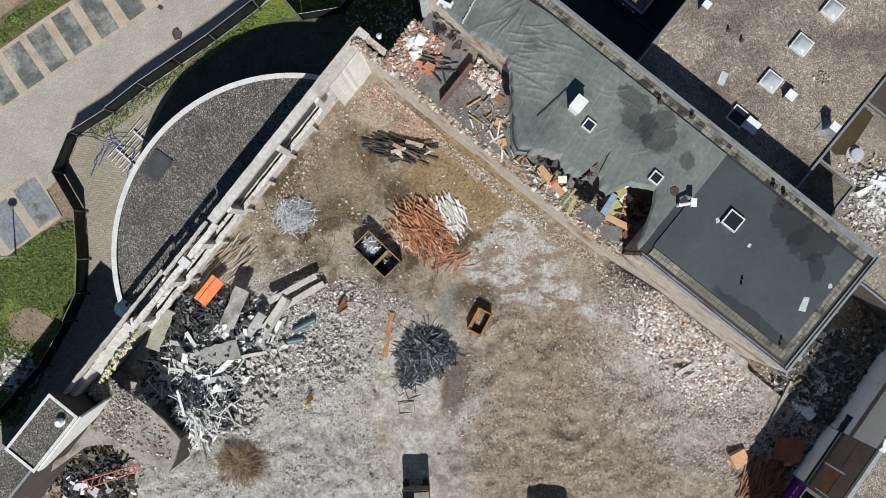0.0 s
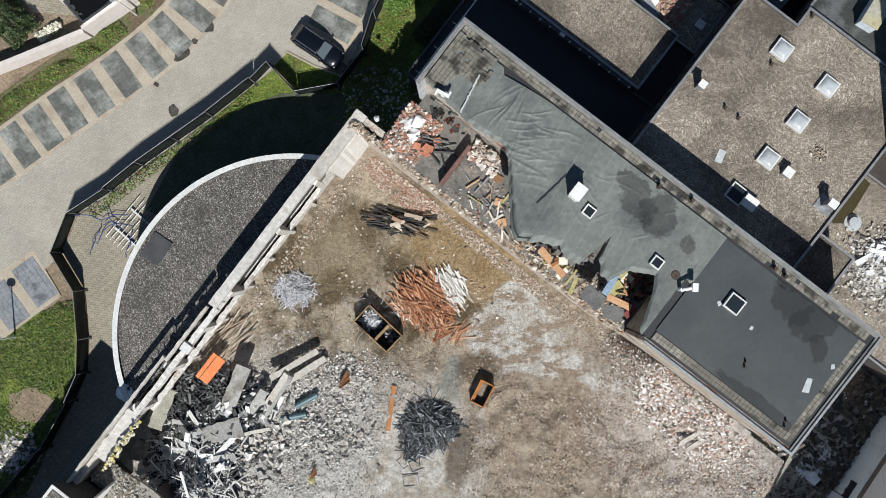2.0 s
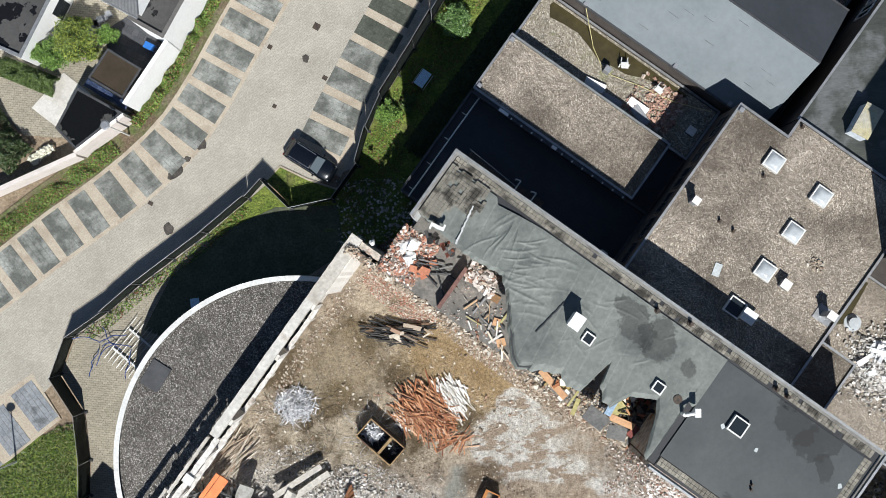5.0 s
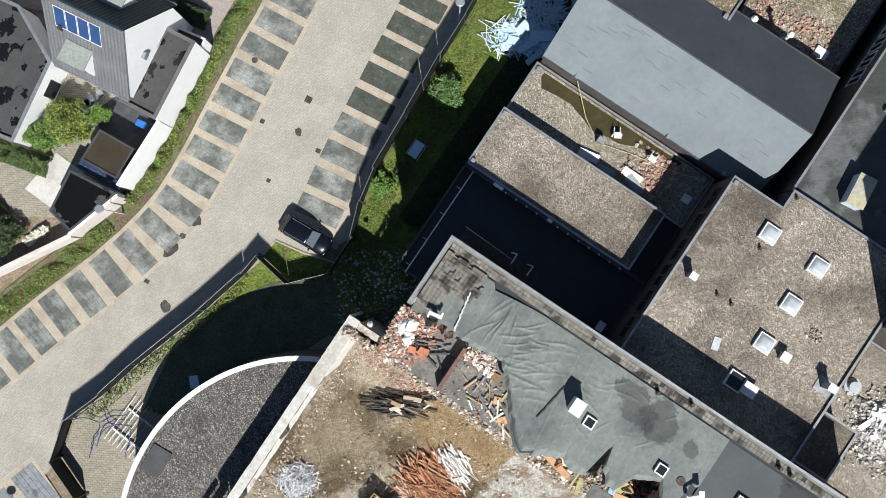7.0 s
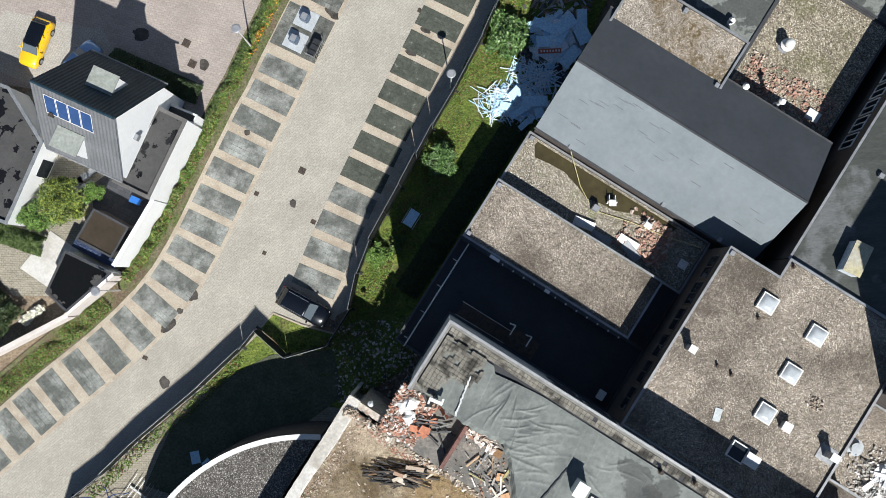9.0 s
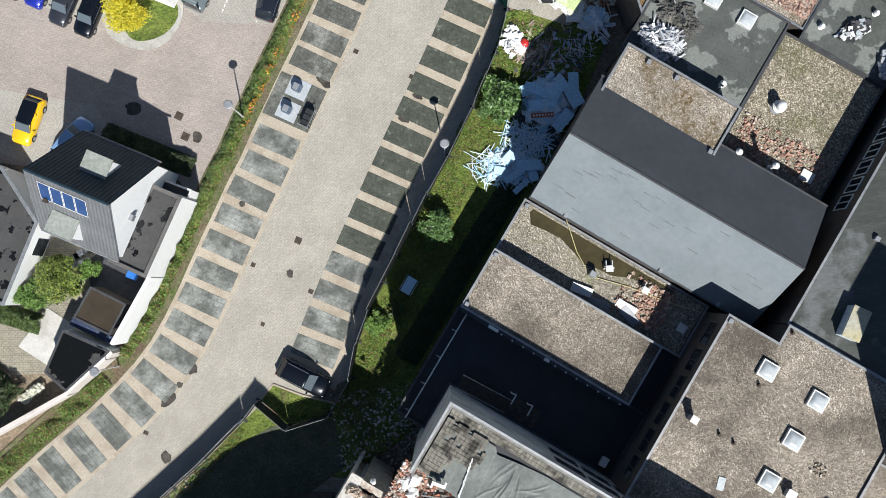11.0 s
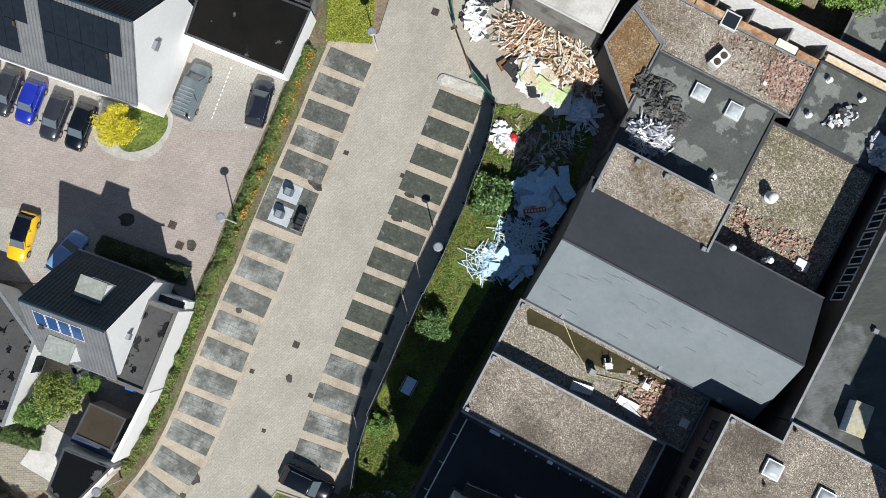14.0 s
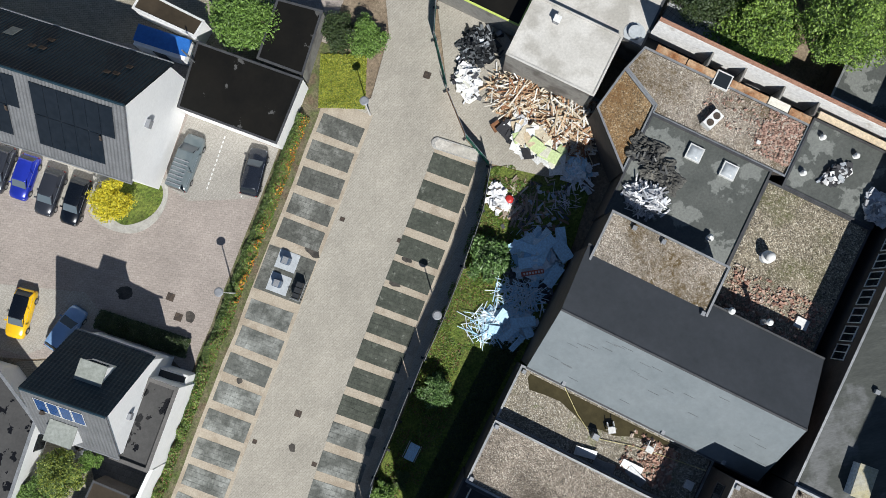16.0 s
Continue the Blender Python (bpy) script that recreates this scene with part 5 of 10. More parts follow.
scatter("masonry_rubble", "rubble along the foot of the stripped facade", TAN_BITS, rng, np.array([tuple((GRID @ Vector((rng.uniform(-2.6, -1.4) + abs(rng.normal(0, 0.5)), rng.uniform(-36, -12), 0))).xy) for _ in range(3000)]), 0.03, 0.16, court_z, power=4)

# broken slabs and panels
SLAB_BITS = island_mat("broken_panels", [(0.5, 0.5, 0.485), (0.7, 0.7, 0.68), (0.38, 0.38, 0.37), (0.8, 0.8, 0.785), (0.12, 0.12, 0.12), (0.55, 0.55, 0.53), (0.65, 0.645, 0.625), (0.05, 0.052, 0.055)])
DARK_BITS = island_mat("dark_shards_and_shade", [(0.03, 0.031, 0.033), (0.05, 0.05, 0.052), (0.02, 0.021, 0.023), (0.085, 0.085, 0.085), (0.04, 0.041, 0.043), (0.16, 0.16, 0.155)], 0.6)
# dark shards laid low to paint the shade inside the panel heap
sticks("panel_heap", "dark shards standing in for a shaded hollow", DARK_BITS, rng, 900, (-20.6, -6.6), 5.0, 3.2, 0.8, (0.4, 1.8), (0.06, 0.26), (0.03, 0.08), tilt=0.35, base=0.75, turn=radians(-10))
sticks("panel_heap", "dark shards put under the pale panels as their shade", DARK_BITS, rng, 800, (-21.8, -12.2), 4.6, 5.2, 0.7, (0.5, 2.2), (0.06, 0.26), (0.03, 0.07), tilt=0.25, base=0.7)
sticks("panel_heap", "heap of broken grey roof panels and slabs", SLAB_BITS, rng, 80, (-21.6, -11.4), 4.3, 4.4, 1.5, (1.0, 3.0), (0.2, 0.6), (0.06, 0.14), tilt=0.28, base=1.1)
sticks("panel_heap", "spill of splintered grey panels and beams", SLAB_BITS, rng, 560, (-21.7, -12.6), 4.3, 5.0, 1.5, (0.8, 3.2), (0.05, 0.15), (0.04, 0.1), tilt=0.2, base=1.1)
sticks("panel_heap", "shattered dark panels under the facade", SLAB_BITS, rng, 150, (-17.8, -7.4), 4.4, 2.6, 1.1, (0.5, 2.0), (0.1, 0.45), (0.05, 0.12), tilt=0.45, base=0.6)
scatter("concrete_rubble", "broken concrete among the panels", CONC_BITS, rng, pick(2600, -20.5, -10.5, 7.5, 6.5, 50), 0.06, 0.5, lambda x, y: court_z(x, y) + 0.2 * random.random())

SLAB = mat("grey_concrete_slab", (0.3, 0.295, 0.28), (0.4, 0.39, 0.37), 0.8, 0.9, fine=5.0, fine_amt=0.3, stain=(0.2, 0.19, 0.16), stain_scale=0.6)
SLAB_GREEN = mat("mossy_concrete_slab", (0.24, 0.235, 0.19), (0.34, 0.33, 0.27), 0.8, 0.9, fine=5.0, fine_amt=0.3)


def slab_piece(p, q, w, t, material, label, tilt=0.0, z=None, lift=0.0):
    """A long concrete slab from p to q (x, y, z), with chipped ends."""
    p, q = Vector(p), Vector(q)
    d = q - p
    bm = bmesh.new()
    n = 9
    L = d.length
    r = random.Random(int(abs(p.x * 131 + p.y * 17)))
    lo, hi = [], []
    for i in range(n + 1):
        s = -L / 2 + L * i / n
        e = 0.12 * w * (r.random() - 0.5) if 0 < i < n else 0.3 * w * (r.random() - 0.5)
        lo.append((s + (r.random() - 0.5) * 0.1, -w / 2 + e)), hi.append((s + (r.random() - 0.5) * 0.1, w / 2 + 0.1 * w * (r.random() - 0.5)))
    prism(bm, lo + hi[::-1], -t / 2, t / 2)
    m = Matrix.Translation((p + q) / 2 + Vector((0, 0, lift))) @ d.to_track_quat("X", "Z").to_matrix().to_4x4() @ pose(0, 0, 0, tilt, 0, 0)
    o = part("concrete_slab", bm, material, m=m)
    return tagged(o, label, "concrete slab", "broken slabs")


for p, q, w, t, mt, lab, tilt in (
    ((-18.7, -7.2, 1.6), (-17.0, -3.4, 2.2), 1.25, 0.24, SLAB, "wide broken concrete slab leaning on the panel heap", 6),
    ((-25.0, -8.8, 1.5), (-23.3, -5.2, 2.6), 1.2, 0.2, SLAB_GREEN, "mossy tilted concrete slab against the facade", 14),
    ((-16.2, -8.3, 0.9), (-13.4, -4.2, 1.5), 0.55, 0.45, CONCRETE, "long pale concrete beam with a groove", 0),
    ((-15.6, -8.2, 0.9), (-13.0, -4.4, 1.5), 0.3, 0.5, SLAB, "long grey concrete beam beside another", 0),
    ((-14.9, -4.6, 1.4), (-10.8, -2.3, 0.9), 0.5, 0.4, CONCRETE, "long pale concrete beam across the heap", 0),
    ((-14.0, -5.3, 1.1), (-10.2, -3.0, 0.6), 0.55, 0.4, CONCRETE, "long pale concrete beam lying over rubble", 0),
    ((-20.8, -9.6, 1.9), (-17.4, -8.6, 1.7), 1.6, 0.18, SLAB, "broad cracked concrete slab on the heap", -4),
    ((-20.6, -11.3, 1.7), (-19.6, -9.4, 1.9), 0.9, 0.15, SLAB, "cracked grey slab hanging over the heap", 5),
    ((-18.2, -9.6, 1.3), (-15.0, -9.0, 1.2), 0.3, 0.25, CONCRETE, "pale concrete sill on the heap", 0),
    ((-16.8, -7.6, 1.2), (-15.4, -5.6, 1.6), 0.8, 0.3, SLAB, "short concrete block with a red edge", 20),
    ((20.1, -10.4, 2.6), (22.9, -8.7, 2.8), 0.35, 0.3, CONCRETE, "pale concrete beam on the plaster rubble", 0),
    ((20.7, -11.0, 2.3), (22.3, -10.0, 2.4), 0.3, 0.25, CONCRETE, "short pale concrete beam on the plaster rubble", 0),
    ((29.0, -14.6, 0.6), (30.6, -11.2, 0.6), 0.4, 0.2, SLAB_GREEN, "weathered plank-like slab in the shade", 0),
    ((30.0, -14.8, 0.6), (31.7, -11.4, 0.6), 0.45, 0.2, SLAB_GREEN, "weathered plank-like slab in the shade", 0)):
    slab_piece(p, q, w, t, mt, lab, tilt)
PIPE_TEAL = mat("teal_plastic_pipe", (0.06, 0.12, 0.14), (0.09, 0.16, 0.18), 1.0, 0.45, fine=6.0, fine_amt=0.2)
for p, q in (((-12.9, -7.2, 0.55), (-11.0, -6.2, 0.5)), ((-14.2, -8.3, 0.5), (-12.0, -7.9, 0.45))):
    bm = bmesh.new()
    rod(bm, p, q, 0.26, 14)
    tagged(part("drain_pipe", bm, PIPE_TEAL), "short teal drain pipe lying in rubble", "pipe", "drain pipes")

# ---- sorted heaps ----
RED_WOOD = island_mat("orange_stained_timber", [(0.34, 0.13, 0.055), (0.42, 0.17, 0.075), (0.26, 0.09, 0.04), (0.52, 0.27, 0.14), (0.3, 0.15, 0.08), (0.2, 0.075, 0.035), (0.6, 0.38, 0.25), (0.46, 0.22, 0.12)], 0.8)
WHITE_WOOD = island_mat("white_painted_timber", [(0.72, 0.7, 0.67), (0.62, 0.6, 0.56), (0.78, 0.77, 0.75), (0.5, 0.46, 0.4)], 0.7)
BLACK_WOOD = island_mat("charred_timber", [(0.03, 0.03, 0.032), (0.05, 0.047, 0.045), (0.022, 0.022, 0.024), (0.016, 0.016, 0.017), (0.035, 0.034, 0.033), (0.07, 0.06, 0.05), (0.16, 0.1, 0.06)], 0.8)
STEEL = island_mat("dark_scrap_steel", [(0.035, 0.039, 0.045), (0.06, 0.066, 0.073), (0.02, 0.023, 0.027), (0.11, 0.12, 0.13), (0.04, 0.044, 0.048), (0.26, 0.28, 0.3)], 0.5, metal=0.4)
ALU = island_mat("pale_scrap_metal", [(0.66, 0.66, 0.68), (0.48, 0.48, 0.5), (0.78, 0.78, 0.79), (0.3, 0.31, 0.33), (0.6, 0.62, 0.66)], 0.45, metal=0.3)
sticks("timber_heap", "heap of orange-stained roof timber", RED_WOOD, rng, 290, (-1.5, 1.9), 3.0, 2.5, 0.9, (1.0, 3.2), (0.06, 0.13), (0.05, 0.09), yaw=radians(-52), spread=0.45, tilt=0.07, base=0.02)
sticks("timber_heap", "heap of white-painted timber battens", WHITE_WOOD, rng, 110, (0.8, 2.9), 1.5, 1.7, 0.6, (1.2, 2.5), (0.07, 0.14), (0.05, 0.09), yaw=radians(-58), spread=0.2, tilt=0.08, base=0.04)
sticks("timber_heap", "scattered white battens beside the timber heap", WHITE_WOOD, rng, 42, (-3.3, 1.2), 0.8, 1.3, 0.3, (0.8, 1.8), (0.06, 0.12), (0.05, 0.08), yaw=radians(-55), spread=0.6, base=0.02)
sticks("timber_heap", "stray boards at the end of the timber heap", RED_WOOD, rng, 36, (0.2, -0.8), 2.6, 1.0, 0.15, (0.8, 2.2), (0.05, 0.12), (0.04, 0.08), spread=0.6, yaw=radians(30), base=0.02)
sticks("timber_heap", "heap of charred black beams", BLACK_WOOD, rng, 76, (-3.7, 8.9), 2.2, 1.2, 0.8, (1.2, 4.0), (0.08, 0.15), (0.08, 0.14), yaw=radians(-8), spread=0.22, tilt=0.05, base=0.02)
sticks("timber_heap", "pale boards on the charred beams", TAN_BITS, rng, 14, (-3.2, 8.8), 3.0, 0.9, 0.75, (0.5, 1.8), (0.1, 0.4), (0.04, 0.06), yaw=radians(-8), spread=0.4, base=0.3)
# black filler that paints the dark gaps below the profiles
sticks("scrap_steel_heap", "black filler sheets added under the steel to darken its gaps", DARK_BITS, rng, 240, (-1.5, -9.0), 2.5, 2.7, 0.4, (0.5, 1.3), (0.15, 0.4), (0.03, 0.06), tilt=0.15, base=0.03)
sticks("scrap_steel_heap", "tangled heap of dark steel profiles", STEEL, rng, 620, (-1.4, -8.9), 2.7, 2.8, 1.0, (0.5, 2.0), (0.03, 0.1), (0.03, 0.08), spread=1.1, yaw=radians(75), tilt=0.14, base=0.03)
sticks("scrap_steel_heap", "dark steel profiles slid off the heap", STEEL, rng, 110, (0.2, -9.2), 1.7, 1.5, 0.5, (0.5, 1.6), (0.04, 0.1), (0.03, 0.07), spread=1.2, yaw=radians(20), tilt=0.1, base=0.03)
sticks("scrap_steel_heap", "dark steel profiles at the foot of the heap", STEEL, rng, 90, (-2.6, -11.3), 1.3, 1.2, 0.4, (0.5, 1.8), (0.04, 0.1), (0.03, 0.07), spread=1.2, yaw=radians(60), tilt=0.1, base=0.03)
sticks("scrap_metal_heap", "tangled heap of pale metal profiles", ALU, rng, 420, (-13.0, 3.0), 2.1, 1.8, 0.8, (0.3, 1.3), (0.02, 0.08), (0.02, 0.04), spread=1.3, yaw=radians(55), tilt=0.16, base=0.03)
sticks("timber_heap", "fan of pale roof laths beside the facade", TAN_BITS, rng, 60, (-18.6, -0.9), 1.9, 1.6, 0.4, (1.5, 3.0), (0.05, 0.1), (0.04, 0.07), yaw=radians(42), spread=0.16, base=0.1)
# wires
bm = bmesh.new()
wr = random.Random(3)


def wire(bm, x, y, n=7, step=0.45, r=0.014, z=0.06):
    a = wr.uniform(0, 6.3)
    p = Vector((x, y, z))
    for k in range(n):
        a += wr.uniform(-0.7, 0.7)
        q = Vector((p.x + step * math.cos(a), p.y + step * math.sin(a), z + wr.uniform(0, 0.15)))
        rod(bm, p, q, r, 4)
        p = q


for k in range(16):
    wire(bm, -13.2 + wr.uniform(-2.2, 1.8), 2.0 + wr.uniform(-2.5, 2.5))
for k in range(14):
    wire(bm, -11.5 + wr.uniform(-2, 2), -0.6 + wr.uniform(-1, 1))
tagged(part("steel_wire", bm, STEEL), "bent steel wires strewn round the scrap heap", "wire", kind="stuff")
bm = bmesh.new()
for k in range(26):
    wire(bm, -6.6 + wr.uniform(-1.0, 1.0), 0.6 + wr.uniform(-0.9, 0.9), 6, 0.4, 0.016, 0.5)
tagged(part("steel_wire", bm, ALU), "springy pale wires spilling from the skip", "wire", kind="stuff")

ORANGE = mat("faded_orange_board", (0.62, 0.16, 0.05), (0.75, 0.22, 0.07), 1.0, 0.7, fine=5.0, fine_amt=0.2)
RUST_BEAM = mat("orange_brown_board", (0.36, 0.15, 0.05), (0.46, 0.21, 0.075), 1.0, 0.75, fine=6.0, fine_amt=0.3)
o = part("timber_beam", boxes((-2.0, 2.0, -0.2, 0.2, 0, 0.3)), RUST_BEAM, m=pose(-4.55, -7.5, 0.12, 0, 0, 81))
tagged(o, "long orange-brown timber beam beside the steel heap", "beam")
bed = thing("door_leaf", pose(-20.2, -3.45, 1.75, 6, -8, 50), "faded orange door leaf lying on rubble", "door")
part("leaf", boxes((-1.35, 1.35, -0.9, -0.05, 0, 0.09)), ORANGE, bed)
part("leaf", boxes((-1.35, 1.35, 0.0, 0.36, 0.05, 0.14)), ORANGE, bed)
for k, (x, y, yaw) in enumerate(((-3.3, -12.1, 38), (-2.3, -12.5, 20), (-2.9, -13.9, 8))):
    t = thing("welded_rack", pose(x, y, 0.06 + 0.05 * k, 4 * k, 3, yaw), "dark welded steel frame lying on the slab", "metal frame", "steel frames")
    part("frame", boxes((-0.7, 0.7, -0.5, -0.44, 0, 0.06), (-0.7, 0.7, 0.44, 0.5, 0, 0.06), (-0.7, -0.64, -0.44, 0.44, 0, 0.06), (0.64, 0.7, -0.44, 0.44, 0, 0.06)), STEEL, t)

SKIP_RUST = mat("rusty_yellow_skip", (0.26, 0.17, 0.075), (0.36, 0.25, 0.12), 1.0, 0.7, 0.1, fine=5.0, fine_amt=0.4, stain=(0.1, 0.05, 0.03), stain_scale=0.8)
SKIP_INSIDE = mat("dark_skip_steel", (0.06, 0.055, 0.05), (0.1, 0.08, 0.06), 1.0, 0.7, 0.2, fine=5.0, fine_amt=0.4)
SKIP_ORANGE = mat("orange_skip_paint", (0.36, 0.13, 0.02), (0.46, 0.18, 0.03), 1.0, 0.55, 0.1, fine=5.0, fine_amt=0.3, stain=(0.2, 0.08, 0.03), stain_scale=1.0)


def skip(m, L, W, H, paint, label, divider=None):
    t = thing("skip", m, label, "skip")
    part("floor", boxes((-L / 2, L / 2, -W / 2, W / 2, 0.08, 0.16)), SKIP_INSIDE, t)
    for nm, s in (("side", (-L / 2, L / 2, -W / 2, -W / 2 + 0.06, 0.16, H)), ("side", (-L / 2, L / 2, W / 2 - 0.06, W / 2, 0.16, H)), ("end", (-L / 2, -L / 2 + 0.06, -W / 2 + 0.06, W / 2 - 0.06, 0.16, H)), ("end", (L / 2 - 0.06, L / 2, -W / 2 + 0.06, W / 2 - 0.06, 0.16, H))):
        p = part(nm, boxes(s), SKIP_INSIDE, t)
        x0, x1, y0, y1, z0, z1 = s
        part("rim", boxes((x0 - 0.02, x1 + 0.02, y0 - 0.02, y1 + 0.02, z1, z1 + 0.07)), paint, p)
    if divider is not None:
        part("divider", boxes((divider - 0.12, divider + 0.12, -W / 2 + 0.06, W / 2 - 0.06, 0.16, H - 0.02)), paint, t)
    part("skid", boxes((-L / 2, L / 2, -W / 3, -W / 3 + 0.12, 0, 0.08), (-L / 2, L / 2, W / 3 - 0.12, W / 3, 0, 0.08)), SKIP_INSIDE, t)
    return t


skip(pose(-5.5, -0.4, 0.02, 0, 0, -44), 3.9, 2.0, 1.5, SKIP_RUST, "rusty yellow skip half full of scrap metal", 0.5)
sticks("scrap_metal_heap", "pale metal scrap in the skip", ALU, rng, 70, (-6.2, 0.2), 0.9, 0.8, 0.6, (0.4, 1.2), (0.03, 0.12), (0.02, 0.05), tilt=0.3, base=0.25)
sticks("scrap_metal_heap", "dark scrap in the bottom of the skip", STEEL, rng, 40, (-4.5, -1.3), 0.55, 0.55, 0.2, (0.3, 0.8), (0.05, 0.2), (0.02, 0.05), tilt=0.2, base=0.2)
o = skip(pose(3.45, -6.2, 0.03, 0, 0, 62), 2.1, 1.3, 1.1, SKIP_ORANGE, "small orange tipping skip")
part("chute", slab([(-1.05, 0.36), (1.05, 0.36), (0.95, 0.64), (-0.95, 0.64)], 0.9, 0.95), SKIP_ORANGE, o)
# dry brush and rusty scrap
BRUSH = island_mat("dry_brushwood", [(0.24, 0.16, 0.1), (0.34, 0.24, 0.15), (0.14, 0.09, 0.06), (0.44, 0.34, 0.22)], 0.95)
n = 1000
at, size, rots = [], [], []
for k in range(n):
    ln = rng.uniform(0.4, 2.0)
    cx, cy = rng.normal(0, 0.75), rng.normal(0, 0.55)
    m3 = Matrix.Rotation(math.atan2(cy, cx) + rng.normal(0, 0.9), 3, "Z") @ Matrix.Rotation(-rng.uniform(-0.1, 0.55), 3, "Y")
    at.append((-17.5 + cx * 1.3, -18.9 + cy * 1.3, 0.3 + 0.45 * math.exp(-cx * cx - cy * cy) + rng.uniform(0, 0.2))), size.append((ln, 0.026, 0.026)), rots.append(np.array(m3))
v, f = chunks(rng, np.array(at), np.array(size), np.array(rots), 0.1)
stuff("brushwood", v, f, BRUSH, "dry brushwood bundle spread on the rubble", "brushwood")
RUST = mat("rusty_sheet_metal", (0.2, 0.09, 0.045), (0.32, 0.15, 0.07), 2.0, 0.8, 0.2, fine=6.0, fine_amt=0.4)
for x, y, s in ((-8.6, -5.0, 1.0), (-11.4, -13.1, 0.6)):
    bm = bmesh.new()
    for k in range(4):
        box(bm, -0.5 * s, 0.6 * s, -0.12 * s, 0.12 * s, -0.03, 0.03, pose(0, 0.22 * s * (k - 1.5), 0.5 + 0.12 * (k % 2), 30 * (k - 1.5), 12, 35 + 9 * k))
    o = part("rusty_scrap", bm, RUST, m=pose(x, y, 0.1))
    tagged(o, "crumpled rusty sheet metal on the rubble", "scrap metal")

# excavator at the bottom edge of the court, bucket lifted
MACHINE = mat("grey_machine_paint", (0.16, 0.15, 0.13), (0.24, 0.22, 0.18), 1.0, 0.5, 0.2, fine=5.0, fine_amt=0.3)
ex = thing("excavator", pose(-1.9, -21.9, 0.2, 0, 0, 94), "grey tracked excavator parked on the slab", "excavator")
for y in (-1.1, 0.65):
    bm = boxes((-1.9, 1.9, y, y + 0.5, 0, 0.8))
    bmesh.ops.bevel(bm, geom=bm.edges[:], offset=0.2, segments=2, affect="EDGES")
    part("track", bm, SKIP_INSIDE, ex)
bm = boxes((-1.9, 1.4, -1.15, 1.15, 1.0, 2.8))
bmesh.ops.bevel(bm, geom=bm.edges[:], offset=0.12, segments=2, affect="EDGES")
part("body", bm, MACHINE, ex)
part("cab", boxes((-0.9, 0.9, 0.1, 1.05, 2.8, 3.3)), WINDOW_GLASS, ex)
part("counterweight", boxes((-2.2, -1.9, -1.2, 1.2, 1.0, 2.0)), SKIP_INSIDE, ex)
# unseen enlarged copy, added only for the shadow it casts into view
copy_thing(ex, pose(9.6, -26.2, 0.2, 0, 0, 88) @ Matrix.Scale(1.5, 4))

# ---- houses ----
# sun and shade of the two slopes are put into the tile colours
TILE_SHADE_SIDE = mat("shade_side_roof_tiles", (0.01, 0.03, 0.046), (0.02, 0.046, 0.065), 0.8, 0.5, fine=6.0, fine_amt=0.35)
TILE_SUN_SIDE = mat("sun_side_roof_tiles", (0.12, 0.125, 0.132), (0.155, 0.16, 0.168), 0.8, 0.5, fine=6.0, fine_amt=0.25)
for m in (TILE_SHADE_SIDE,):
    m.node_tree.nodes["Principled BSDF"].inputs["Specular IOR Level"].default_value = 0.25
PV_BLUE = mat("blue_solar_cells", (0.02, 0.07, 0.2), (0.03, 0.09, 0.26), 2.0, 0.15, 0.2, fine=9.0, fine_amt=0.15, bump_amt=0.0)
PV_BLACK = mat("black_solar_cells", (0.006, 0.012, 0.02), (0.011, 0.018, 0.028), 2.0, 0.1, 0.0, fine=9.0, fine_amt=0.1, bump_amt=0.0)
ROOF_PUDDLED = mat("puddled_black_roof", (0.006, 0.0058, 0.005), (0.011, 0.01, 0.008), 0.3, 0.5, fine=3.0, fine_amt=0.15, stain=(0.09, 0.09, 0.088), stain_scale=0.5, stain_lo=0.66, stain_hi=0.67, stain_rough=0.8)
for m in (PV_BLACK, ROOF_PUDDLED):
    m.node_tree.nodes["Principled BSDF"].inputs["Specular IOR Level"].default_value = 0.2
ROOF_SPOTTED = mat("spotted_grey_roof", (0.05, 0.049, 0.048), (0.07, 0.068, 0.066), 0.4, 0.75, fine=4.0, fine_amt=0.2, stain=(0.009, 0.009, 0.01), stain_scale=0.7, stain_lo=0.545, stain_hi=0.552, stain_rough=0.2)
ROOF_POOL = mat("half_flooded_roof", (0.045, 0.044, 0.042), (0.062, 0.06, 0.057), 0.4, 0.75, fine=4.0, fine_amt=0.2, stain=(0.007, 0.007, 0.006), stain_scale=0.3, stain_lo=0.47, stain_hi=0.48, stain_rough=0.15)
ROOF_BROWN = mat("brown_wet_roof", (0.04, 0.031, 0.02), (0.06, 0.046, 0.03), 0.5, 0.35, fine=3.0, fine_amt=0.15)
DORMER = mat("green_grey_dormer_lead", (0.26, 0.28, 0.25), (0.33, 0.35, 0.32), 1.0, 0.6, fine=4.0, fine_amt=0.2)
BLUE_TARP = mat("blue_sheet", (0.02, 0.12, 0.42), (0.03, 0.16, 0.5), 1.0, 0.4, fine=4.0, fine_amt=0.1)


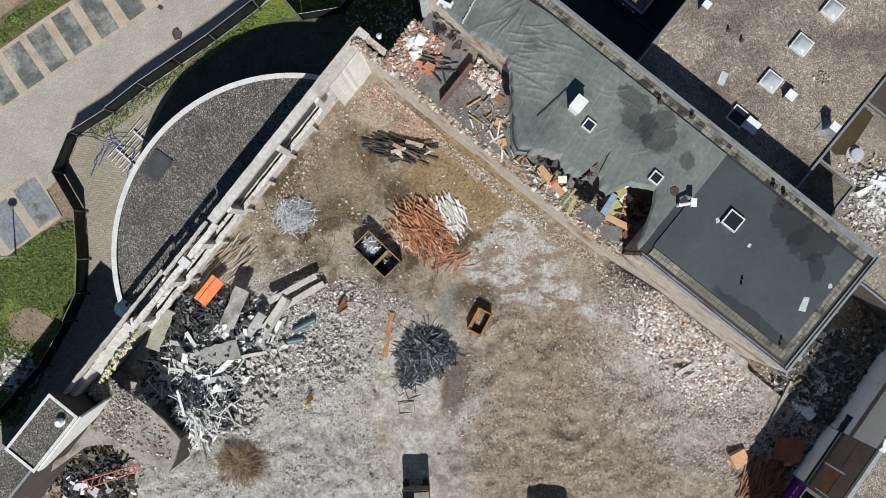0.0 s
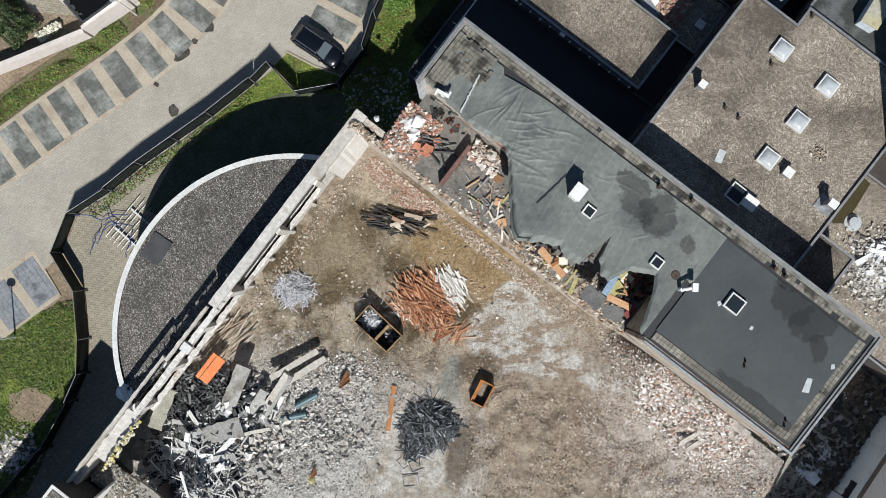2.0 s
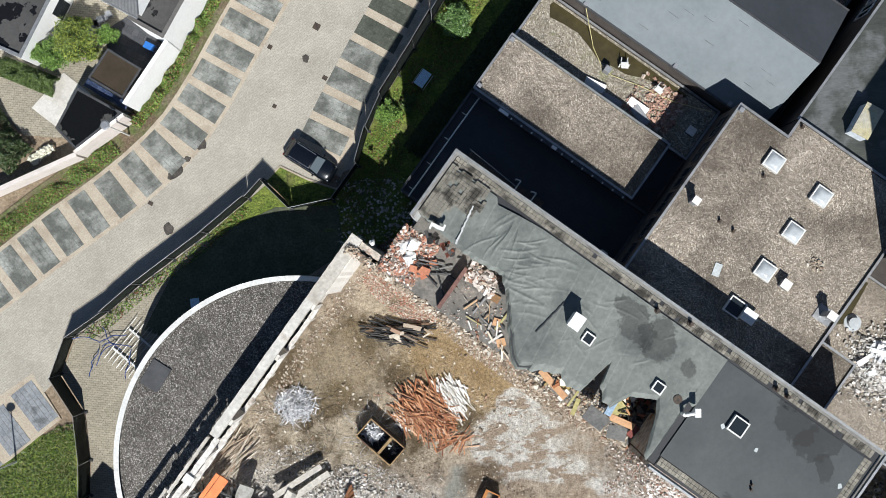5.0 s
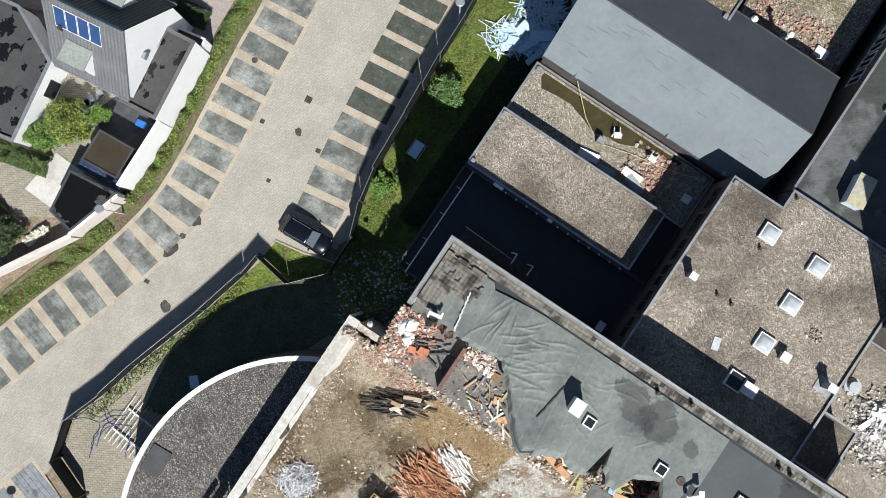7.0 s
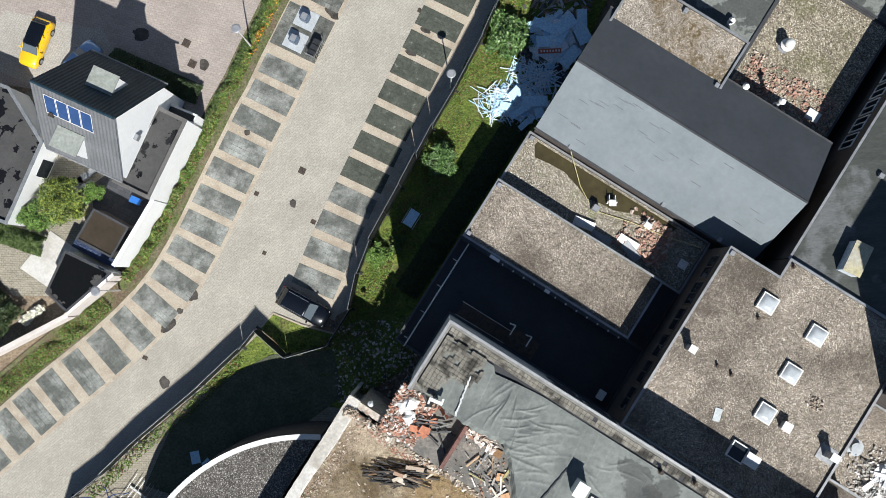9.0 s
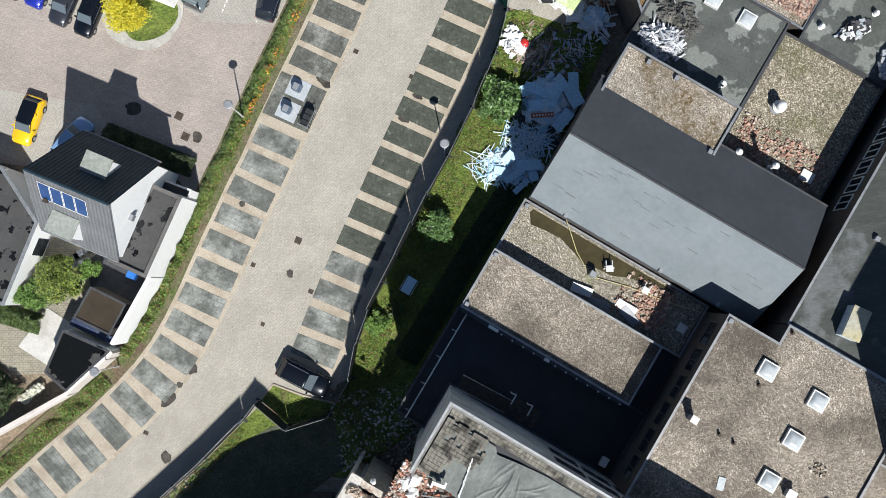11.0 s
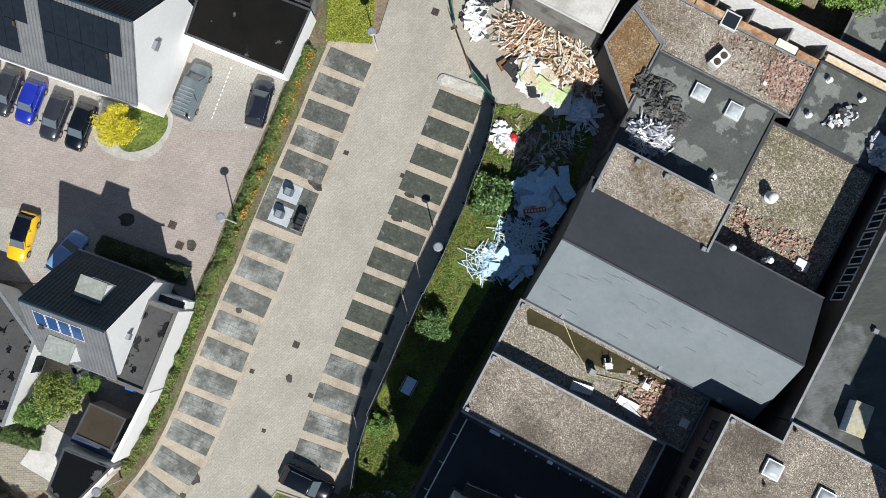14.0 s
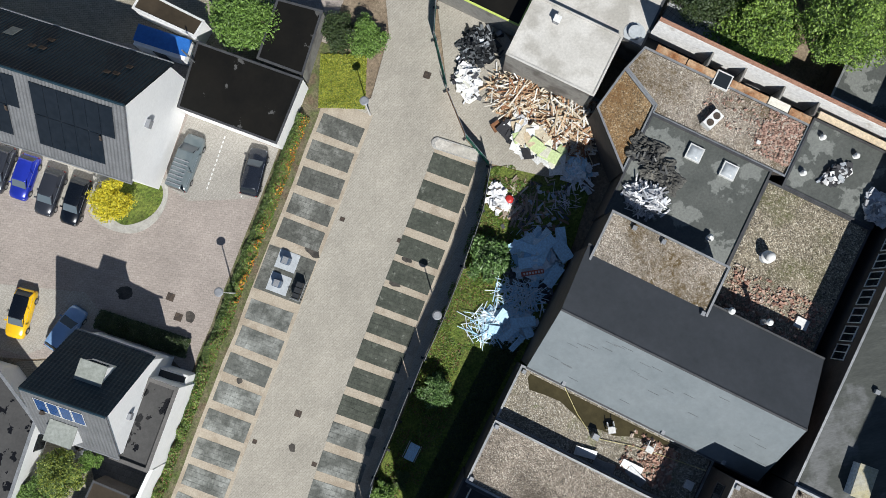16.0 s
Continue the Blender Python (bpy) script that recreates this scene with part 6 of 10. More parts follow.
def gable_house(name, label, m, length, half, eave, ridge):
    """A house with a pitched roof along x; its gable at x = 0."""
    h = thing(name, m, label, "house")
    x0 = -length
    for x in (-0.3, x0):
        bm = bmesh.new()
        lo = [bm.verts.new((x, y, z)) for y, z in ((-half + 0.1, 0), (half - 0.1, 0), (half - 0.1, eave - 0.1), (0, ridge - 0.2), (-half + 0.1, eave - 0.1))]
        hi = [bm.verts.new((x + 0.3, v.co.y, v.co.z)) for v in lo]
        bm.faces.new(lo[::-1]), bm.faces.new(hi)
        for i in range(5):
            bm.faces.new((lo[i], lo[(i + 1) % 5], hi[(i + 1) % 5], hi[i]))
        part("wall", bm, RENDER_WHITE, h)
    part("wall", boxes((x0 + 0.3, -0.3, -half + 0.1, -half + 0.4, 0, eave - 0.15)), RENDER_WHITE, h)
    part("wall", boxes((x0 + 0.3, -0.3, half - 0.4, half - 0.1, 0, eave - 0.15)), RENDER_WHITE, h)
    # north slope painted dark with a blue sky sheen, south slope paler
    for s, mt, lab in ((1, TILE_SHADE_SIDE, "tiled roof slope coloured dark blue for its shade"), (-1, TILE_SUN_SIDE, "ribbed roof slope coloured paler for the sun")):
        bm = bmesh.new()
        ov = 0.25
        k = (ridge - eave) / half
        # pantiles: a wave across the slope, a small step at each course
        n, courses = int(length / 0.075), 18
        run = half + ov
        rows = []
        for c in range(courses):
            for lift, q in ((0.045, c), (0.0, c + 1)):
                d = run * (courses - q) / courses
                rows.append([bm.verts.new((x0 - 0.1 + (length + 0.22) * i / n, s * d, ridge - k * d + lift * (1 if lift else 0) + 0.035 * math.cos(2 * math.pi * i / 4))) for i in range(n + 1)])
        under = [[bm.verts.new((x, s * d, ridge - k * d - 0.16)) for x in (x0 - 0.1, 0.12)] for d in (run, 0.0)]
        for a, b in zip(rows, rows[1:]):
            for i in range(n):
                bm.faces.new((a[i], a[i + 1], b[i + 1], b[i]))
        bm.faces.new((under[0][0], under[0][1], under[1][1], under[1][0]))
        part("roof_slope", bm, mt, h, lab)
        bm = bmesh.new()
        rod(bm, (x0, s * (half + ov + 0.06), eave - k * ov - 0.05), (0.1, s * (half + ov + 0.06), eave - k * ov - 0.05), 0.08, 8)
        part("gutter", bm, TRIM_GREY, h)
    bm = bmesh.new()
    rod(bm, (x0, 0, ridge + 0.02), (0.1, 0, ridge + 0.02), 0.12, 8)
    part("ridge_tiles", bm, TILE_SHADE_SIDE, h)
    return h, (ridge - eave) / half


def on_slope(h, s, k, ridge, x0, x1, d0, d1, lift, thick, material, name, label=""):
    """A panel on slope s of house h, from d0 to d1 metres out from the ridge in plan."""
    bm = bmesh.new()
    vs = [bm.verts.new((x, s * d, ridge - k * d + lift + t)) for t in (0, thick) for x, d in ((x0, d0), (x1, d0), (x1, d1), (x0, d1))]
    for f in ((3, 2, 1, 0), (4, 5, 6, 7), (0, 1, 5, 4), (1, 2, 6, 5), (2, 3, 7, 6), (3, 0, 4, 7)):
        bm.faces.new([vs[i] for i in f])
    return part(name, bm, material, h, label)


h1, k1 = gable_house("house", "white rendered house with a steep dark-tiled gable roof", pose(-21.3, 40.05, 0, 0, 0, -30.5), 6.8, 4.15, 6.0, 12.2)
for i in range(4):
    p = on_slope(h1, -1, k1, 12.2, -5.9 + i * 1.02, -4.92 + i * 1.02, 0.5, 1.7, 0.08, 0.05, PV_BLUE, "solar_panel", "blue solar panel with pale frame")
    x0, x1 = -5.9 + i * 1.02, -4.92 + i * 1.02
    for a, b, c, d in ((x0, x1, 0.5, 0.55), (x0, x1, 1.65, 1.7), (x0, x0 + 0.05, 0.55, 1.65), (x1 - 0.05, x1, 0.55, 1.65)):
        on_slope(h1, -1, k1, 12.2, a, b, c, d, 0.135, 0.02, TRIM_WHITE, "panel_frame")
for s, x0, x1, d0, d1 in ((1, -3.9, -1.9, 1.6, 3.0), (-1, -5.0, -2.9, 2.35, 3.85)):
    zt = 12.2 - k1 * d0 + 0.15
    d = part("dormer", boxes((x0, x1, *sorted((s * d0, s * d1)), 12.2 - k1 * d1 - 0.4, zt)), RENDER_WHITE, h1)
    part("dormer_roof", boxes((x0 - 0.12, x1 + 0.12, *sorted((s * (d0 - 0.1), s * (d1 + 0.15))), zt, zt + 0.1)), DORMER, d, "green-grey lead dormer roof")
    part("dormer_window", boxes((x0 + 0.2, x1 - 0.2, *sorted((s * (d1 + 0.003), s * (d1 + 0.05))), zt - 1.3, zt - 0.2)), WINDOW_GLASS, d)
part("wall_vent", boxes((0.003, 0.3, -0.85, -0.35, 6.5, 7.1)), LAMP_GREY, h1)
part("roof_vent", boxes((-5.6, -5.3, -1.9, -1.6, 9.6, 10.1)), IRON, h1)

ROOF_EDGE = mat("brown_grey_roof_edge", (0.1, 0.095, 0.09), (0.14, 0.132, 0.125), 1.0, 0.6, fine=6.0, fine_amt=0.2)
porch = building("house_porch", "small dark flat-roofed porch with a white rim", [(-17.9, 40.9), (-17.5, 41.6), (-20.4, 43.2), (-20.9, 42.3)], 2.7, RENDER_WHITE, BITUMEN, TRIM_WHITE, par=0.2, m=pose(0, 0, 0))
extension = building("house_extension", "white flat-roofed house extension with spotted grey roof", [(-21.6, 34.6), (-17.8, 40.8), (-20.1, 42.2), (-24.45, 36.4)], 4.85, RENDER_WHITE, ROOF_SPOTTED, ROOF_EDGE, par=0.25, par_w=0.22, m=pose(0, 0, 0))
bung = building("neighbour_house", "white flat-roofed house with black-spotted grey roof", [(-34.3, 34.0), (-30.6, 40.6), (-33.0, 45.6), (-43, 51), (-50, 42)], 3.3, RENDER_WHITE, ROOF_SPOTTED, TRIM_GREY, par=0.25, par_w=0.2, m=pose(0, 0, 0))
part("glass_door", boxes((-0.9, 0.9, 0.01, 0.06, 0.2, 2.2)), WINDOW_GLASS, bung, m=pose(-31.7, 38.6, 0, 0, 0, 60))
shed = building("garden_shed", "small garden shed with a brown felt roof", [(-26.1, 30.3), (-24.4, 32.7), (-27.2, 34.6), (-28.95, 32.2)], 2.5, FACADE_DARK, ROOF_BROWN, TRIM_DARK, par=0.1, m=pose(0, 0, 0))
carport = building("garage", "dark puddled garage roof behind the white wall", [(-30.2, 26.1), (-26.1, 28.95), (-29.85, 31.25), (-31.8, 27.95)], 2.9, RENDER_WHITE, ROOF_POOL, TRIM_DARK, par=0.06, par_w=0.1, m=pose(0, 0, 0))
TARP = mat("dark_blue_tarpaulin", (0.02, 0.035, 0.08), (0.035, 0.055, 0.12), 1.5, 0.4, fine=5.0, fine_amt=0.4, bump_amt=1.0, bump_dist=0.1)
t = thing("tarpaulin", pose(-27.7, 30.8, 0, 0, 0, -34), "dark blue tarpaulin between shed and garage", "tarpaulin")
part("sheet", boxes((-2.1, 2.1, -0.35, 0.35, 1.9, 2.0)), TARP, t)
part("post", boxes((-2.0, -1.9, -0.3, -0.2, 0, 1.9), (1.9, 2.0, -0.3, -0.2, 0, 1.9)), IRON, t)


def long_wall(name, line, w, z, material, label, category="wall"):
    bm = bmesh.new()
    ring_wall(bm, line, w, 0, z, closed=False)
    o = part(name, bm, material)
    return tagged(o, label, category, kind="structure")


RENDER_PINK = mat("pinkish_render", (0.6, 0.545, 0.51), (0.67, 0.61, 0.575), 0.5, 0.85, fine=4.0, fine_amt=0.1, bump_amt=0.1, stain=(0.54, 0.49, 0.45), stain_scale=0.5)
long_wall("wall_garden", [(-25.4, 29.4), (-21.55, 34.58)], 0.32, 3.9, RENDER_WHITE, "tall white rendered garden wall")
long_wall("wall_garden", [(-30.4, 25.7), (-26.0, 28.7)], 0.3, 2.6, RENDER_PINK, "pinkish rendered garden wall behind the verge")
long_wall("wall_garden", [(-45, 20.2), (-37.0, 23.1), (-30.6, 25.6)], 0.4, 1.8, RENDER_PINK, "low pinkish rendered garden wall")
tagged(part("terrace", slab([(-31.9, 27.6), (-29.9, 31.4), (-32.2, 33.4), (-35.2, 30.4)], -0.1, 0.05), CONCRETE_ROOF), "pale concrete terrace beside the garage", "terrace", kind="structure")
for k, (x, y, yaw) in enumerate(((-29.2, 37.5, 20), (-28.8, 36.9, 12), (-28.4, 37.9, 25))):
    t = thing("sun_lounger", pose(x, y, 0, 0, 0, yaw), "folded grey garden lounger", "lounger", "garden loungers")
    part("seat", boxes((-0.9, 0.5, -0.28, 0.28, 0.3, 0.38)), LAMP_GREY, t)
    part("back", boxes((0.5, 1.0, -0.28, 0.28, 0.38, 0.8)), LAMP_GREY, t)
    part("leg", boxes((-0.8, -0.74, -0.25, -0.19, 0, 0.3), (-0.8, -0.74, 0.19, 0.25, 0, 0.3), (0.4, 0.46, -0.25, -0.19, 0, 0.3), (0.4, 0.46, 0.19, 0.25, 0, 0.3)), GALV, t)
pool = thing("play_table", pose(-24.3, 35.2, 0.0, 0, 0, -29), "bright blue plastic play table", "table")
part("top", boxes((-0.5, 0.5, -0.3, 0.3, 0.5, 0.56)), BLUE_TARP, pool)
part("leg", boxes((-0.45, -0.38, -0.25, -0.18, 0, 0.5), (0.38, 0.45, 0.18, 0.25, 0, 0.5), (-0.45, -0.38, 0.18, 0.25, 0, 0.5), (0.38, 0.45, -0.25, -0.18, 0, 0.5)), BLUE_TARP, pool)

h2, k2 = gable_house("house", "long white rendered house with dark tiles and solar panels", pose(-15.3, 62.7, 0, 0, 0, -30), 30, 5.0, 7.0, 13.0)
for x0, x1 in ((-7.7, -0.9), (-15.4, -8.9), (-24.0, -16.6)):
    n = 6
    for i in range(n):
        w = (x1 - x0) / n
        for d0, d1 in ((0.45, 2.45), (2.48, 4.5)):
            if not (i == n - 1 and d0 > 2):
                on_slope(h2, -1, k2, 13.0, x0 + i * w + 0.015, x0 + (i + 1) * w - 0.015, d0, d1, 0.1, 0.05, PV_BLACK, "solar_panel", "black solar panel")
            else:
                on_slope(h2, -1, k2, 13.0, x0 + i * w - 0.2, x0 + i * w - 0.05, 2.6, 2.9, 0.05, 0.3, IRON, "roof_vent")
for x in (-12.0, -14.2):
    on_slope(h2, 1, k2, 13.0, x - 0.7, x + 0.1, 3.0, 3.9, 0.08, 0.06, DORMER, "roof_window")
for x, d in ((-2.6, 2.4), (-3.3, 2.3), (-2.3, 3.4), (-9.0, 2.6), (-9.8, 2.5), (-9.2, 3.6)):
    on_slope(h2, 1, k2, 13.0, x - 0.2, x + 0.2, d, d + 0.3, 0.05, 0.3, IRON, "roof_vent")
part("wall_vent", boxes((0.003, 0.35, -0.6, 0.1, 7.2, 7.9)), LAMP_GREY, h2)
garage = building("garage", "white double garage with puddled black roof", [(-6.1, 59.6), (-2.75, 64.7), (-11.1, 69.9), (-13.9, 64.6)], 3.1, RENDER_WHITE, ROOF_PUDDLED, TRIM_DARK, par=0.06, par_w=0.1, m=pose(0, 0, 0))
garage2 = building("garage", "grey garage with puddled black roof", [(-2.7, 65.1), (0.15, 70.3), (-3.5, 72.2), (-6.3, 67.4)], 3.0, FACADE_GREY, ROOF_PUDDLED, TRIM_DARK, par=0.06, par_w=0.1, m=pose(0, 0, 0))
garage3 = building("garden_annex", "flat brown-roofed annex behind the house", [(-11.3, 70.5), (-10.2, 71.7), (-15.0, 75.6), (-16.2, 74.2)], 2.8, RENDER_WHITE, ROOF_BROWN, TRIM_WHITE, par=0.1, par_w=0.1, m=pose(0, 0, 0))
t = thing("garden_cabin", pose(-14.3, 71.0, 0, 0, 0, -30), "small pale cabin with a bright blue roof", "cabin")
part("wall", boxes((-2.4, 2.4, -1.1, 0.8, 0, 2.2)), RENDER_WHITE, t)
part("roof", boxes((-2.5, 2.5, -0.75, 0.8, 2.2, 2.32)), BLUE_TARP, t)
part("door", boxes((-0.6, 0.6, -1.16, -1.103, 0, 2.0)), FRAME_DARK, t)
# pole with guy wires beside the garage
bm = bmesh.new()
rod(bm, (-11.7, 68.2, 0), (-11.7, 68.2, 6.6), 0.07, 10)
tagged(part("flue_pipe", bm, GALV), "tall steel flue pipe beside the garage", "flue")
tagged(part("backyard", slab([(-12, 70), (-6, 68), (-2, 74), (-16, 84), (-40, 92), (-44, 82)], -0.2, 0.01), PATH_PAVING), "shaded paved back gardens", "pavement", kind="structure")

# ---- cars ----
def paint(name, c, metal=0.3):
    m = mat(name, c, tuple(x * 1.12 for x in c), 1.5, 0.22, metal, fine=30.0, fine_amt=0.05, bump_amt=0.0)
    m.node_tree.nodes["Principled BSDF"].inputs["Coat Weight"].default_value = 0.7
    return m


CAR_GLASS = glass_mat("car_glass", (0.02, 0.026, 0.032), 0.05)
# paler base colour paints the sky's reflection on the windscreens
SCREEN_SKY = glass_mat("windscreen_sky_tint", (0.1, 0.125, 0.145), 0.08)
TYRE = mat("tyre_rubber", (0.015, 0.015, 0.016), (0.025, 0.025, 0.026), 4.0, 0.85, fine=20.0)
RIM = mat("alloy_rim", (0.4, 0.41, 0.43), (0.5, 0.51, 0.53), 4.0, 0.3, 0.8, fine=20.0)
RED_LENS = mat("red_lamp_lens", (0.2, 0.01, 0.01), (0.26, 0.014, 0.012), 4.0, 0.2, fine=20.0, fine_amt=0.1)
CLEAR_LENS = mat("clear_lamp_lens", (0.6, 0.62, 0.64), (0.7, 0.72, 0.74), 4.0, 0.15, fine=20.0, fine_amt=0.1)


def loft(bm, rings):
    vs = [[bm.verts.new(p) for p in r] for r in rings]
    n = len(vs[0])
    for a, b in zip(vs, vs[1:]):
        for i in range(n - 1):
            bm.faces.new((a[i], a[i + 1], b[i + 1], b[i]))
    bm.faces.new(vs[0][::-1]), bm.faces.new(vs[-1])


def car(x, y, yaw, material, label, L=4.3, W=1.78, H=1.48, van=False, rails=False, top=None, bars=False):
    if not van:
        L, W = L * 1.06, W * 1.04
    c = thing("car", pose(x, y, 0.0, 0, 0, yaw), label, "car", "parked cars")
    hood = 0.9 if not van else 1.05
    st = [(-0.5, 0.78, 0.72), (-0.485, 0.9, 0.86), (-0.42, 0.97, 0.93), (-0.2, 1.0, 0.95), (0.12, 1.0, 0.95), (0.28, 0.98, hood), (0.4, 0.94, hood * 0.92), (0.47, 0.84, hood * 0.8), (0.5, 0.66, 0.58)]
    rings = []
    for s, w, z in st:
        hw = W / 2 * w
        rings.append([(s * L, -hw * 0.96, 0.2), (s * L, -hw, 0.42), (s * L, -hw * 0.985, z * 0.82), (s * L, -hw * 0.86, z), (s * L, 0, z + 0.035), (s * L, hw * 0.86, z), (s * L, hw * 0.985, z * 0.82), (s * L, hw, 0.42), (s * L, hw * 0.96, 0.2)])
    bm = bmesh.new()
    loft(bm, rings)
    part("body", bm, material, c, smooth=True)
    r0, r1, b0, b1 = (-0.36, 0.09, -0.465, 0.25) if not van else (-0.46, 0.17, -0.495, 0.33)
    hw0, hw1 = W / 2 * 0.9, W / 2 * 0.72
    zb, zt = 0.9, H - 0.05
    bm = bmesh.new()
    loft(bm, [[(s * L, -h * 1.0, z), (s * L, -h * 0.5, z + e), (s * L, h * 0.5, z + e), (s * L, h, z)] for s, h, z, e in ((b0, hw0 * 0.88, zb, 0), (b0 * 0.55 + r0 * 0.45, hw0 * 0.92, (zb + zt) / 2, 0.0), (r0, hw1, zt, 0.0), (r1, hw1, zt, 0.0), (b1 * 0.5 + r1 * 0.5, hw0 * 0.9, (zb + zt) / 2, 0.0), (b1, hw0 * 0.93, zb, 0))])
    bmesh.ops.recalc_face_normals(bm, faces=bm.faces[:])
    part("glass", bm, CAR_GLASS, c)
    bm = bmesh.new()
    q0, q1 = b1 * L - 0.04, r1 * L + 0.05
    vs = [bm.verts.new(p) for p in ((q0, -hw0 * 0.84, zb + 0.06), (q0, hw0 * 0.84, zb + 0.06), (q1, hw1 * 0.9, zt + 0.02), (q1, -hw1 * 0.9, zt + 0.02))]
    low = [bm.verts.new(v.co - Vector((0.02, 0, 0.03))) for v in vs]
    bm.faces.new(vs), bm.faces.new(low[::-1])
    for i in range(4):
        bm.faces.new((vs[i], low[i], low[(i + 1) % 4], vs[(i + 1) % 4]))
    part("windscreen", bm, SCREEN_SKY, c)
    if bars:
        for sy in (-1, 1):
            bm = bmesh.new()
            rod(bm, ((r0 + 0.02) * L, sy * hw1 * 0.97, zt + 0.09), ((r1 - 0.02) * L, sy * hw1 * 0.97, zt + 0.09), 0.025, 6)
            part("roof_rail", bm, RIM, c)
    for sy in (-1, 1):
        bm = bmesh.new()
        rod(bm, (b0 * 0.85 * L, sy * hw0 * 0.95, zb + 0.03), (b1 * 0.8 * L, sy * hw0 * 0.97, zb + 0.03), 0.018, 5)
        part("side_trim", bm, RIM, c, "thin bright trim under the side windows")
    # pillars of the cabin and the roof
    for s in (-1, 1):
        for a, b, w in (((b0 + 0.005) * L, r0 * L, 0.9), (b1 * L, r1 * L, 0.9), ((r0 + r1) / 2 * L, (r0 + r1) / 2 * L, 0.97)):
            bm = bmesh.new()
            rod(bm, (a, s * hw0 * w, zb), (b, s * hw1, zt + 0.01), 0.035, 5)
            part("pillar", bm, material, c)
    bm = bmesh.new()
    loft(bm, [[(q * L, -hw1 * w, zt), (q * L, -hw1 * w * 0.9, zt + 0.04), (q * L, 0, zt + 0.065), (q * L, hw1 * w * 0.9, zt + 0.04), (q * L, hw1 * w, zt)] for q, w in ((r0 - 0.015, 0.95), (r0 + 0.02, 1.03), ((r0 + r1) / 2, 1.06), (r1 - 0.02, 1.03), (r1 + 0.012, 0.96))])
    part("roof", bm, top or material, c, smooth=True)
    if rails:
        for i in range(7):
            part("roof_rail", boxes(((r0 + 0.04 + i * 0.07) * L - 0.05, (r0 + 0.04 + i * 0.07) * L + 0.05, -hw1 * 0.95, hw1 * 0.95, zt + 0.07, zt + 0.12)), LAMP_GREY, c)
    for sx in (-0.3, 0.31):
        for sy in (-1, 1):
            bm = bmesh.new()
            cyl(bm, 0.32, -0.1, 0.1, pose(sx * L, sy * (W / 2 - 0.1), 0.32, 90), 18)
            w = part("wheel", bm, TYRE, c)
            bm = bmesh.new()
            cyl(bm, 0.2, -0.015, 0.015, pose(sx * L, sy * (W / 2 + 0.005), 0.32, 90), 12)
            part("rim", bm, RIM, w)
    for sy in (-1, 1):
        part("headlight", boxes((0.445 * L, 0.472 * L, *sorted((sy * W * 0.3, sy * W * 0.39)), 0.6, 0.72)), CLEAR_LENS, c)
        part("tail_light", boxes((-0.494 * L, -0.48 * L, *sorted((sy * W * 0.37, sy * W * 0.44)), 0.66, 0.86)), RED_LENS, c)
        part("mirror", boxes((0.17 * L, 0.2 * L, *sorted((sy * W * 0.47, sy * W * 0.57)), 0.88, 1.0)), material, c)
    return c


BLACK = paint("black_car_paint", (0.005, 0.007, 0.011))
NAVY = paint("dark_blue_grey_paint", (0.018, 0.022, 0.032))
GREY = paint("grey_car_paint", (0.035, 0.038, 0.048))
SLATE = paint("slate_van_paint", (0.13, 0.16, 0.17), 0.1)
BLUE = paint("bright_blue_paint", (0.015, 0.03, 0.32), 0.2)
SKY = paint("pale_blue_paint", (0.22, 0.36, 0.58), 0.2)
YELLOW = paint("yellow_car_paint", (0.75, 0.45, 0.01), 0.0)
car(-10.5, 24.3, -35, BLACK, "black estate car parked beside the hoarding", 4.5, 1.85, 1.6, bars=True)
car(-31.7, 50.1, -117, YELLOW, "bright yellow sporty hatchback with a black roof", 4.2, 1.8, 1.4, top=BLACK)
car(-28.0, 47.9, 44, SKY, "pale blue hatchback beside the house", 4.1, 1.75, 1.45)
car(-33.3, 64.4, -120, NAVY, "dark grey hatchback in the row by the house", 4.2, 1.78)
car(-31.2, 63.2, -120, GREY, "dark grey hatchback in the row by the house", 4.1, 1.76)
car(-29.2, 62.0, -120, BLUE, "bright blue hatchback in the row by the house", 3.9, 1.72)
car(-27.2, 60.2, -120, GREY, "grey hatchback in the row by the house", 4.1, 1.76)
car(-25.1, 58.9, -120, BLACK, "black hatchback in the row by the house", 4.1, 1.76)
car(-14.7, 60.2, 58, SLATE, "slate grey van with roof rails", 5.2, 1.95, 2.0, True, True)
car(-8.95, 58.1, 65, NAVY, "dark grey hatchback beside the garage", 4.1, 1.74)


def rounded(pts, times=3):
    """Corners cut again and again, to a smooth outline."""
    for _ in range(times):
        pts = [(a[0] * (1 - f) + b[0] * f, a[1] * (1 - f) + b[1] * f) for a, b in zip(pts, pts[1:] + pts[:1]) for f in (0.25, 0.75)]
    return pts


CURB = slab(rounded([(-24.8, 57.4), (-21.5, 54.9), (-18.8, 55.3), (-17.0, 57.4), (-16.9, 59.6), (-19.5, 61.0), (-23.2, 61.9)]), -0.1, 0.09)
tagged(part("pavement", CURB, mat("worn_concrete_paving", (0.37, 0.355, 0.32), (0.45, 0.435, 0.4), 0.7, 0.9, fine=5.0, fine_amt=0.25)), "rounded kerbed corner of pale concrete paving", "pavement", kind="structure")
tagged(part("lawn", slab(rounded([(-22.4, 55.9), (-19.2, 55.9), (-17.3, 57.6), (-17.6, 59.6), (-22.6, 60.0)]), 0.0, 0.11), GRASS), "small clipped lawn round the yellow tree", "grass", kind="structure")
LINE = mat("white_road_marking", (0.6, 0.6, 0.58), (0.7, 0.7, 0.68), 2.0, 0.8, fine=8.0, fine_amt=0.3)
bm = bmesh.new()
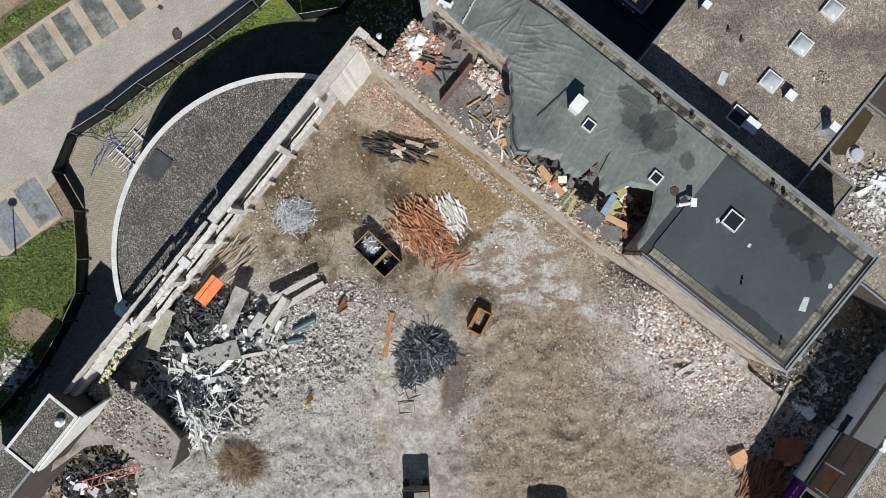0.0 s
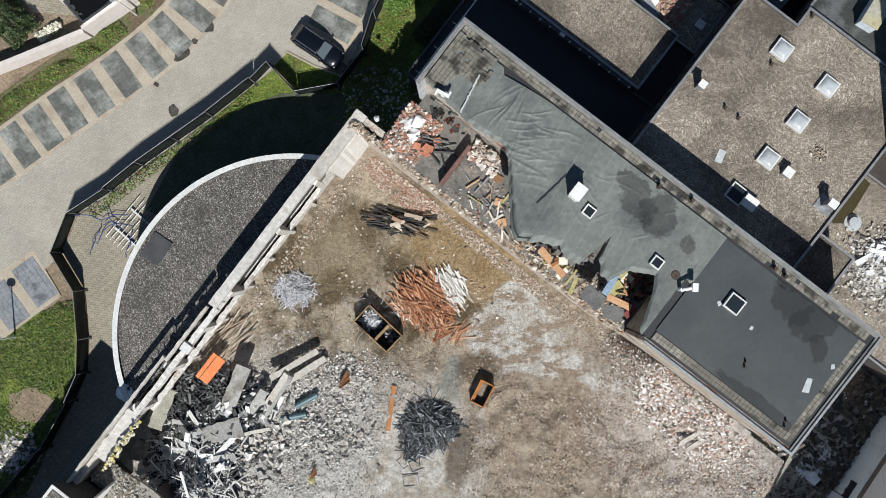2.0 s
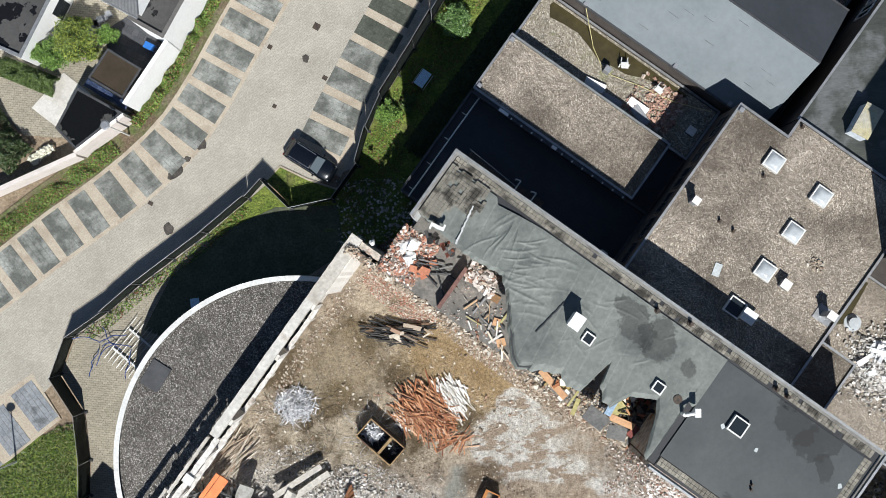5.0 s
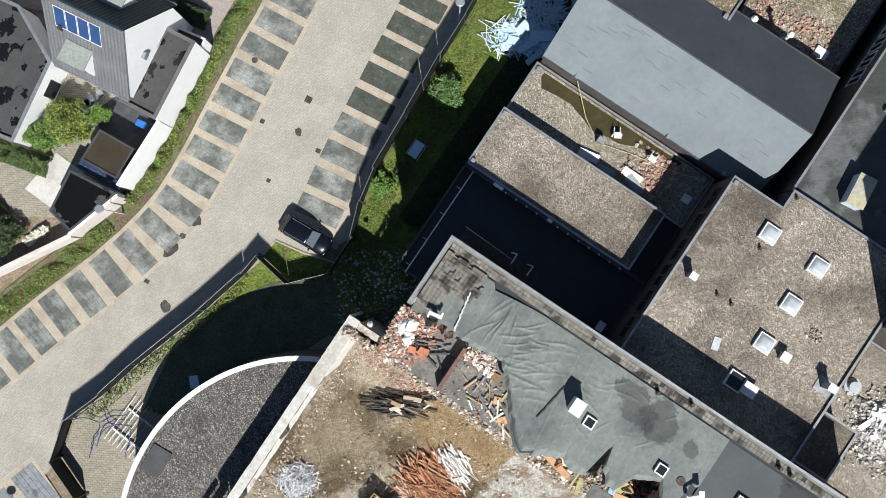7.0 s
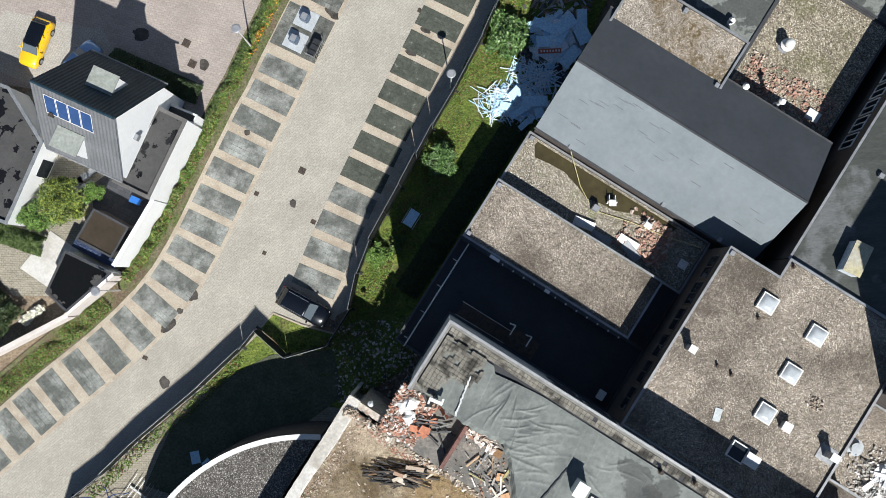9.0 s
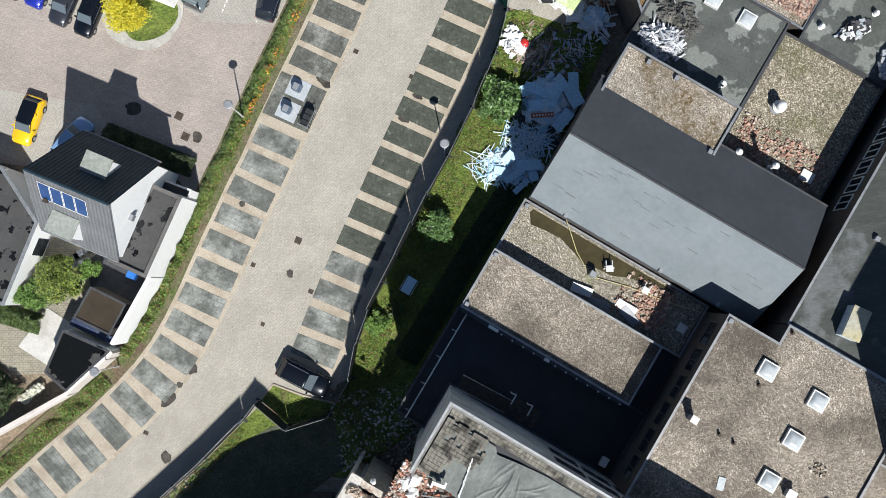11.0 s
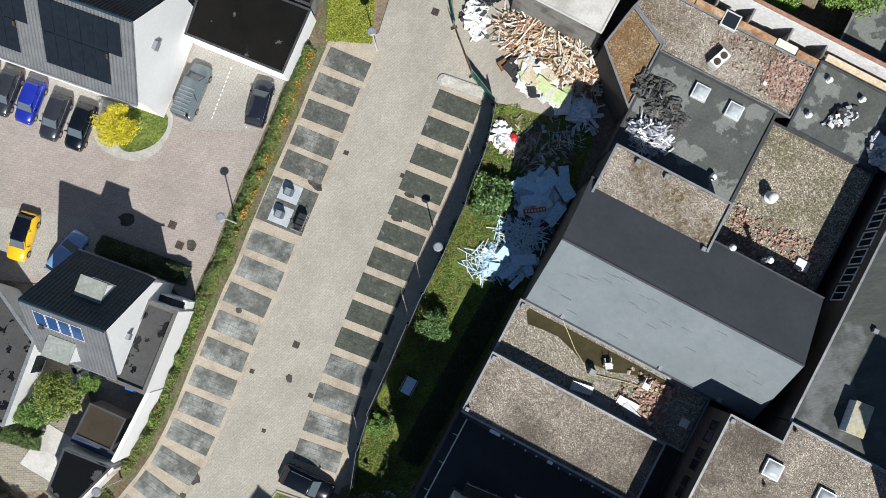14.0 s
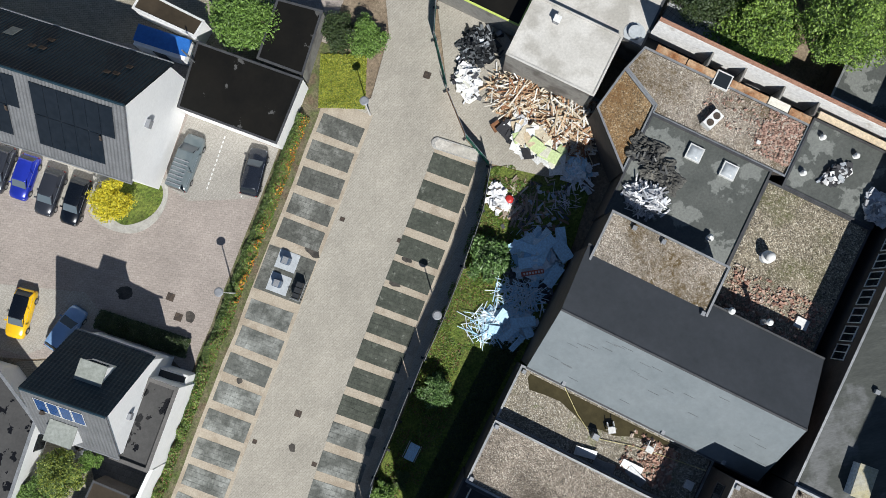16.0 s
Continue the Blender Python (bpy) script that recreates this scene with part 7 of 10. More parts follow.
for k in range(12):
    box(bm, -0.13, 0.13, -0.06, 0.06, 0, 0.006, pose(-13.2 + 0.21 * k * 1.05 - 0.3, 57.7 + 0.36 * k * 1.05, 0.011, 0, 0, 60))
    box(bm, -0.1, 0.1, -0.04, 0.04, 0, 0.006, pose(-10.6 + 0.2 * k, 56.3 + 0.34 * k, 0.011, 0, 0, 60))
tagged(part("road_marking", bm, LINE), "dashed white bay line on the paving", "road marking", kind="structure")

tagged(part("pavement", slab([(-17.3, 59.0), (-15.4, 56.9), (-8.0, 55.6), (-6.2, 59.6), (-13.9, 64.6)], -0.1, 0.008), PAVE_GREY := paver_mat("pale_grey_paving", (0.36, 0.337, 0.3), (0.42, 0.396, 0.355), (0.28, 0.262, 0.23), turn=30)), "pale grey paving before the garage", "pavement", kind="structure")
tagged(part("pavement", slab([(-24.0, -9.6), (-6.4, -9.0), (-3.0, -6.0), (-3.0, -4.9), (-24.0, -4.9)], -0.1, 0.008), PAVE_GREY, m=pose(-15.3, 62.7, 0, 0, 0, -30)), "pale grey paving under the row of cars", "pavement", kind="structure")
tagged(part("pavement", slab([(-34.5, 53.5), (-26.0, 50.8), (-24.4, 47.6), (-32.5, 46.4), (-37, 49)][::-1], -0.1, 0.008), PAVE_GREY), "pale grey driveway beside the house", "pavement", kind="structure")

# ---- plants ----
def leaf_mat(name, colours, rough=0.55):
    m = island_mat(name, colours, rough, fine=3.0)
    b = m.node_tree.nodes["Principled BSDF"]
    b.inputs["Subsurface Weight"].default_value = 0.0
    return m


GREEN = leaf_mat("green_leaves", [(0.06, 0.1, 0.02), (0.085, 0.13, 0.03), (0.04, 0.075, 0.018), (0.11, 0.16, 0.04), (0.07, 0.11, 0.025)])
FRESH = leaf_mat("bright_green_leaves", [(0.12, 0.22, 0.035), (0.16, 0.28, 0.05), (0.09, 0.17, 0.03), (0.2, 0.33, 0.07), (0.07, 0.13, 0.025)])
YELLOWISH = leaf_mat("yellow_leaves", [(0.62, 0.52, 0.02), (0.7, 0.6, 0.04), (0.5, 0.44, 0.02), (0.4, 0.4, 0.03), (0.66, 0.56, 0.03)])
OLIVE = leaf_mat("olive_ground_cover", [(0.2, 0.25, 0.028), (0.3, 0.33, 0.035), (0.13, 0.18, 0.02), (0.38, 0.37, 0.05)])
DARK = leaf_mat("dark_green_leaves", [(0.03, 0.055, 0.014), (0.045, 0.075, 0.02), (0.022, 0.042, 0.012), (0.06, 0.09, 0.028)])
WOOD_GREEN = leaf_mat("woodland_leaves", [(0.14, 0.25, 0.035), (0.2, 0.33, 0.05), (0.09, 0.16, 0.026), (0.27, 0.4, 0.075), (0.05, 0.09, 0.018)])
VERGE = leaf_mat("mixed_verge_leaves", [(0.1, 0.19, 0.03), (0.15, 0.25, 0.04), (0.06, 0.11, 0.02), (0.22, 0.28, 0.06), (0.16, 0.14, 0.05), (0.11, 0.2, 0.03), (0.09, 0.15, 0.025), (0.22, 0.09, 0.06)])
FLOWERS = leaf_mat("orange_flowers", [(0.6, 0.2, 0.02), (0.7, 0.3, 0.03), (0.5, 0.14, 0.02), (0.65, 0.42, 0.05)])
FRESH_GRASS = leaf_mat("long_grass", [(0.07, 0.12, 0.02), (0.1, 0.16, 0.03), (0.14, 0.19, 0.04), (0.05, 0.09, 0.018), (0.2, 0.21, 0.08)])
BARK = mat("brown_bark", (0.07, 0.05, 0.035), (0.12, 0.09, 0.065), 3.0, 0.95, fine=9.0, fine_amt=0.5, bump_amt=1.0, bump_dist=0.05)
prng = np.random.default_rng(11)


def leaves(at, size, up=0.6):
    """One small bent leaf a place."""
    n = len(at)
    nrm = prng.normal(0, 1, (n, 3))
    nrm[:, 2] = np.abs(nrm[:, 2]) + up
    nrm /= np.linalg.norm(nrm, axis=1, keepdims=True)
    t = np.cross(nrm, prng.normal(0, 1, (n, 3)))
    t /= np.linalg.norm(t, axis=1, keepdims=True) + 1e-9
    b = np.cross(nrm, t)
    s = (size * prng.uniform(0.6, 1.3, n))[:, None]
    v = np.stack([at - t * s, at - b * s * 0.5 - nrm * s * 0.12, at + t * s, at + b * s * 0.5 - nrm * s * 0.12], 1)
    return v.reshape(-1, 3), np.arange(n * 4).reshape(-1, 4)


def blob(n, c, r, shell=0.55):
    d = prng.normal(0, 1, (n, 3))
    d /= np.linalg.norm(d, axis=1, keepdims=True)
    k = (shell + (1 - shell) * prng.random((n, 1)))
    return np.array(c) + d * k * np.array(r)


def crown_points(n, c, r, clumps):
    """Leaves in many clumps set on an uneven ellipsoid, so that gaps and a ragged outline remain."""
    cs = blob(clumps, c, np.array(r) * 0.82, 0.25)
    out = []
    for q in cs:
        k = prng.uniform(0.22, 0.42)
        out.append(blob(n // clumps, q, (r[0] * k, r[1] * k, r[2] * k * 0.9), 0.35))
    p = np.concatenate(out)
    return p[p[:, 2] > 0.05]


def tree(x, y, z, r, h, material, label, n=5000, clumps=40, size=0.09, category="tree", trunk=0.12):
    t = thing("tree" if category == "tree" else "bush", pose(x, y, z), label, category)
    bm = bmesh.new()
    top = (h - r * 0.6)
    cyl(bm, trunk, 0, top, seg=8, r2=trunk * 0.45)
    for k in range(7):
        a = k * 2.4
        rod(bm, (0, 0, top * (0.45 + 0.07 * k)), (r * 0.65 * math.cos(a), r * 0.65 * math.sin(a), top * (0.75 + 0.06 * k)), trunk * 0.3, 5)
    part("trunk", bm, BARK, t)
    v, f = leaves(crown_points(n, (0, 0, h - r * 0.75), (r, r, r * 0.8), clumps), size)
    o = new("crown", mesh_np("crown", v, f, material))
    o.parent = t
    return t


tree(-21.5, 58.0, 0.1, 2.1, 3.8, YELLOWISH, "small yellow-leaved tree on the corner lawn", 12000, 55, 0.1)
BUSH = leaf_mat("broad_bush_leaves", [(0.07, 0.14, 0.035), (0.12, 0.22, 0.06), (0.04, 0.085, 0.022), (0.17, 0.28, 0.1), (0.09, 0.17, 0.045)], 0.4)
tree(9.8, 46.2, 0, 2.4, 3.0, BUSH, "spreading green bush behind the hoarding", 6500, 42, 0.16, "bush")
tree(3.0, 35.8, 0, 1.7, 2.4, BUSH, "round green bush growing out of the lawn", 8000, 40, 0.1, "bush")
tree(-3.4, 28.1, 0, 1.3, 1.7, FRESH, "loose green bush growing against the hoarding", 5000, 30, 0.09, "bush")
tree(-1.8, 28.9, 0, 0.9, 1.4, GREEN, "small round green bush growing behind the hoarding", 2600, 18, 0.09, "bush")
SUNNY = leaf_mat("sunlit_garden_leaves", [(0.1, 0.16, 0.03), (0.18, 0.24, 0.045), (0.3, 0.34, 0.05), (0.06, 0.1, 0.02), (0.24, 0.3, 0.05)])
tree(-30.4, 35.2, 0, 2.6, 4.2, SUNNY, "leafy yellow-green garden tree beside the house", 10000, 34, 0.1)
tree(-32.6, 34.6, 0, 1.7, 3.2, FRESH, "bright green garden tree", 7000, 36, 0.1)
tree(-29.9, 37.0, 0, 1.3, 2.8, SUNNY, "yellow-green leafy shrub in the shaded garden", 6000, 30, 0.09, "bush")
tree(-27.6, 36.3, 0, 1.1, 2.2, FRESH, "yellow-green shrub beside the terrace", 4000, 24, 0.09, "bush")
tree(-6.8, 71.4, 0, 3.3, 5.2, FRESH, "broad bright green tree behind the garage", 24000, 80, 0.13)
tree(3.4, 67.7, 0, 2.1, 2.8, FRESH, "bright green shrub on the planted corner", 11000, 45, 0.1, "bush")
tree(1.2, 69.0, 0, 2.0, 2.4, DARK, "dark green shrub on the planted corner", 8000, 40, 0.1, "bush")
for i, (x, y, r, h, mt) in enumerate(((36.5, 60.5, 4.2, 7.0, WOOD_GREEN), (42.5, 58.5, 4.2, 9.5, WOOD_GREEN), (47.5, 60.0, 4.5, 8.0, GREEN), (40.0, 66.0, 5.0, 10.0, GREEN), (33.0, 65.5, 4.2, 8.0, DARK), (46.5, 66.5, 5, 9, WOOD_GREEN), (29.5, 68.5, 3.6, 7.5, DARK), (52.5, 62, 4.6, 8.5, WOOD_GREEN))):
    tree(x, y, 0, r, h, mt, "tall broad green tree behind the school", 30000, 70, 0.13, trunk=0.25)


def hedge(name, label, material, line, w, h, n, size=0.09, z=0.0, category="hedge", rag=0.35):
    """Leaves along a line, in an uneven mound."""
    line = [Vector(p) for p in line]
    seg = [(b - a).length for a, b in zip(line, line[1:])]
    out = []
    for a, b, L in zip(line, line[1:], seg):
        k = int(n * L / sum(seg))
        s = prng.random(k)
        d = (b - a).normalized()
        off = prng.uniform(-1, 1, k)
        px = a.x + (b.x - a.x) * s - d.y * off * w
        py = a.y + (b.y - a.y) * s + d.x * off * w
        lump = np.array([0.65 + rag * noise.noise((x * 0.9, y * 0.9, 1)) * 1.6 + 0.2 * noise.noise((x * 2.7, y * 2.7, 3)) for x, y in zip(px, py)])
        hh = h * np.maximum(0.08, lump) * (1 - 0.55 * off ** 2)
        out.append(np.stack([px, py, z + hh * (0.35 + 0.65 * prng.random(k) ** 0.5)], 1))
    p = np.concatenate(out)
    v, f = leaves(p, size)
    return stuff(name, v, f, material, label, category)


hedge("verge_plants", "overgrown weeds and ground cover on the verge", VERGE, side(LEFT, 3.5)[:17], 0.55, 0.9, 19000, 0.11, category="plants", rag=0.8)
hedge("verge_plants", "weedy green verge in front of the garden wall", VERGE, side(LEFT, 3.3)[17:], 0.8, 0.6, 8000, 0.1, category="plants", rag=0.8)
hedge("flower_border", "orange flowers in the border", FLOWERS, [(q[0], q[1]) for q in side(LEFT, 3.2)[:8]], 0.3, 0.9, 700, 0.1, category="flowers", rag=1.2)
hedge("shrub_border", "tall green shrubs along the court", GREEN, side(LEFT, 3.9)[:13], 0.35, 1.0, 7000, 0.1, category="plants")
hedge("ground_cover", "yellow-green ground cover on the planted corner", OLIVE, [(-0.2, 62.2), (1.0, 67.0)], 2.1, 0.5, 15000, 0.09, category="plants")
hedge("hedge", "dark clipped hedge beside the white house", DARK, [(-25.2, 48.2), (-17.8, 43.9)], 0.9, 1.6, 12000, 0.09)
hedge("hedge", "rounded green garden hedge", GREEN, [(-37.5, 34.2), (-32.8, 32.0)], 0.9, 1.8, 12000, 0.08)
hedge("hedge", "dark garden hedge", DARK, [(-41, 33), (-38, 27.5), (-36.0, 25.5)], 1.6, 2.6, 12000, 0.1)
hedge("weeds", "weeds along the foot of the hoarding", VERGE, [(-16.5, 20.4), (-20.3, 17.4), (-26.4, 13.2), (-29.2, 11.0), (-31.0, 10.0)], 0.5, 0.5, 1500, 0.11, category="weeds", rag=1.3)
hedge("ivy", "dark ground ivy along the school wall", DARK, [(-1.5, 24.5), (6.5, 34.3), (10.0, 38.5)], 1.1, 0.5, 15000, 0.1, category="plants")
hedge("weeds", "weeds in the corner by the hoarding", VERGE, [(11.0, 52.8), (15.2, 51.0)], 0.8, 0.4, 2200, 0.1, category="weeds")
hedge("hydrangea", "white hydrangea flowers in the shaded garden", leaf_mat("white_flowers", [(0.7, 0.68, 0.55), (0.8, 0.78, 0.66)]), [(-35.4, 25.6), (-33.4, 26.8)], 0.4, 0.9, 350, 0.16, category="flowers")
# grass blades over the lawn
gp = []
while len(gp) < 16000:
    x, y = prng.uniform(-14, 14), prng.uniform(18, 54)
    if noise.noise((x * 0.4, y * 0.4, 8)) > -0.15:
        if 0.4 < x + 5.4 - 0.622 * (y - 26.7) < 5.0:
            gp.append((x, y, 0.05))
v, f = leaves(np.array(gp), 0.1, 0.2)
stuff("grass_tufts", v, f, VERGE, "uneven grass tufts on the lawn", "grass")

gp = []
while len(gp) < 15000:
    x, y = prng.uniform(-46, -31.8), prng.uniform(-16, 2.2)
    if y < 2.4 - 0.66 * (-33.6 - x) and x < -32.6 - 0.5 * max(0.0, -6.0 - y) and (noise.noise((x * 0.5, y * 0.5, 8)) + 0.9 * (ell(x, y, -36.6, -6.9, 2.3, 1.7) - 1.0) > prng.uniform(-0.4, 0.3)):
        gp.append((x, y, 0.06))
v, f = leaves(np.array(gp), 0.13, 0.3)
stuff("grass_tufts", v, f, FRESH_GRASS, "long uneven grass on the lawn by the road", "grass")

# ---- things on the school's roofs (u, v on the school's grid) ----
DOME = mat("milky_skylight_dome", (0.4, 0.43, 0.45), (0.5, 0.53, 0.55), 1.5, 0.2, fine=4.0, fine_amt=0.12, bump_amt=0.05)
PVC_WHITE = mat("white_plastic", (0.72, 0.72, 0.7), (0.8, 0.8, 0.78), 1.5, 0.5, fine=6.0, fine_amt=0.12)
SCRAP_MEMBRANE = mat("pale_membrane_scrap", (0.42, 0.46, 0.47), (0.52, 0.56, 0.57), 2.0, 0.5, fine=5.0, fine_amt=0.2, bump_amt=0.8)


def at(u, v, z, yaw=0.0):
    return GRID @ pose(u, v, z, 0, 0, yaw)


def skylight(u, v, z, s=0.95, label="square skylight with a milky dome", dome=True, glass=False):
    t = thing("skylight", at(u, v, z), label, "skylight", "skylights")
    h = s / 2
    bm = boxes((-h - 0.1, h + 0.1, -h - 0.1, -h, 0, 0.3), (-h - 0.1, h + 0.1, h, h + 0.1, 0, 0.3), (-h - 0.1, -h, -h, h, 0, 0.3), (h, h + 0.1, -h, h, 0, 0.3))
    part("curb", bm, TRIM_WHITE, t)
    bm = bmesh.new()
    n = 8
    g = {}
    for i in range(n + 1):
        for j in range(n + 1):
            a, b = 2 * i / n - 1, 2 * j / n - 1
            g[i, j] = bm.verts.new((a * h, b * h, (0.26 if not dome else 0.3 + 0.22 * (1 - a ** 4) * (1 - b ** 4))))
    for i in range(n):
        for j in range(n):
            bm.faces.new((g[i, j], g[i + 1, j], g[i + 1, j + 1], g[i, j + 1]))
    part("dome" if dome else "pane", bm, WINDOW_GLASS if glass else DOME, t, smooth=True)
    return t


def chimney(u, v, z, w, l, h, material, label, cap=True, yaw=0.0):
    t = thing("roof_vent", at(u, v, z, yaw), label, "roof vent")
    bm = boxes((-w / 2, w / 2, -l / 2, l / 2, 0, h))
    bmesh.ops.bevel(bm, geom=bm.edges[:], offset=0.025, segments=1, affect="EDGES")
    part("casing", bm, material, t)
    if cap:
        part("cap", boxes((-w / 2 - 0.06, w / 2 + 0.06, -l / 2 - 0.06, l / 2 + 0.06, h, h + 0.06)), PVC_WHITE, t)
    return t


def pipe(u, v, z, r, h, material, label, hood=False):
    t = thing("vent_pipe", at(u, v, z), label, "vent pipe", "vent pipes")
    bm = bmesh.new()
    cyl(bm, r, 0, h, seg=14)
    cyl(bm, r * 1.6, 0, 0.04, seg=14)
    part("pipe", bm, material, t)
    if hood:
        bm = bmesh.new()
        cyl(bm, r * 1.8, h + 0.06, h + 0.3, seg=16, r2=r * 0.9)
        cyl(bm, r * 1.2, h, h + 0.06, seg=16)
        part("hood", bm, PVC_WHITE, t)


R = TOP + 0.06
chimney(13.6, -5.0, R, 0.75, 1.0, 1.5, PVC_WHITE, "boxy white roof vent on the grey membrane")
skylight(15.1, -5.45, R, 0.6, "small glazed roof window", False, True)
skylight(21.0, -5.4, R, 0.6, "small glazed roof window", False, True)
skylight(27.0, -4.4, R, 1.0, "square roof light with a dark open shaft", False, True)
t = thing("vent_elbow", at(23.4, -5.9, R, 35), "bent white ventilation elbow", "roof vent")
bm = bmesh.new()
cyl(bm, 0.14, 0, 0.8), rod(bm, (0, 0, 0.8), (0.8, 0.2, 1.0), 0.13, 10)
part("pipe", bm, PVC_WHITE, t)
part("head", boxes((0.6, 1.0, -0.1, 0.5, 0.85, 1.15)), PVC_WHITE, t)
pipe(22.6, -5.3, R, 0.32, 0.12, IRON, "round dark roof outlet")
t = thing("vent_elbow", at(2.1, -5.2, R, 10), "white T-shaped vent fitting on the membrane", "roof vent")
part("pipe", boxes((-0.12, 0.12, -0.12, 0.12, 0, 0.7), (-0.5, 0.5, -0.12, 0.12, 0.7, 0.9), (-0.5, -0.36, -0.35, -0.12, 0.7, 0.9), (0.36, 0.5, 0.12, 0.35, 0.7, 0.9)), PVC_WHITE, t)
for u, v in ((30.1, -7.15), (30.25, -7.45), (34.8, -8.7), (34.95, -9.05)):
    pipe(u, v, R, 0.07, 0.3, IRON, "short black roof pipe")
for u, v in ((17.9, -1.1), (27.7, -0.75), (28.6, -0.75), (20.3, -0.5)):
    pipe(u, v, TOP + 0.1, 0.13, 0.5, IRON, "short dark vent pipe beside the parapet")
for u, v, w, l, yaw in ((34.5, -5.8, 0.5, 1.1, 20), (35.1, -3.7, 0.3, 0.35, 40), (29.0, -5.0, 0.25, 0.3, 10), (26.2, -5.0, 0.3, 0.35, 60)):
    o = part("membrane_scrap", slab([(-w / 2, -l / 2), (w / 2, -l / 2.3), (w / 2.4, l / 2), (-w / 3, l / 2.2)], 0, 0.012), SCRAP_MEMBRANE, m=at(u, v, R + 0.003, yaw))
    tagged(o, "pale scrap of roofing membrane", "membrane scrap", "membrane scraps")

# pavers on the parapet strip
PAVER = mat("grey_roof_paver", (0.19, 0.177, 0.145), (0.29, 0.27, 0.225), 0.35, 0.9, fine=6.0, fine_amt=0.4, obj=0.25, stain=(0.06, 0.054, 0.044), stain_scale=0.8)
paver_bm = bmesh.new()
box(paver_bm, -0.135, 0.135, -0.135, 0.135, 0, 0.05)
PAVER_MESH = mesh_of(paver_bm, "paver", PAVER)
strip_ob = part("paver_bed", boxes((0.3, 36.2, -1.1, -0.3, TOP - 0.05, TOP + 0.005), (35.35, 36.2, -10.0, -1.1, TOP - 0.05, TOP + 0.005), (23.9, 35.35, -10.0, -9.15, TOP - 0.05, TOP + 0.005)), BITUMEN, wing)
spots = [(0.5 + i * 0.3, -0.47 - j * 0.3) for i in range(118) for j in range(2) if random.random() > 0.03] + [(35.52 + j * 0.3, -1.2 - i * 0.3) for i in range(29) for j in range(2)] + [(24.1 + i * 0.3, -9.35 - j * 0.3) for i in range(38) for j in range(2)]
for i in range(13):
    for j in range(2, 16):
        if i * 0.3 < 3.5 - abs(j - 6) * 0.1 - (1.4 if j > 9 else 0) and random.random() > 0.08:
            spots.append((0.5 + i * 0.3, -0.47 - j * 0.3))
for k, (u, v) in enumerate(spots[:300]):
    o = new("paver", PAVER_MESH)
    o.parent = wing
    o.matrix_basis = pose(u, v, TOP + 0.02 + (0.22 if v < -1.0 and u < 4.5 else 0), random.uniform(-1, 1), random.uniform(-1, 1), random.uniform(-2, 2))
bm = bmesh.new()
for u, v in spots[300:]:
    box(bm, -0.135, 0.135, -0.135, 0.135, 0, 0.05, pose(u, v, TOP + 0.02 + (0.22 if v < -1.0 and u < 4.5 else 0), 0, 0, random.uniform(-2, 2)))
tagged(part("paver_field", bm, PAVER, wing), "worn grey roof pavers", kind="stuff")

# ---- debris on the laid-open storey ----
PALE_BRICK = island_mat("pale_red_brick_bits", [(0.42, 0.25, 0.19), (0.5, 0.34, 0.27), (0.36, 0.2, 0.15), (0.55, 0.46, 0.39), (0.46, 0.3, 0.23), (0.3, 0.2, 0.15)])


def local_bits(name, label, material, n, u0, u1, v0, v1, z, smin, smax, power=2.5, category="rubble", keep=None):
    pts = []
    while len(pts) < n:
        u, v = rng.uniform(u0, u1), rng.uniform(v0, v1)
        if noise.noise((u * 0.5, v * 0.5, 6)) + rng.uniform(-0.4, 0.7) > 0 and (keep is None or keep(u, v)):
            w = GRID @ Vector((u, v, 0))
            pts.append((w.x, w.y))
    return scatter(name, label, material, rng, np.array(pts), smin, smax, lambda x, y: z, power=power, category=category)


RED_BITS = island_mat("bright_red_brick_bits", [(0.46, 0.24, 0.17), (0.54, 0.33, 0.25), (0.4, 0.18, 0.12), (0.64, 0.55, 0.48), (0.48, 0.27, 0.2), (0.74, 0.7, 0.66), (0.4, 0.3, 0.23), (0.3, 0.24, 0.2)])
open_part = lambda u, v: v < tear_v(u) - 0.1
local_bits("brick_rubble", "red brick rubble on the torn wing's end", RED_BITS, 2200, -0.3, 2.9, -10.1, -6.2, 9.75, 0.04, 0.24, 3, keep=open_part)
local_bits("masonry_rubble", "mixed rubble on the laid-open floor", MIXED_BITS, 420, 5.6, 11.5, -10.1, -5.0, 9.75, 0.03, 0.2, 5, keep=open_part)
local_bits("masonry_rubble", "tan rubble on the laid-open floor", TAN_BITS, 1900, 11, 23, -10.2, -6.0, 9.75, 0.03, 0.26, 4, keep=open_part)
local_bits("masonry_rubble", "crumbs along the broken wall top", TAN_BITS, 1500, -3, 23, -10.55, -10.0, 9.5, 0.05, 0.28)
local_bits("plaster_rubble", "white plaster at the edge of the torn roofing", MIXED_BITS, 420, 5.6, 8.2, -7.0, -5.6, 10.0, 0.07, 0.4)
INSULATION = island_mat("yellow_insulation", [(0.36, 0.28, 0.1), (0.42, 0.34, 0.15), (0.4, 0.17, 0.065), (0.3, 0.12, 0.05), (0.5, 0.42, 0.28), (0.06, 0.055, 0.05), (0.46, 0.24, 0.12), (0.4, 0.4, 0.39), (0.03, 0.03, 0.032)])
TAR = island_mat("torn_black_roofing", [(0.02, 0.02, 0.022), (0.035, 0.034, 0.034), (0.05, 0.05, 0.052), (0.015, 0.015, 0.016), (0.16, 0.05, 0.03)], 0.5)
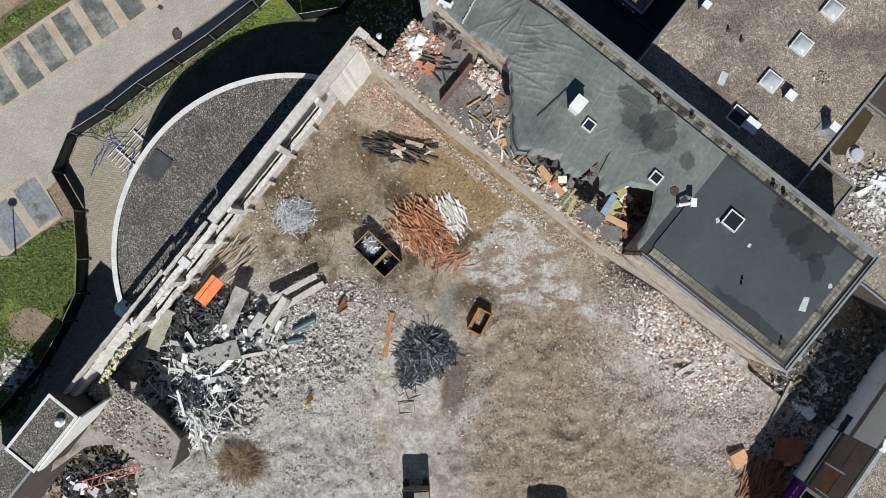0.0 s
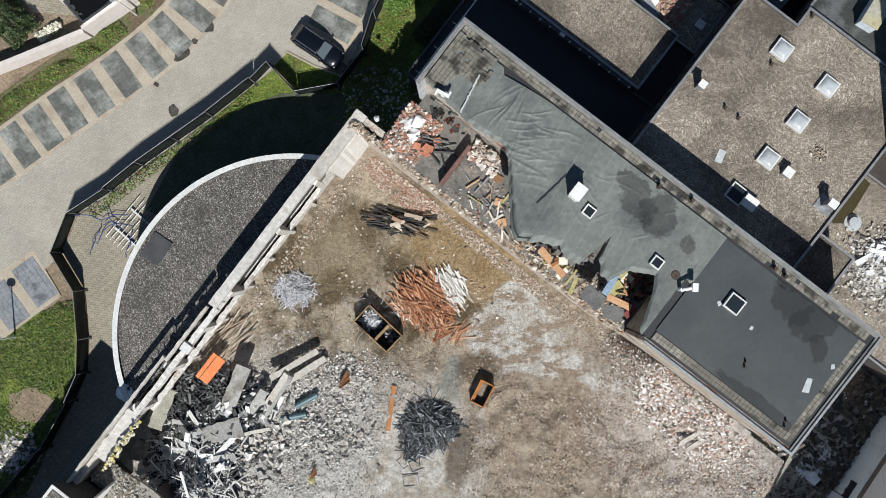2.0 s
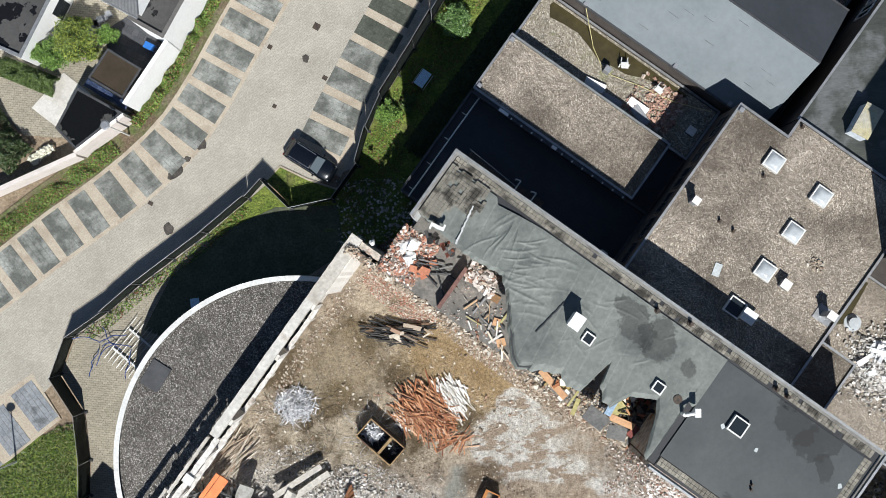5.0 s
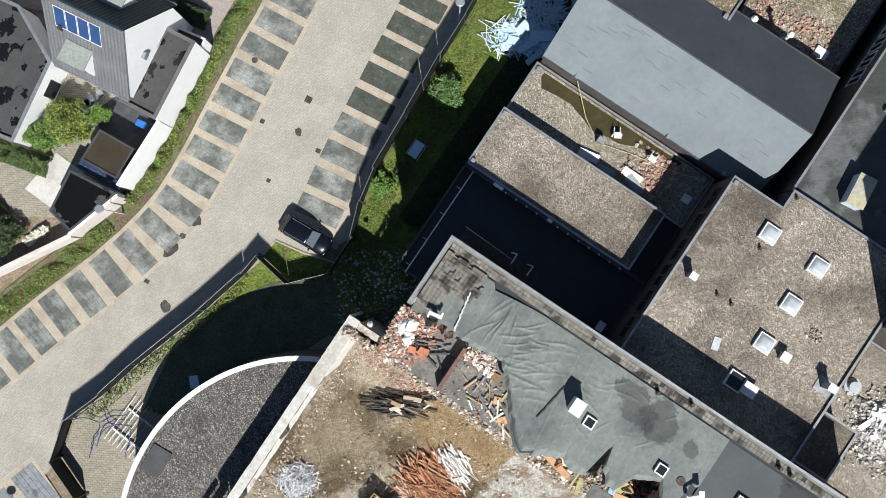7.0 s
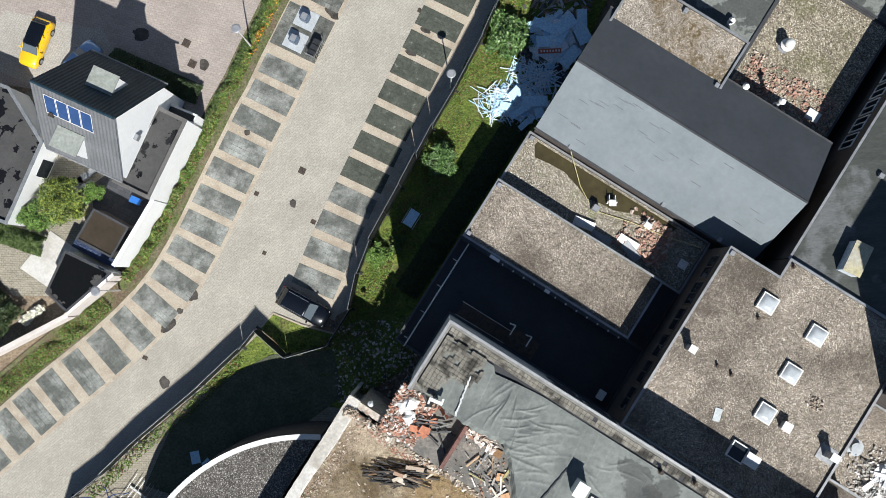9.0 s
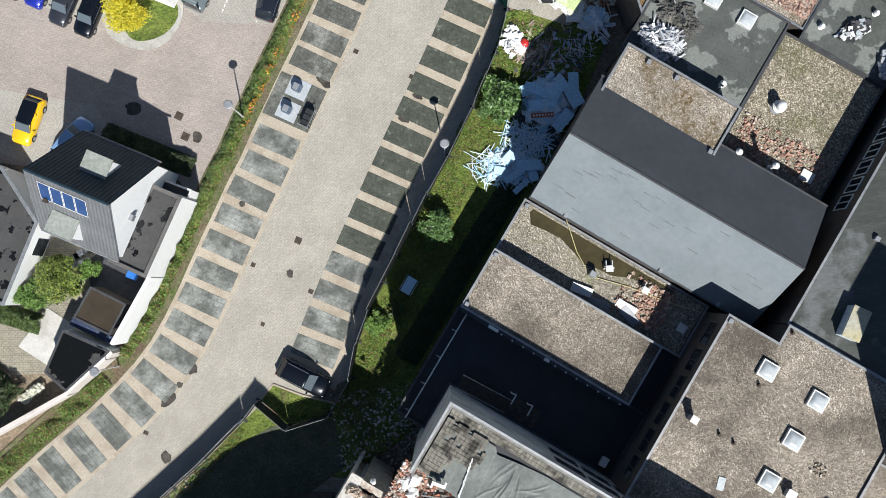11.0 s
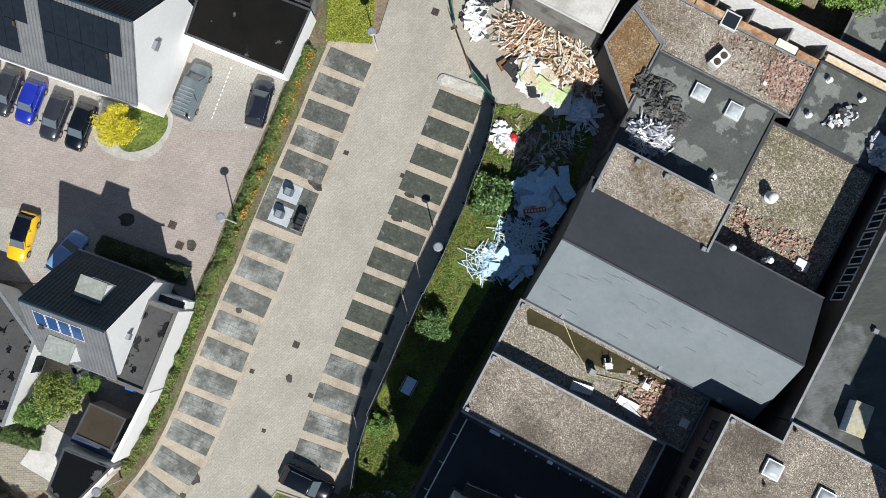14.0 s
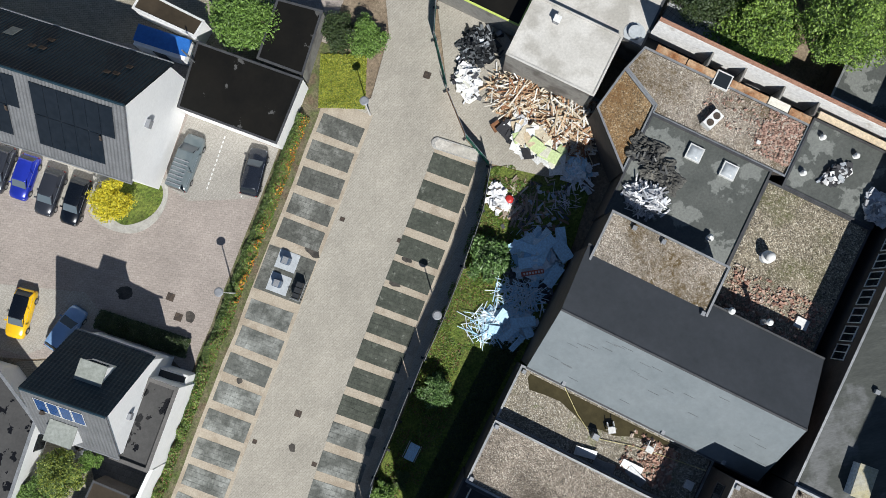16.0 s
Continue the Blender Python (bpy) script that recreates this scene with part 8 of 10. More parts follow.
for u, v, n, ru, rv in ((15.6, -9.4, 26, 1.6, 0.6), (20.8, -8.0, 60, 1.5, 1.5)):
    w = GRID @ Vector((u, v, 0))
    sticks("insulation_debris", "yellow insulation scraps and timber in the torn roof", INSULATION, rng, n, (w.x, w.y), ru, rv, 1.6, (0.2, 0.8), (0.08, 0.3), (0.05, 0.12), tilt=0.3, base=11.0, turn=radians(-38), category="debris")
for u, v, n, ru, rv in ((17.2, -7.6, 46, 0.35, 1.4), (22.0, -7.6, 60, 0.7, 1.6), (14.4, -8.7, 20, 0.7, 0.35), (2.8, -6.0, 26, 1.8, 0.4)):
    w = GRID @ Vector((u, v, 0))
    sticks("torn_roofing", "torn black roofing felt hanging in the tear", TAR, rng, n, (w.x, w.y), ru, rv, 1.6, (0.25, 0.9), (0.15, 0.4), (0.02, 0.05), tilt=0.6, base=11.4, turn=radians(-38), category="debris")
ORANGE_WOOD = mat("orange_plank", (0.52, 0.28, 0.14), (0.6, 0.36, 0.2), 1.0, 0.75, fine=6.0, fine_amt=0.2)
OLIVE_BOARD = mat("olive_insulation_board", (0.34, 0.3, 0.12), (0.44, 0.39, 0.18), 1.2, 0.85, fine=5.0, fine_amt=0.3)
RED_BOARD = mat("maroon_board", (0.16, 0.035, 0.03), (0.22, 0.06, 0.045), 1.2, 0.8, fine=5.0, fine_amt=0.3)
CREAM_BOARD = mat("cream_ceiling_board", (0.7, 0.66, 0.56), (0.78, 0.75, 0.66), 1.2, 0.8, fine=5.0, fine_amt=0.15)
GREY_FELT = mat("grey_roofing_felt", (0.11, 0.11, 0.108), (0.17, 0.168, 0.16), 1.2, 0.8, fine=5.0, fine_amt=0.35, bump_amt=0.8, bump_dist=0.05)
for u, v, L, w2, yaw, mt, lab in ((15.6, -9.58, 2.7, 0.5, -13, ORANGE_WOOD, "wide orange timber plank in the torn roof"), (16.7, -9.8, 0.95, 0.4, 79, CREAM_BOARD, "cream board across the fallen planks"),
                                  (16.2, -9.0, 0.65, 0.55, 38, CREAM_BOARD, "square cream board in the torn roof"), (17.4, -9.6, 1.4, 0.16, 90, OLIVE_BOARD, "narrow olive board in the torn roof"),
                                  (17.9, -10.0, 1.3, 0.32, 104, OLIVE_BOARD, "olive insulation board hanging over the wall"), (20.1, -7.05, 0.85, 0.7, 87, OLIVE_BOARD, "olive insulation board in the torn roof"),
                                  (20.5, -8.3, 1.2, 0.85, 72, OLIVE_BOARD, "broad olive insulation board in the torn roof"), (20.8, -7.2, 0.7, 0.8, -3, CREAM_BOARD, "square cream board in the torn roof"),
                                  (21.15, -8.95, 2.3, 0.5, 12, ORANGE_WOOD, "wide orange timber plank in the torn roof"), (19.6, -9.8, 1.7, 1.2, -2, GREY_FELT, "grey sheet of roofing felt on the broken wall"),
                                  (22.2, -8.2, 0.9, 0.5, 60, GREY_FELT, "grey sheet of felt hanging in the torn roof"), (21.9, -6.9, 1.1, 0.3, -20, PLY, "brown board in the torn roof"), (22.4, -9.0, 1.0, 0.5, 80, RED_BOARD, "maroon board in the torn roof"), (20.0, -6.6, 0.9, 0.5, 70, CREAM_BOARD, "cream board in the torn roof"), (21.3, -6.7, 0.8, 0.35, 10, RED_BOARD, "maroon board in the torn roof"), (21.5, -9.8, 1.4, 1.0, 23, GREY_FELT, "grey sheet of roofing felt on the broken wall"), (14.5, -8.6, 1.5, 0.7, 27, TRIM_DARK, "black torn sheet at the edge of the membrane")):
    o = part("board", boxes((-L / 2, L / 2, -w2 / 2, w2 / 2, 0, 0.08)), mt, m=at(u, v, 12.0, yaw) @ pose(0, 0, 0, 5, -4))
    tagged(o, lab, "board", "boards in the torn roof")
o = part("ventilation_duct", boxes((-0.85, 0.85, -0.25, 0.25, 0, 0.4)), mat("pale_blue_duct", (0.3, 0.42, 0.56), (0.38, 0.5, 0.62), 1.0, 0.4, 0.3, fine=5.0), m=at(20.0, -8.3, 11.95, 96))
tagged(o, "pale blue ventilation duct in the torn roof", "duct")
# pale flashing torn off over the membrane, and the dark split beside the roof vent
FLASHING = mat("pale_torn_flashing", (0.55, 0.56, 0.55), (0.68, 0.69, 0.68), 2.0, 0.5, 0.2, fine=6.0, fine_amt=0.3)
bm = bmesh.new()
for k in range(9):
    box(bm, -0.17, 0.17, -0.05 - 0.02 * (k % 3), 0.05, 0, 0.03, pose(3.3 + 0.06 * k, -2.7 - 0.32 * k, R + 0.22, 6 * (k % 2), 0, -75 + 12 * math.sin(k * 1.7)))
tagged(part("flashing", bm, FLASHING, m=GRID), "pale strip of torn metal flashing on the membrane", "flashing")
# raised black strip that paints the dark inside of the split
bm = bmesh.new()
for k in range(7):
    box(bm, -0.22, 0.22, -0.05, 0.03 + 0.02 * (k % 2), 0, 0.05, pose(12.3 - 0.06 * k, -4.6 - 0.4 * k, R + 0.12, 8, 0, -98 + 8 * math.sin(k * 2.1)))
tagged(part("split_strip", bm, TRIM_DARK, m=GRID), "black strip laid on the membrane as its dark split", "roofing felt")
for u, v, yaw, mt, lab in ((9.8, -8.3, 20, ORANGE_WOOD, "orange wooden board on the laid-open floor"), (10.9, -9.4, 50, ORANGE_WOOD, "orange wooden board on the laid-open floor"), (8.6, -6.9, 5, PLY, "yellowed board on the laid-open floor")):
    o = part("board", boxes((-0.35, 0.35, -0.3, 0.3, 0, 0.05)), mt, m=at(u, v, 9.85, yaw))
    tagged(o, lab, "board", "loose boards")
# brick stub wall across the open storey, and a white sack heap
o = part("stub_wall", boxes((5.3, 5.6, -10.0, -6.3, 9.76, 10.9)), mat("old_red_brick", (0.16, 0.085, 0.075), (0.22, 0.12, 0.1), 2.0, 0.95, fine=7.0, fine_amt=0.4), wing)
for u, v, s in ((1.1, -7.2, 0.55), (1.5, -8.1, 0.5), (0.6, -7.8, 0.35), (-1.6, -8.9, 0.26)):
    bm = bmesh.new()
    bmesh.ops.create_icosphere(bm, subdivisions=2, radius=s)
    for q in bm.verts:
        q.co *= 1 + 0.8 * noise.noise(q.co * 3.1 + Vector((u, v, 0)))
        q.co.z = max(-0.3 * s, q.co.z * 0.6)
    o = part("plaster_lump", bm, PVC_WHITE, m=at(u, v, 9.75 + 0.3 * s))
    tagged(o, "white lump of broken plaster", "plaster", "plaster lumps")
# red clay tiles slab
bm = bmesh.new()
rr = random.Random(5)
for k in range(9):
    box(bm, -0.3, 0.3, -0.25, 0.25, 0, 0.08, pose(rr.uniform(-0.6, 0.6), rr.uniform(-0.7, 0.7), 0.04 * k, rr.uniform(-8, 8), rr.uniform(-8, 8), rr.uniform(0, 90)))
o = part("tile_slab", bm, mat("terracotta", (0.44, 0.17, 0.1), (0.52, 0.22, 0.13), 1.5, 0.9, fine=6.0, fine_amt=0.2), m=at(2.6, -8.0, 9.78))
tagged(o, "cracked terracotta screed slab", "screed slab")

# ---- classroom block ----
Z = 11.02
for u, v in ((19.65, 13.6), (24.0, 13.5), (23.85, 10.05), (23.77, 6.5)):
    skylight(u, v, Z, 1.15)
t = skylight(23.5, 2.95, Z, 1.15, "roof hatch with its white lid thrown open", False, True)
part("lid", boxes((0.6, 1.7, -0.5, 0.5, 0.5, 0.58)), PVC_WHITE, t)
chimney(25.5, 6.45, Z, 0.6, 0.6, 0.7, LAMP_GREY, "squat grey roof vent on the gravel")
chimney(16.4, 7.6, Z, 0.45, 0.45, 1.3, LAMP_GREY, "slender grey roof vent on the gravel")
t = chimney(29.3, 6.35, Z, 0.55, 0.5, 1.5, LAMP_GREY, "grey flue on a sheet-metal base")
part("base", slab([(-0.7, -0.6), (0.7, -0.6), (0.7, 0.6), (-0.7, 0.6)], 0, 0.05), TRIM_GREY, t)
for u, v in ((19.65, 12.3), (18.9, 7.6), (20.15, 7.6), (19.9, 17.0)):
    pipe(u, v, Z, 0.1, 0.35, IRON, "small black vent on the gravel")
for u, v, yaw in ((20.85, 4.5, 15),):
    o = part("membrane_scrap", boxes((-0.28, 0.28, -0.5, 0.5, 0, 0.06)), SCRAP_MEMBRANE, m=at(u, v, Z, yaw))
    tagged(o, "pale plastic panel lying on the gravel", "panel")
local_bits("stones", "handful of pale stones on the gravel roof", TAN_BITS, 60, 26.0, 27.3, 8.6, 9.5, Z, 0.08, 0.22)
for u, v, z in ((15.4, 15.4, 11.2), (-2.2, 6.4, 6.6), (-2.2, 11.0, 6.6), (-2.0, 15.9, 5.2), (8.0, 26.2, 9.6), (0.4, 29.9, 9.6), (2.9, 29.9, 9.6)):
    chimney(u, v, z - 0.2, 0.35, 0.35, 0.4, LAMP_GREY, "small grey overflow box in the roof corner", False)

# ---- shaded roof: rail, stair and pipes ----
t = thing("roof_rail", GRID, "pale pipe running over the shaded roof", "pipe")
bm = bmesh.new()
rod(bm, (-1.8, -4.2, 5.35), (-1.75, 5.8, 5.35), 0.06, 8)
for v in (-3.5, -1, 1.5, 4):
    rod(bm, (-1.8, v, 5.0), (-1.8, v, 5.35), 0.04, 6), rod(bm, (-1.8, v, 5.35), (-2.2, v, 5.35), 0.03, 6)
part("pipe", bm, TRIM_WHITE, t)
t = thing("gutter", GRID, "grey roof-edge gutter with pale brackets", "gutter")
part("channel", boxes((-2.3, 12.6, 5.66, 5.72, 6.42, 6.56), (-2.3, 12.6, 5.9, 5.96, 6.42, 6.56), (-2.3, 12.6, 5.72, 5.9, 6.42, 6.46)), TRIM_DARK, t)
for k in range(12):
    part("bracket", boxes((1.4 + k, 1.5 + k, 5.62, 5.76, 6.44, 6.6)), PVC_WHITE, t)
for u, w in ((0.2, 0.9), (5.4, 0.45)):
    part("flashing", boxes((u, u + w, 5.64, 5.9, 6.56, 6.6)), PVC_WHITE, t)
t = thing("steel_stair", GRID, "dark steel escape stair on the shaded roof", "stair")
for k in range(16):
    part("step", boxes((0.4 + k * 0.28, 0.62 + k * 0.28, 0.35, 1.5, 7.6 - k * 0.16, 7.64 - k * 0.16)), IRON, t)
for v in (0.35, 1.5):
    bm = bmesh.new()
    rod(bm, (0.3, v, 8.6), (4.9, v, 6.0), 0.03, 6)
    for k in range(0, 16, 3):
        rod(bm, (0.5 + k * 0.28, v, 7.6 - k * 0.16), (0.5 + k * 0.28, v, 8.5 - k * 0.16), 0.02, 5)
    part("handrail", bm, GALV, t)
part("landing", boxes((4.9, 7.6, 0.3, 1.9, 5.05, 5.1)), IRON, t)
for u, v in ((4.6, 2.0), (6.2, 1.9)):
    t = thing("bent_pipe", at(u, v, 5.05), "pale bent pipe on the shaded roof", "pipe", "bent pipes")
    bm = bmesh.new()
    rod(bm, (0, 0, 0), (0, 0, 0.9), 0.06), rod(bm, (0, 0, 0.9), (0.4, 0.1, 0.9), 0.06), rod(bm, (0.4, 0.1, 0.9), (0.4, -0.8, 0.9), 0.06)
    part("pipe", bm, TRIM_WHITE, t)
chimney(13.9, 1.0, 5.0, 0.5, 0.7, 0.6, LAMP_GREY, "grey box on the shaded roof")

# ---- flooded roof ----
WATER = mat("brown_roof_puddle", (0.05, 0.042, 0.02), (0.075, 0.062, 0.03), 0.6, 0.06, fine=3.0, fine_amt=0.15, bump_amt=0.02)
bm = bmesh.new()
pts = [(-1.5, 15.6), (-0.93, 14.75), (0.46, 14.94), (1.8, 15.0), (3.17, 14.6), (4.52, 14.1), (5.83, 14.4), (6.92, 14.45), (8.0, 14.9), (8.92, 15.2), (10.48, 15.0), (11.8, 15.4), (12.2, 15.98), (-1.4, 15.98)]
prism(bm, pts, 4.88, 4.915)
tagged(part("puddle", bm, WATER, m=GRID), "brown puddle along the hall wall", "puddle", kind="structure")
local_bits("brick_rubble", "red brick rubble on the flooded roof", PALE_BRICK, 1300, 8.2, 12.5, 12.2, 15.6, 4.92, 0.05, 0.26, 3.5)
for u, v, yaw in ((6.1, 15.35, 20), (9.9, 15.4, -15)):
    t = thing("garden_chair", at(u, v, 5.22, yaw) @ pose(0, 0, 0, 82, 0, 12), "white plastic chair tipped over in the puddle", "chair", "plastic chairs")
    part("seat", boxes((-0.3, 0.3, -0.3, 0.3, 0.38, 0.43)), PVC_WHITE, t)
    part("backrest", boxes((-0.3, 0.3, 0.3, 0.36, 0.43, 0.95)), PVC_WHITE, t)
    for x, y in ((-0.28, -0.28), (0.22, -0.28), (-0.28, 0.24), (0.22, 0.24)):
        part("leg", boxes((x, x + 0.06, y, y + 0.06, 0, 0.38)), PVC_WHITE, t)
    for x in (-0.42, 0.3):
        part("armrest", boxes((x, x + 0.12, -0.3, 0.3, 0.6, 0.64)), PVC_WHITE, t)
chimney(5.5, 13.75, 4.9, 0.55, 0.5, 0.9, LAMP_GREY, "grey box standing on the flooded roof", False)
chimney(14.0, 13.6, 4.9, 0.6, 0.6, 0.5, DOME, "pale square box on the dark roof")
for u, v, yaw, lab in ((5.4, 12.2, 10, "white cabinet door lying on the roof"), (9.3, 12.8, 0, "white wall panel lying on the roof"), (9.9, 12.3, -20, "blue-grey window frame lying on the roof"), (7.2, 11.9, 5, "blue-grey window frame lying on the roof")):
    o = part("loose_panel", boxes((-0.9, 0.9, -0.38, 0.38, 0, 0.06)), PVC_WHITE if "white" in lab else TRIM_GREY, m=at(u, v, 5.1, yaw) @ pose(0, 0, 0, 14))
    tagged(o, lab, "panel", "loose panels")
CABLE = mat("yellow_hose", (0.5, 0.45, 0.2), (0.6, 0.54, 0.28), 2.0, 0.6, fine=6.0)
bm = bmesh.new()
pr = [(1.2, 16.3, 7.3), (3.48, 14.7, 5.1), (4.94, 13.86, 5.0), (6.05, 13.7, 5.0), (8.67, 14.38, 5.0), (11.4, 14.8, 5.1), (14.2, 15.3, 7.0)]
for a, b in zip(pr, pr[1:]):
    rod(bm, a, b, 0.03, 6)
tagged(part("hose", bm, CABLE, m=GRID), "pale yellow hose slung over the flooded roof", "hose")
# vents under the hall's eave and on the north eave
for u in (1.0, 9.7, 15.0):
    chimney(u, 16.55, 7.35, 0.3, 0.4, 0.3, LAMP_GREY, "small grey vent at the hall eave", False)
for u, v in ((10.0, 27.4), (13.0, 27.9)):
    pipe(u, v, 8.0, 0.16, 1.4, PVC_WHITE, "white hooded flue beside the hall", True)
# roof lap joints on the hall's slopes
LAP = mat("bitumen_lap_joint", (0.09, 0.095, 0.1), (0.12, 0.125, 0.13), 1.0, 0.7, fine=5.0)
ks = (RIDGE[1] - EAVE[1]) / (RIDGE[0] - EAVE[0])
lr = random.Random(8)
for i in range(26):
    u, v = U0 + 1 + lr.random() * 18.5, 16.9 + lr.random() * 4.2
    z = EAVE[1] + ks * (v - EAVE[0])
    o = part("lap_joint", boxes((-0.45, 0.45, -0.015, 0.015, 0, 0.012)), LAP, hall, m=pose(u, v, z + 0.004, math.degrees(math.atan(ks)), 0, 0))
part("ridge_cap", boxes((U0, U1, 21.42, 21.58, 11.7, 11.73)), TRIM_DARK, hall)

# ---- north roofs ----
for u, v in ((2.66, 38.2), (5.8, 38.1)):
    skylight(u, v, 6.22, 1.1)
t = thing("air_conditioner", at(2.75, 41.3, 6.15, -20), "white air-conditioning unit with two fans", "air conditioner")
part("casing", boxes((-0.45, 0.45, -0.8, 0.8, 0, 0.8)), PVC_WHITE, t)
for y in (-0.38, 0.38):
    bm = bmesh.new()
    cyl(bm, 0.3, 0.8, 0.83, pose(0, y, 0), 20)
    part("fan_grille", bm, IRON, t)
skylight(2.15, 44.75, 6.14, 1.2, "roof hatch with dark glazed top", False, True)
pipe(6.7, 32.4, 6.2, 0.16, 0.5, PVC_WHITE, "short white hooded vent", True)
chimney(7.0, 41.4, 6.12, 0.35, 0.3, 0.25, PVC_WHITE, "small white box on the gravel", False)
pipe(11.5, 33.0, 6.12, 0.3, 0.7, LAMP_GREY, "grey flue with a white dome", True)
bm = bmesh.new()
bmesh.ops.create_uvsphere(bm, u_segments=20, v_segments=10, radius=0.42)
bmesh.ops.translate(bm, verts=bm.verts, vec=(11.55, 33.0, 7.35))
tagged(part("vent_dome", bm, PVC_WHITE, m=GRID, smooth=True), "white round vent dome", "roof vent")
chimney(16.4, 29.4, 6.12, 1.1, 0.9, 0.25, PVC_WHITE, "flat white louvred box on the mossy roof", False)
local_bits("brick_rubble", "red brick rubble on the mossy roof", PALE_BRICK, 1900, 9.6, 17.8, 27.6, 31.5, 6.12, 0.04, 0.24, 4)
DULL_BRICK = island_mat("dull_purple_brick", [(0.4, 0.25, 0.195), (0.47, 0.32, 0.255), (0.31, 0.19, 0.15), (0.52, 0.43, 0.36), (0.4, 0.28, 0.22)])
local_bits("brick_rubble", "heap of reddish bricks on the gravel roof", DULL_BRICK, 1500, 6.8, 10.0, 40.6, 44.4, 6.14, 0.06, 0.22, 2)
local_bits("brick_rubble", "loose bricks and crumbs over the gravel roof", DULL_BRICK, 700, 1.5, 9.8, 41.4, 44.4, 6.14, 0.04, 0.2, 5)
w = GRID @ Vector((-0.2, 36.0, 0))
FELT_HEAP = mat("torn_grey_felt", (0.05, 0.05, 0.048), (0.15, 0.145, 0.13), 0.9, 0.85, fine=5.0, fine_amt=0.5, bump_amt=0.8, bump_dist=0.05, stain=(0.3, 0.28, 0.24), stain_scale=0.7, stain_lo=0.56, stain_hi=0.66)
for k, (u, v, ru, rv, h, yaw) in enumerate(((-0.9, 36.7, 1.5, 1.1, 0.7, 0), (0.5, 35.7, 1.4, 0.9, 0.6, 20), (1.7, 35.3, 1.2, 0.9, 0.4, -15))):
    bm = bmesh.new()
    bmesh.ops.create_grid(bm, x_segments=40, y_segments=40, size=1.0)
    for q in bm.verts:
        x, y = q.co.x, q.co.y
        rim = 1 + 0.3 * noise.noise((x * 2 + k, y * 2, 1))
        fold = abs(noise.noise((x * 2.6, y * 2.6, k))) + 0.6 * abs(noise.noise((x * 5.5, y * 5.5, k + 4)))
        q.co = Vector((x * ru * rim, y * rv * rim, 0.03 + h * max(0.0, 1 - 0.8 * max(abs(x), abs(y)) ** 2) * (0.35 + 1.3 * fold)))
    tagged(part("roofing_felt", bm, FELT_HEAP, m=at(u, v, 6.2, yaw)), "crumpled sheet of torn grey roofing felt", "roofing felt", "torn felt sheets")
sticks("roofing_felt_heap", "strips of torn roofing felt", DARK_BITS, rng, 50, (w.x, w.y), 2.6, 1.4, 0.8, (0.3, 0.9), (0.1, 0.35), (0.02, 0.05), tilt=0.5, base=6.25, turn=radians(-38), category="debris heap")
w = GRID @ Vector((0.7, 33.0, 0))
sticks("scrap_metal_heap", "heap of pale scrap profiles on the roof", ALU, rng, 210, (w.x, w.y), 2.1, 1.6, 1.0, (0.4, 1.6), (0.05, 0.22), (0.03, 0.07), tilt=0.3, base=6.2, turn=radians(-38))
w = GRID @ Vector((13.8, 41.7, 0))
sticks("scrap_heap", "small heap of black and white scrap on the roof", island_mat("mixed_scrap", [(0.03, 0.03, 0.035), (0.7, 0.7, 0.7), (0.4, 0.43, 0.46), (0.06, 0.06, 0.065)]), rng, 70, (w.x, w.y), 1.6, 0.8, 0.5, (0.3, 1.0), (0.15, 0.6), (0.05, 0.2), tilt=0.25, base=6.35, turn=radians(20))
w = GRID @ Vector((18.0, 40.6, 0))
sticks("scrap_heap", "heap of pale appliances and profiles in the shade", ALU, rng, 110, (w.x, w.y), 1.2, 1.6, 0.8, (0.4, 1.2), (0.15, 0.6), (0.1, 0.3), tilt=0.25, base=6.35)
for u, v in ((11.5, 44.0), (14.6, 43.8), (11.3, 40.6)):
    pipe(u, v, 6.3, 0.14, 0.35, PVC_WHITE, "short white vent pipe", True)
# ruined range behind: pale inner wall, rusty sill, floor below
ruin = thing("ruined_range", GRID, "roofless range with a white inner wall and rusty sills", "ruin")
part("wall", boxes((-4.8, 18.3, 46.5, 46.8, 0, 7.6)), mat("stained_white_plaster", (0.76, 0.755, 0.74), (0.84, 0.835, 0.82), 0.6, 0.9, fine=3.0, fine_amt=0.2, stain=(0.52, 0.47, 0.41), stain_scale=0.5, stain_lo=0.62, stain_hi=0.72), ruin)
part("wall_cap", boxes((-4.8, 18.3, 46.52, 46.85, 7.6, 7.7)), mat("rusty_brick_coping", (0.3, 0.15, 0.1), (0.4, 0.22, 0.15), 1.0, 0.9, fine=6.0, fine_amt=0.4), ruin)
part("floor", boxes((-4.8, 18.3, 45.25, 46.5, 3.2, 3.4)), BITUMEN, ruin)
for u in (0.4, 3.4, 6.9, 10.0):
    part("cross_wall", boxes((u, u + 0.15, 45.35, 46.5, 3.4, 6.6)), FACADE_GREY, ruin)
SILL = mat("rusty_orange_board", (0.27, 0.1, 0.03), (0.52, 0.36, 0.22), 0.9, 0.85, fine=4.0, fine_amt=0.5)
for u0, u1 in ((-3.9, -1.2), (-1.1, 1.4), (2.9, 6.2), (8.2, 10.1)):
    part("sill_board", boxes((u0, u1, 44.6, 45.2, 6.2 + 0.03 * (u0 > 0), 6.36)), SILL, ruin)
part("sill_board", boxes((6.3, 8.1, 44.65, 45.3, 6.3, 6.4)), CREAM_BOARD, ruin, "cream board over the sill")
part("sill_board", boxes((10.4, 18.3, 45.3, 45.85, 6.5, 6.7)), mat("pale_board", (0.6, 0.48, 0.32), (0.7, 0.58, 0.42), 0.8, 0.8, fine=4.0), ruin)
